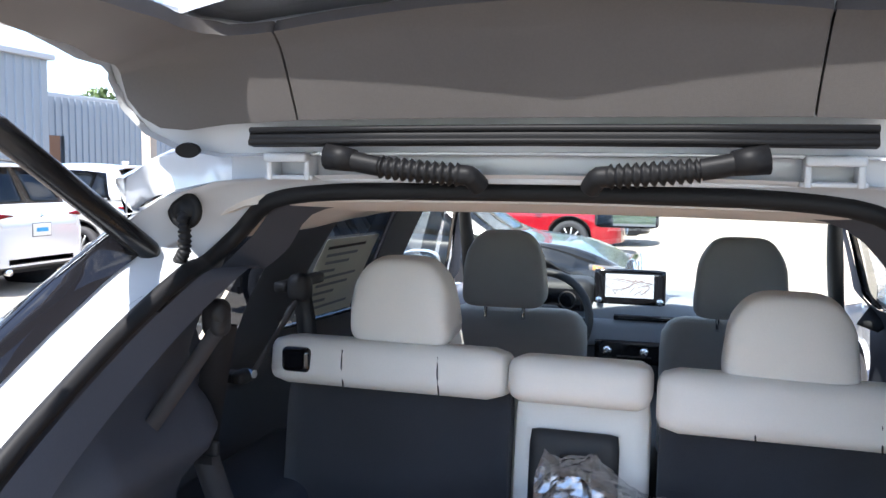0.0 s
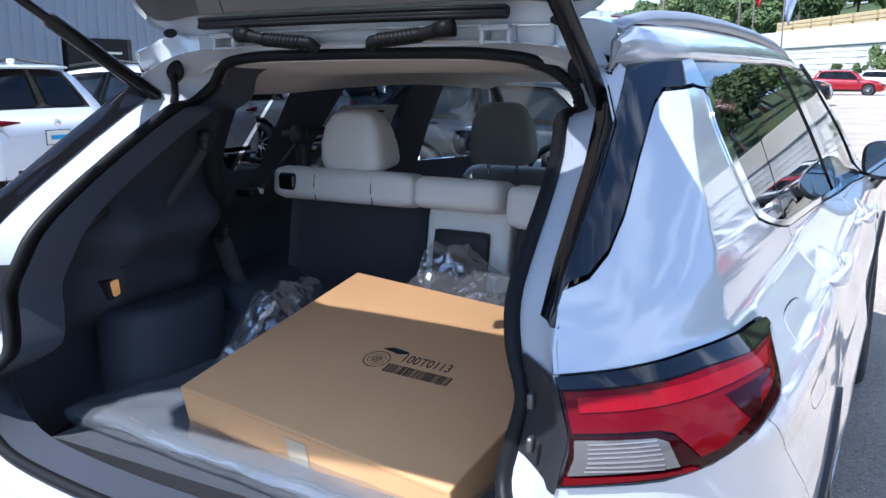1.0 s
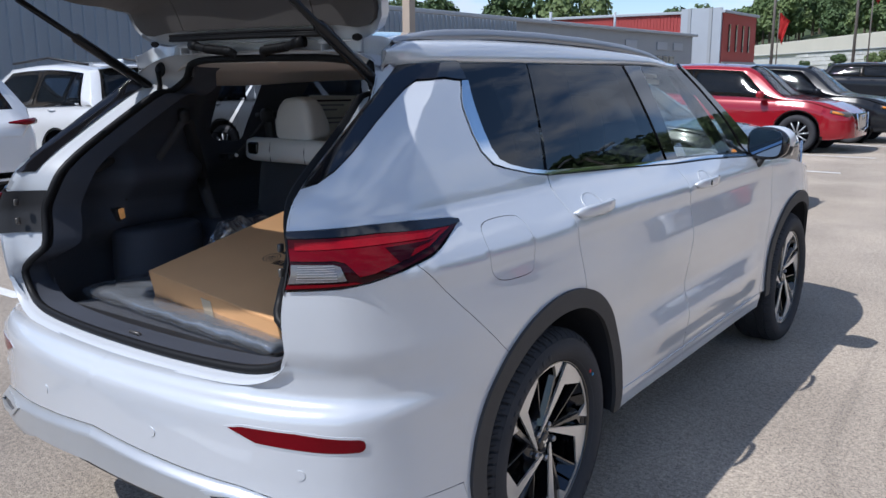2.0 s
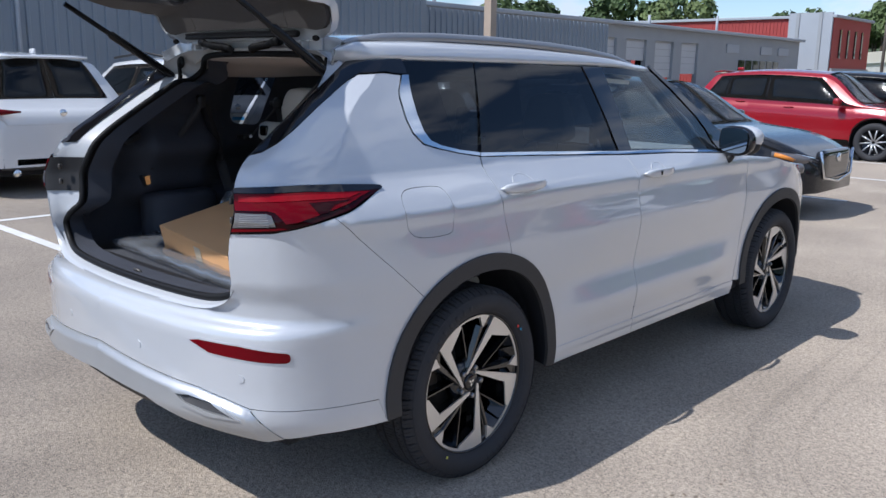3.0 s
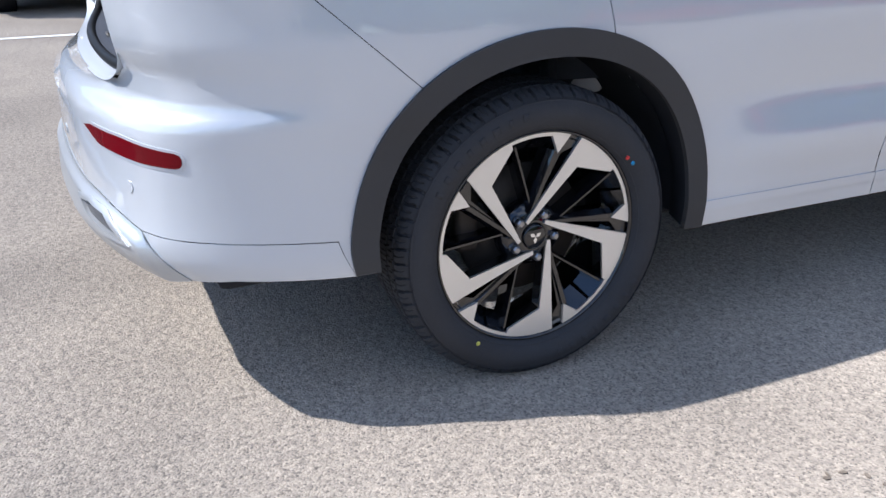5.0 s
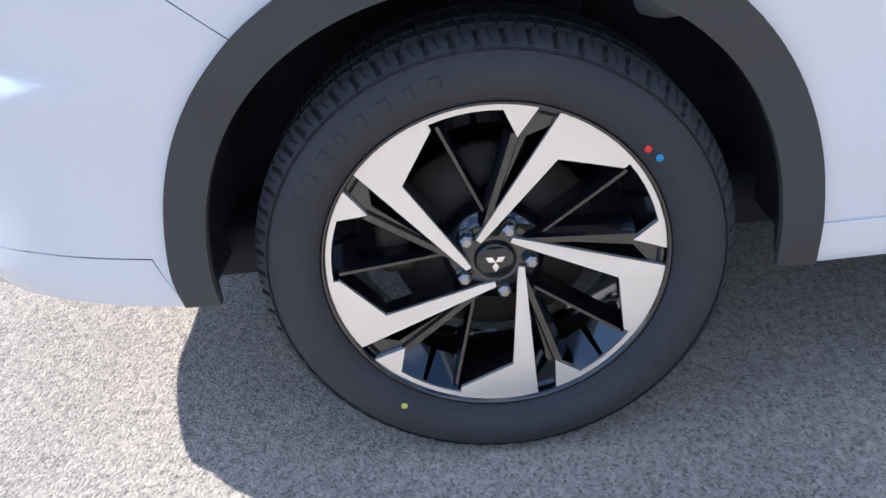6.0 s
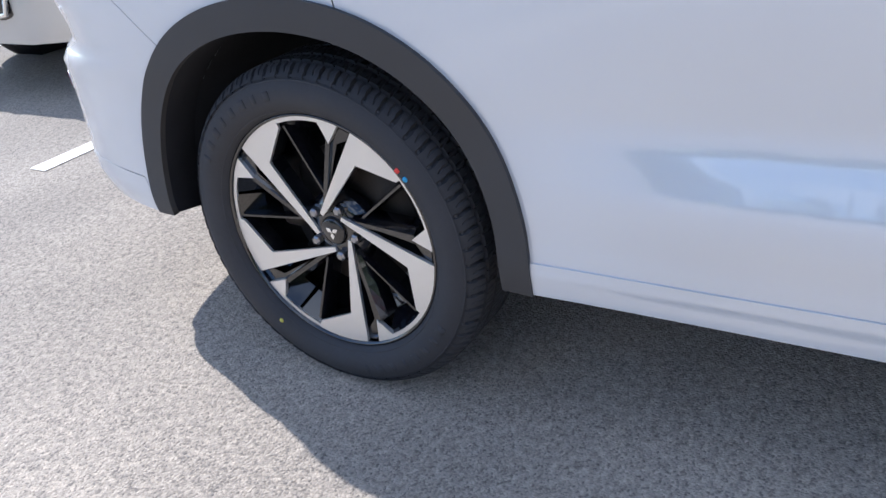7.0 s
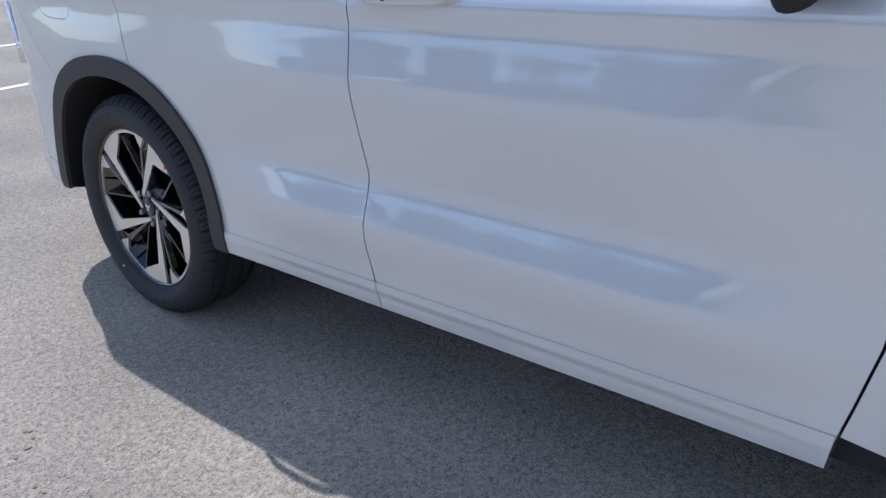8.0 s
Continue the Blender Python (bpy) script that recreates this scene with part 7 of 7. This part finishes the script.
WHITEC = car_paint("white_car_paint", (0.66, 0.67, 0.68))
PEARLC = car_paint("silver_white_car_paint", (0.66, 0.655, 0.64), 0.1)
BLACKC = car_paint("black_car_paint", (0.012, 0.013, 0.016))
REDC = car_paint("red_car_paint", (0.30, 0.005, 0.013), 0.1)
TEALC = car_paint("dark_blue_grey_paint", (0.035, 0.055, 0.07), 0.3)
GREYC = car_paint("silver_car_paint", (0.52, 0.52, 0.51), 0.5)
BLUEC = car_paint("blue_car_paint", (0.03, 0.12, 0.45))


def left_row(k, dx, *a, **kw):
    """A car backed up to the dividing line in bay k, its tail to the white vehicle."""
    y = Y0 + PITCH * (k + 0.5)
    return vehicle(*a, m=pose(-7.25 - dx - 0.92, y, 0, 0, 0, 90), **kw)


left_row(0, 0.0, "parked_suv", "white parked crossover with dark glass and red lamps", WHITEC, group="parked cars", plate=False)
left_row(1, 0.55, "parked_suv", "white parked crossover with a dealer plate", WHITEC, group="parked cars", roof_rails=True)
left_row(2, 0.55, "parked_suv", "silver white parked crossover with a dealer plate", PEARLC, group="parked cars", roof_rails=True)
left_row(3, 0.6, "parked_suv", "silver parked crossover with a high roof", GREYC, group="parked cars", plate=False)
left_row(4, 0.5, "parked_suv", "dark blue grey parked crossover in the next row", TEALC, group="parked cars", plate=False)
left_row(5, 0.5, "parked_suv", "white parked crossover in a far bay", WHITEC, group="parked cars", plate=False)
left_row(-1, 0.2, "parked_suv", "black parked crossover in the next row", BLACKC, group="parked cars", plate=False)


def right_row(y, nose, *a, length=4.58, rear_over=0.92, **kw):
    """A car parked nose to the drive, its front at x = nose."""
    return vehicle(*a, m=pose(nose - (length - rear_over), y, 0, 0, 0, -90), length=length, rear_over=rear_over, **kw)


right_row(7.45, -0.35, "parked_hatchback", "black parked hatchback with a chrome grille surround", BLACKC, kind="suv", height=1.50, belt=0.96, bonnet=0.93, half=0.90, plate=False)
right_row(15.45, -1.10, "parked_suv", "bright red parked crossover with grey arch trims", REDC, length=4.75, wheelbase=2.87, plate=False, group="parked cars")
right_row(18.35, -0.75, "parked_suv", "black parked crossover beside the red one", BLACKC, length=4.75, wheelbase=2.87, plate=False, group="parked cars")
right_row(-3.55, -0.50, "parked_suv", "silver parked crossover with a wide black grille", GREYC, plate=False, group="parked cars")
right_row(40.9, -2.5, "large_suv", "large black parked sport utility vehicle with chrome wheels", BLACKC, length=5.15, wheelbase=2.95, half=1.0, height=1.92, belt=1.22, bonnet=1.20, plate=False)
right_row(62, -1.0, "parked_suv", "red parked crossover in a far bay", REDC, plate=False, group="parked cars", step=0.25)
right_row(52.0, -8.0, "parked_suv", "blue parked crossover in a far bay", BLUEC, plate=False, group="parked cars", step=0.25)
right_row(56.0, -9.0, "parked_suv", "red parked crossover far down the car park", REDC, plate=False, group="parked cars", step=0.25)
right_row(84.0, 0.5, "parked_suv", "white parked crossover far down the drive", WHITEC, plate=False, group="parked cars", step=0.25)
vehicle("parked_suv", "white parked crossover near the verge", WHITEC, m=pose(-24, -0.5, 0, 0, 0, 90), plate=False, group="parked cars", step=0.2)

for y, x, c, word in ((8.6, 6.4, REDC, "red"), (14.1, 6.2, WHITEC, "white"), (16.9, 6.3, BLACKC, "black"), (19.6, 6.1, REDC, "red"), (22.4, 6.3, WHITEC, "white"), (27.8, 6.2, WHITEC, "white"), (30.6, 6.1, GREYC, "silver"), (36.0, 6.2, BLACKC, "black"), (38.8, 6.3, WHITEC, "white"), (44.3, 6.2, REDC, "red"), (52.5, 6.2, WHITEC, "white")):
    vehicle("parked_suv", "%s parked crossover across the drive" % word, c, m=pose(x + 3.66, y, 0, 0, 0, 90), plate=False, group="cars across the drive", step=0.2)

# ---- buildings ----
CORR = mat("blue_grey_metal_cladding", (0.27, 0.31, 0.36), 0.45, 0.25, 0.08, 0.6, 30)
GREYB = mat("grey_render", (0.33, 0.35, 0.37), 0.8, 0.0, 0.08, 0.6, 20, bump=0.1, bscale=60)
REDB = mat("red_metal_cladding", (0.36, 0.06, 0.055), 0.6, 0.1, 0.08, 0.4, 20)
PALEB = mat("pale_grey_panel", (0.38, 0.41, 0.45), 0.6, 0.0, 0.06, 0.5, 20)
# near-black colour that stands for the shade inside open doors
INTERIOR_SHADE = mat("painted_interior_shade", (0.015, 0.014, 0.014), 0.9)
DOORW = mat("white_roller_door", (0.52, 0.54, 0.56), 0.6, 0.0, 0.06, 1, 20)
TAN = mat("tan_steel_post", (0.45, 0.36, 0.28), 0.6, 0.0, 0.08, 3, 40)
WOOD = mat("sawn_lumber", (0.52, 0.40, 0.22), 0.8, 0.0, 0.15, 0.5, 3)


def ribbed_bm(y0, y1, z0, z1, pitch=0.30, depth=0.045, holes=()):
    """A wall of ribbed sheet in the y, z plane, facing +x, with openings."""
    bm = bmesh.new()
    y = y0
    while y < y1 - 1e-6:
        e = min(y + pitch, y1)
        zs = [(z0, z1)]
        for ya, yb, za, zb in holes:
            if y + 1e-6 < yb and e - 1e-6 > ya:
                zs = [(zb, z1)] + ([(z0, za)] if za > z0 + 0.02 else [])
        prof = [(0, 0), (pitch * 0.62, 0), (pitch * 0.70, depth), (pitch * 0.92, depth), (pitch, 0)]
        for za, zb in zs:
            row = [(bm.verts.new((d, y + q, za)), bm.verts.new((d, y + q, zb))) for q, d in prof if y + q <= y1 + 1e-6]
            for a, b in zip(row, row[1:]):
                bm.faces.new((a[0], b[0], b[1], a[1]))
        y = e
    bmesh.ops.recalc_face_normals(bm, faces=bm.faces)
    return bm


wh = thing("warehouse", "blue grey ribbed metal warehouse with a dark doorway", "building", pose(-17, 0, 0), kind="structure")
part("wall", ribbed_bm(-26, 18, 0, 4.55, holes=((12.0, 13.65, 0, 2.4),)), CORR, wh, smooth=False)
part("core", box_bm((11.8, 37.9, 4.5), (-6.1, -7.05, 2.25), 0.0), CORR, wh, smooth=False)
# black slab in the opening in place of a shaded room
part("doorway", box_bm((0.30, 1.8, 2.40), (-0.10, 12.83, 1.2), 0.0), INTERIOR_SHADE, wh, smooth=False)
part("door_light", box_bm((0.05, 0.8, 0.06), (0.07, 13.1, 2.05), 0.0), PAPER, wh, smooth=False)
part("eaves", box_bm((12.3, 44.3, 0.16), (-6.0, -4.0, 4.62), 0.03), PALEB, wh, smooth=False)
for y in (-6.5, 5.2):
    part("downpipe", tube_bm([(0.10, y, 0.1), (0.10, y, 4.5)], 0.05, 8), PALEB, wh)
an = thing("annexe", "grey annexe with dark windows beyond the warehouse", "building", pose(-19, 24, 0), kind="structure")
part("wall", ribbed_bm(-5.8, 8, 0, 3.8, holes=((-4.9, -3.3, 1.5, 2.6),)), CORR, an, smooth=False)
part("core", box_bm((10, 13.6, 3.75), (-5.2, 1.1, 1.87), 0), CORR, an, smooth=False)
for k in range(3):
    part("window", box_bm((0.06, 0.5, 1.0), (0.03, -4.7 + 0.55 * k, 2.1), 0.01), mat("brown_shutter", (0.14, 0.07, 0.04), 0.6) if k == 0 else bpy.data.materials["brown_shutter"], an, smooth=False)
post = thing("steel_post", "tan painted steel post", "post", pose(-10.9, 14.0, 0))
part("shaft", box_bm((0.22, 0.22, 5.2), (0, 0, 2.6), 0.01), TAN, post, smooth=False)
part("base", box_bm((0.4, 0.4, 0.12), (0, 0, 0.06), 0.02), GREYB, post, smooth=False)

gar = thing("garage_building", "grey workshop building with a row of roller doors", "building", pose(-30, 0, 0), kind="structure")
bays = [(43.6 + 4.1 * k, 46.4 + 4.1 * k) for k in range(5)]
walls = [(24, bays[0][0])] + [(bays[i][1], bays[i + 1][0]) for i in range(4)] + [(bays[4][1], 84)]
for a, b in walls:
    part("wall", box_bm((0.4, b - a, 5.0), (-0.2, (a + b) / 2, 2.5), 0.0), GREYB, gar, smooth=False)
for i, (a, b) in enumerate(bays):
    part("lintel", box_bm((0.4, b - a, 0.9), (-0.2, (a + b) / 2, 4.55), 0.0), GREYB, gar, smooth=False)
    opened = (0.55, 0.35, 2.6, 1.4, 1.7)[i]
    # black slab behind the door paints the depth of the bay as shade
    part("bay", box_bm((0.2, b - a, 4.1), (-4.0, (a + b) / 2, 2.05), 0.0), INTERIOR_SHADE, gar, smooth=False)
    dr = part("roller_door", box_bm((0.08, b - a, 4.1 - opened - 0.02), (-0.25, (a + b) / 2, opened + (4.1 - opened) / 2), 0.0), DOORW, gar, "pale roller door, partly raised", smooth=False)
    for k in range(int((4.1 - opened) / 0.5)):
        part("door_slat", box_bm((0.02, b - a, 0.03), (-0.20, (a + b) / 2, 4.0 - 0.5 * k), 0.0), GREYB, dr, smooth=False)
part("roof", box_bm((20, 61, 0.25), (-9.6, 54, 5.12), 0.05), PALEB, gar, smooth=False)
part("back", box_bm((0.3, 60, 5.0), (-19, 54, 2.5), 0), GREYB, gar, smooth=False)
for y in (69, 76, 80):
    part("sign", box_bm((0.10, 2.4, 0.7), (0.06, y, 3.9), 0.02), PALEB, gar, smooth=False)
for k in range(6):
    part("window", box_bm((0.08, 1.2, 1.6), (0.03, 71 + 1.5 * k, 2.2), 0.02), GLASS_FAR, gar, smooth=False)
for y, h in ((35, 1.6), (60, 1.2), (72, 1.8)):
    part("roof_vent", tube_bm([(-3, y, 5.1), (-3, y, 5.1 + h)], 0.12, 8), PALEB, gar)

red = thing("red_building", "red clad building with a pale corner panel", "building", pose(-30, 93, 0), kind="structure")
part("wall", box_bm((34, 12, 7.9), (-17, 6, 3.95), 0.0), REDB, red, smooth=False)
part("corner_panel", box_bm((4.6, 0.3, 8.4), (-2.4, -0.16, 4.2), 0.0), PALEB, red, smooth=False)
for x in (-3.7, -1.3):
    part("panel_band", box_bm((0.35, 0.1, 8.4), (x, -0.36, 4.2), 0.0), GREYB, red, smooth=False)
part("roof", box_bm((34.6, 12.6, 0.3), (-17, 6, 8.0), 0.05), PALEB, red, smooth=False)
part("plinth", box_bm((0.2, 12, 2.6), (0.1, 6, 1.3), 0.0), GREYB, red, smooth=False)
for y in (2.2, 4.6, 7.0, 9.2):
    part("window", box_bm((0.15, 0.45, 3.0), (0.05, y, 5.2), 0.02), GLASS_FAR, red, smooth=False)
part("window", box_bm((1.5, 0.12, 1.7), (-11.5, -0.04, 5.0), 0.02), PALEB, red, smooth=False)
part("window", box_bm((1.2, 0.12, 1.3), (-11.5, -0.09, 5.0), 0.02), GLASS_FAR, red, smooth=False)
rib = bmesh.new()
for k in range(70):
    b2 = box_bm((0.12, 0.06, 7.6), (-5.3 - 0.4 * k, -0.03, 3.9))
    me2 = bpy.data.meshes.new("tmp")
    b2.to_mesh(me2)
    b2.free()
    rib.from_mesh(me2)
    bpy.data.meshes.remove(me2)
tagged(part("cladding_rib", rib, REDB, red, smooth=False), kind="stuff")

# ---- retaining wall, verge and woods ----
STONE = mat("white_block_wall", (0.62, 0.61, 0.58), 0.85, 0.0, 0.12, 0.3, 6, bump=0.2, bscale=8, island=0.10)
BEIGE = mat("pale_concrete_parapet", (0.62, 0.58, 0.49), 0.85, 0.0, 0.08, 0.1, 3)
WA, WB = Vector((24, 92, 0)), Vector((-125, 330, 0))
wd = (WB - WA).normalized()
wlen = (WB - WA).length
RW = Matrix(((wd.x, -wd.y, 0, WA.x), (wd.y, wd.x, 0, WA.y), (0, 0, 1, 0), (0, 0, 0, 1)))
rw = thing("retaining_wall", "white block retaining wall with a pale concrete parapet", "wall", RW, kind="structure")
part("core", box_bm((wlen, 3.0, 6.3), (wlen / 2, -1.8, 3.15), 0), STONE, rw, smooth=False)
part("parapet", box_bm((wlen, 1.0, 3.0), (wlen / 2, -0.45, 7.2), 0.1), BEIGE, rw, smooth=False)
part("coping", box_bm((wlen, 1.4, 0.18), (wlen / 2, -0.45, 5.75), 0.03), GREYB, rw, smooth=False)
bme = box_bm((2.96, 0.5, 0.86), (0, 0, 0), 0.06, 1)
bme_me = bpy.data.meshes.new("block")
bme.to_mesh(bme_me)
bme.free()
bme_me.materials.append(STONE)
rnd = random.Random(3)
for r in range(6):
    for c in range(48):
        ob = new("block", bme_me)
        ob.parent = rw
        ob.matrix_basis = pose(1.5 + 3.0 * c + (1.5 if r % 2 else 0), -0.25 + rnd.uniform(-0.07, 0.07), 0.5 + 0.92 * r)

LEAVES = [mat("leaves_%s" % n, c, 0.6, 0.0, 0.35, 0.25, 3, spec=0.3) for n, c in (("dark", (0.075, 0.115, 0.045)), ("mid", (0.105, 0.15, 0.058)), ("light", (0.14, 0.185, 0.070)))]
BARK = mat("bark", (0.10, 0.08, 0.06), 0.9, 0.0, 0.2, 3, 20, bump=0.4, bscale=15)


def crown_mesh(seed, n, radius, leaf):
    """A crown of many small leaf clumps in uneven groups."""
    r = random.Random(seed)
    lobes = [(Vector((r.gauss(0, 0.42), r.gauss(0, 0.42), r.uniform(-0.45, 0.75))), r.uniform(0.28, 0.50)) for _ in range(12)]
    vs, fs = [], []
    for _ in range(n):
        c, s = lobes[r.randrange(len(lobes))]
        d = Vector((r.gauss(0, 1), r.gauss(0, 1), r.gauss(0, 1))).normalized()
        p = (c + d * s * r.uniform(0.65, 1.08)) * radius
        p.z *= 0.95
        q = (d + Vector((r.gauss(0, 0.5), r.gauss(0, 0.5), r.gauss(0, 0.5) + 0.3))).normalized()
        a = q.orthogonal().normalized()
        b = q.cross(a)
        s2 = leaf * r.uniform(0.6, 1.4)
        k = len(vs)
        vs += [tuple(p + a * s2), tuple(p + b * s2 * 0.8 + q * s2 * 0.2), tuple(p - a * s2), tuple(p - b * s2 * 0.8 + q * s2 * 0.2)]
        fs.append((k, k + 1, k + 2, k + 3))
    me = bpy.data.meshes.new("crown")
    me.from_pydata(vs, [], fs)
    return me


def tree_meshes(seed, radius, n, leaf, material):
    me = crown_mesh(seed, n, radius, leaf)
    me.materials.append(material)
    r = random.Random(seed + 50)
    tr = tube_bm([(0, 0, 0), (0.1, 0, radius * 0.7), (0, 0.1, radius * 1.3), (0.1, 0, radius * 1.9)], [radius * 0.075, radius * 0.055, radius * 0.04, radius * 0.015], 8)
    limbs = [tr]
    for k in range(5):
        a = r.uniform(0, 6.28)
        z = radius * r.uniform(0.8, 1.3)
        limbs.append(tube_bm([(0, 0, z), (math.cos(a) * radius * 0.3, math.sin(a) * radius * 0.3, z + radius * 0.3), (math.cos(a) * radius * 0.55, math.sin(a) * radius * 0.55, z + radius * 0.5)], [radius * 0.03, radius * 0.02, radius * 0.008], 6))
    b = merge(*limbs)
    tm = bpy.data.meshes.new("trunk")
    b.to_mesh(tm)
    b.free()
    tm.materials.append(BARK)
    return me, tm


KINDS = [tree_meshes(11 + k, 5.0, 2600, 0.42, LEAVES[k % 3]) for k in range(5)]


def tree(x, y, z, scale, k, group="trees on the hillside", label="leafy green tree on the hillside", lift=8.2):
    e = thing("tree", label, "tree", pose(x, y, z, 0, 0, (x * 37 + y * 11) % 360) @ Matrix.Scale(scale, 4), group)
    for nm, me, zz in (("crown", KINDS[k][0], lift), ("trunk", KINDS[k][1], 0)):
        o = new(nm, me)
        o.parent = e
        o.location = (0, 0, zz)
    return e


HILL = mat("wooded_slope", (0.06, 0.085, 0.03), 0.95, 0.0, 0.4, 0.05, 1, bump=0.5, bscale=2)
rnd = random.Random(21)


def hill_z(a, d):
    """Height of the slope behind the wall: a along it, d behind it."""
    return 7.5 + 0.30 * max(0.0, d - 14) * (1.0 - 0.35 * smooth01(a, 60, 240)) + 2.0 * math.sin(a * 0.03 + d * 0.02)


bm = bmesh.new()
rows = []
for i in range(41):
    row = []
    for j in range(15):
        a, d = -160 + 14 * i, 3 + 10 * j
        p = RW @ Vector((a, -d, hill_z(a, d) if d > 5 else 6))
        row.append(bm.verts.new(p))
    rows.append(row)
for a, b in zip(rows, rows[1:]):
    for j in range(14):
        bm.faces.new((a[j], a[j + 1], b[j + 1], b[j]))
bmesh.ops.recalc_face_normals(bm, faces=bm.faces)
tagged(part("hillside", bm, HILL), "wooded green slope behind the wall", "hill", kind="structure")
for i in range(230):
    a, d = rnd.uniform(-70, 380), 16 + 95 * rnd.random() ** 1.3
    p = RW @ Vector((a, -d, hill_z(a, d) - 1.0))
    tree(p.x, p.y, p.z, rnd.uniform(0.8, 1.45), rnd.randrange(5))
for x, y, s in ((-62, 118, 1.0), (-75, 124, 1.2), (-90, 120, 1.1), (-50, 132, 0.9), (-104, 128, 1.25), (-122, 116, 1.1), (-70, 60, 0.9), (-80, 20, 1.0), (-62, -4, 1.0), (-58, -12, 1.1), (-64, -20, 0.9), (-50, -26, 1.0), (-70, -30, 1.1)):
    tree(x, y, 0, s, int(abs(x)) % 5, "trees behind the buildings", "leafy green tree behind the buildings")
for k in range(26):
    tree(38 + 9 * rnd.random() + 0.10 * abs(k - 8), -46 + 6.2 * k + 2.5 * rnd.random(), 0, rnd.uniform(0.65, 0.95), rnd.randrange(5), "trees across the drive", "leafy green tree across the drive", 4.2)
for a in (22, 47, 54, 60, 78, 92, 110, 130):
    p = RW @ Vector((a, 3.0, 0))
    tree(p.x, p.y, 0, 0.22 + 0.08 * (a % 3), int(a) % 5, "shrubs along the wall", "small green shrub at the foot of the wall")

POLE = mat("weathered_pole", (0.16, 0.14, 0.12), 0.7, 0.2, 0.1, 3, 30)
FLAGR = mat("red_flag_cloth", (0.62, 0.05, 0.05), 0.8)
FLAGB = mat("blue_white_flag_cloth", (0.42, 0.48, 0.62), 0.8)


def light_pole(x, y, h, label="tall lamp post with a twin lamp head"):
    e = thing("lamp_post", label, "lamp post", pose(x, y, 0), "lamp posts")
    part("shaft", tube_bm([(0, 0, 0), (0, 0, h)], [0.13, 0.09], 10), POLE, e)
    part("base", tube_bm([(0, 0, 0), (0, 0, 0.6)], [0.30, 0.30], 16), GREYB, e)
    part("arm", tube_bm([(-1.1, 0, h - 0.05), (1.1, 0, h - 0.05)], 0.04, 8), POLE, e)
    for s in (-1, 1):
        part("lamp_head", cushion_bm((0.7, 0.35, 0.16), (s * 1.2, 0, h), 0.05, wrinkle=0, cuts=4), GREYB, e)
    return e


def flag_pole(x, y, h, cloth, label):
    e = thing("flag_pole", label, "flag pole", pose(x, y, 0), "flag poles")
    part("pole", tube_bm([(0, 0, 0), (0, 0, h)], [0.07, 0.04], 8), POLE, e)
    bm, rows = bmesh.new(), []
    for i in range(9):
        rows.append([bm.verts.new((0.04 + 0.9 * i / 8 * (1 - 0.12 * j), 0.16 * math.sin(i * 1.1 + j * 0.7), h - 0.2 - 0.42 * j - 0.10 * i)) for j in range(6)])
    for a, b in zip(rows, rows[1:]):
        for j in range(5):
            bm.faces.new((a[j], a[j + 1], b[j + 1], b[j]))
    bmesh.ops.solidify(bm, geom=bm.faces[:], thickness=0.01)
    part("flag", bm, cloth, e, "hanging cloth flag")
    return e


light_pole(-18.0, 69.5, 12)
light_pole(-12.8, 74, 14)
light_pole(14.0, 30.0, 9)
light_pole(20.0, 16.0, 9)
flag_pole(-11.0, 70, 9.5, FLAGR, "grey pole with a hanging red flag")
flag_pole(-8.5, 68, 8.0, FLAGB, "grey pole with a hanging blue and white flag")
flag_pole(-20.5, 80, 7.0, FLAGR, "far pole with a hanging red flag")
for k in range(7):
    p = RW @ Vector((58 + 7.5 * k, -9, 8.6))
    st = thing("lumber_stack", "stack of pale sawn lumber above the wall", "lumber stack", Matrix.Translation(p) @ pose(0, 0, 0, 0, 0, math.degrees(math.atan2(wd.y, wd.x))), "lumber stacks")
    for j in range(4):
        part("lumber_pack", box_bm((6.6, 2.2, 0.62), (0.15 * (j % 2), 0, 0.35 + 0.70 * j), 0.04), WOOD, st, smooth=False)
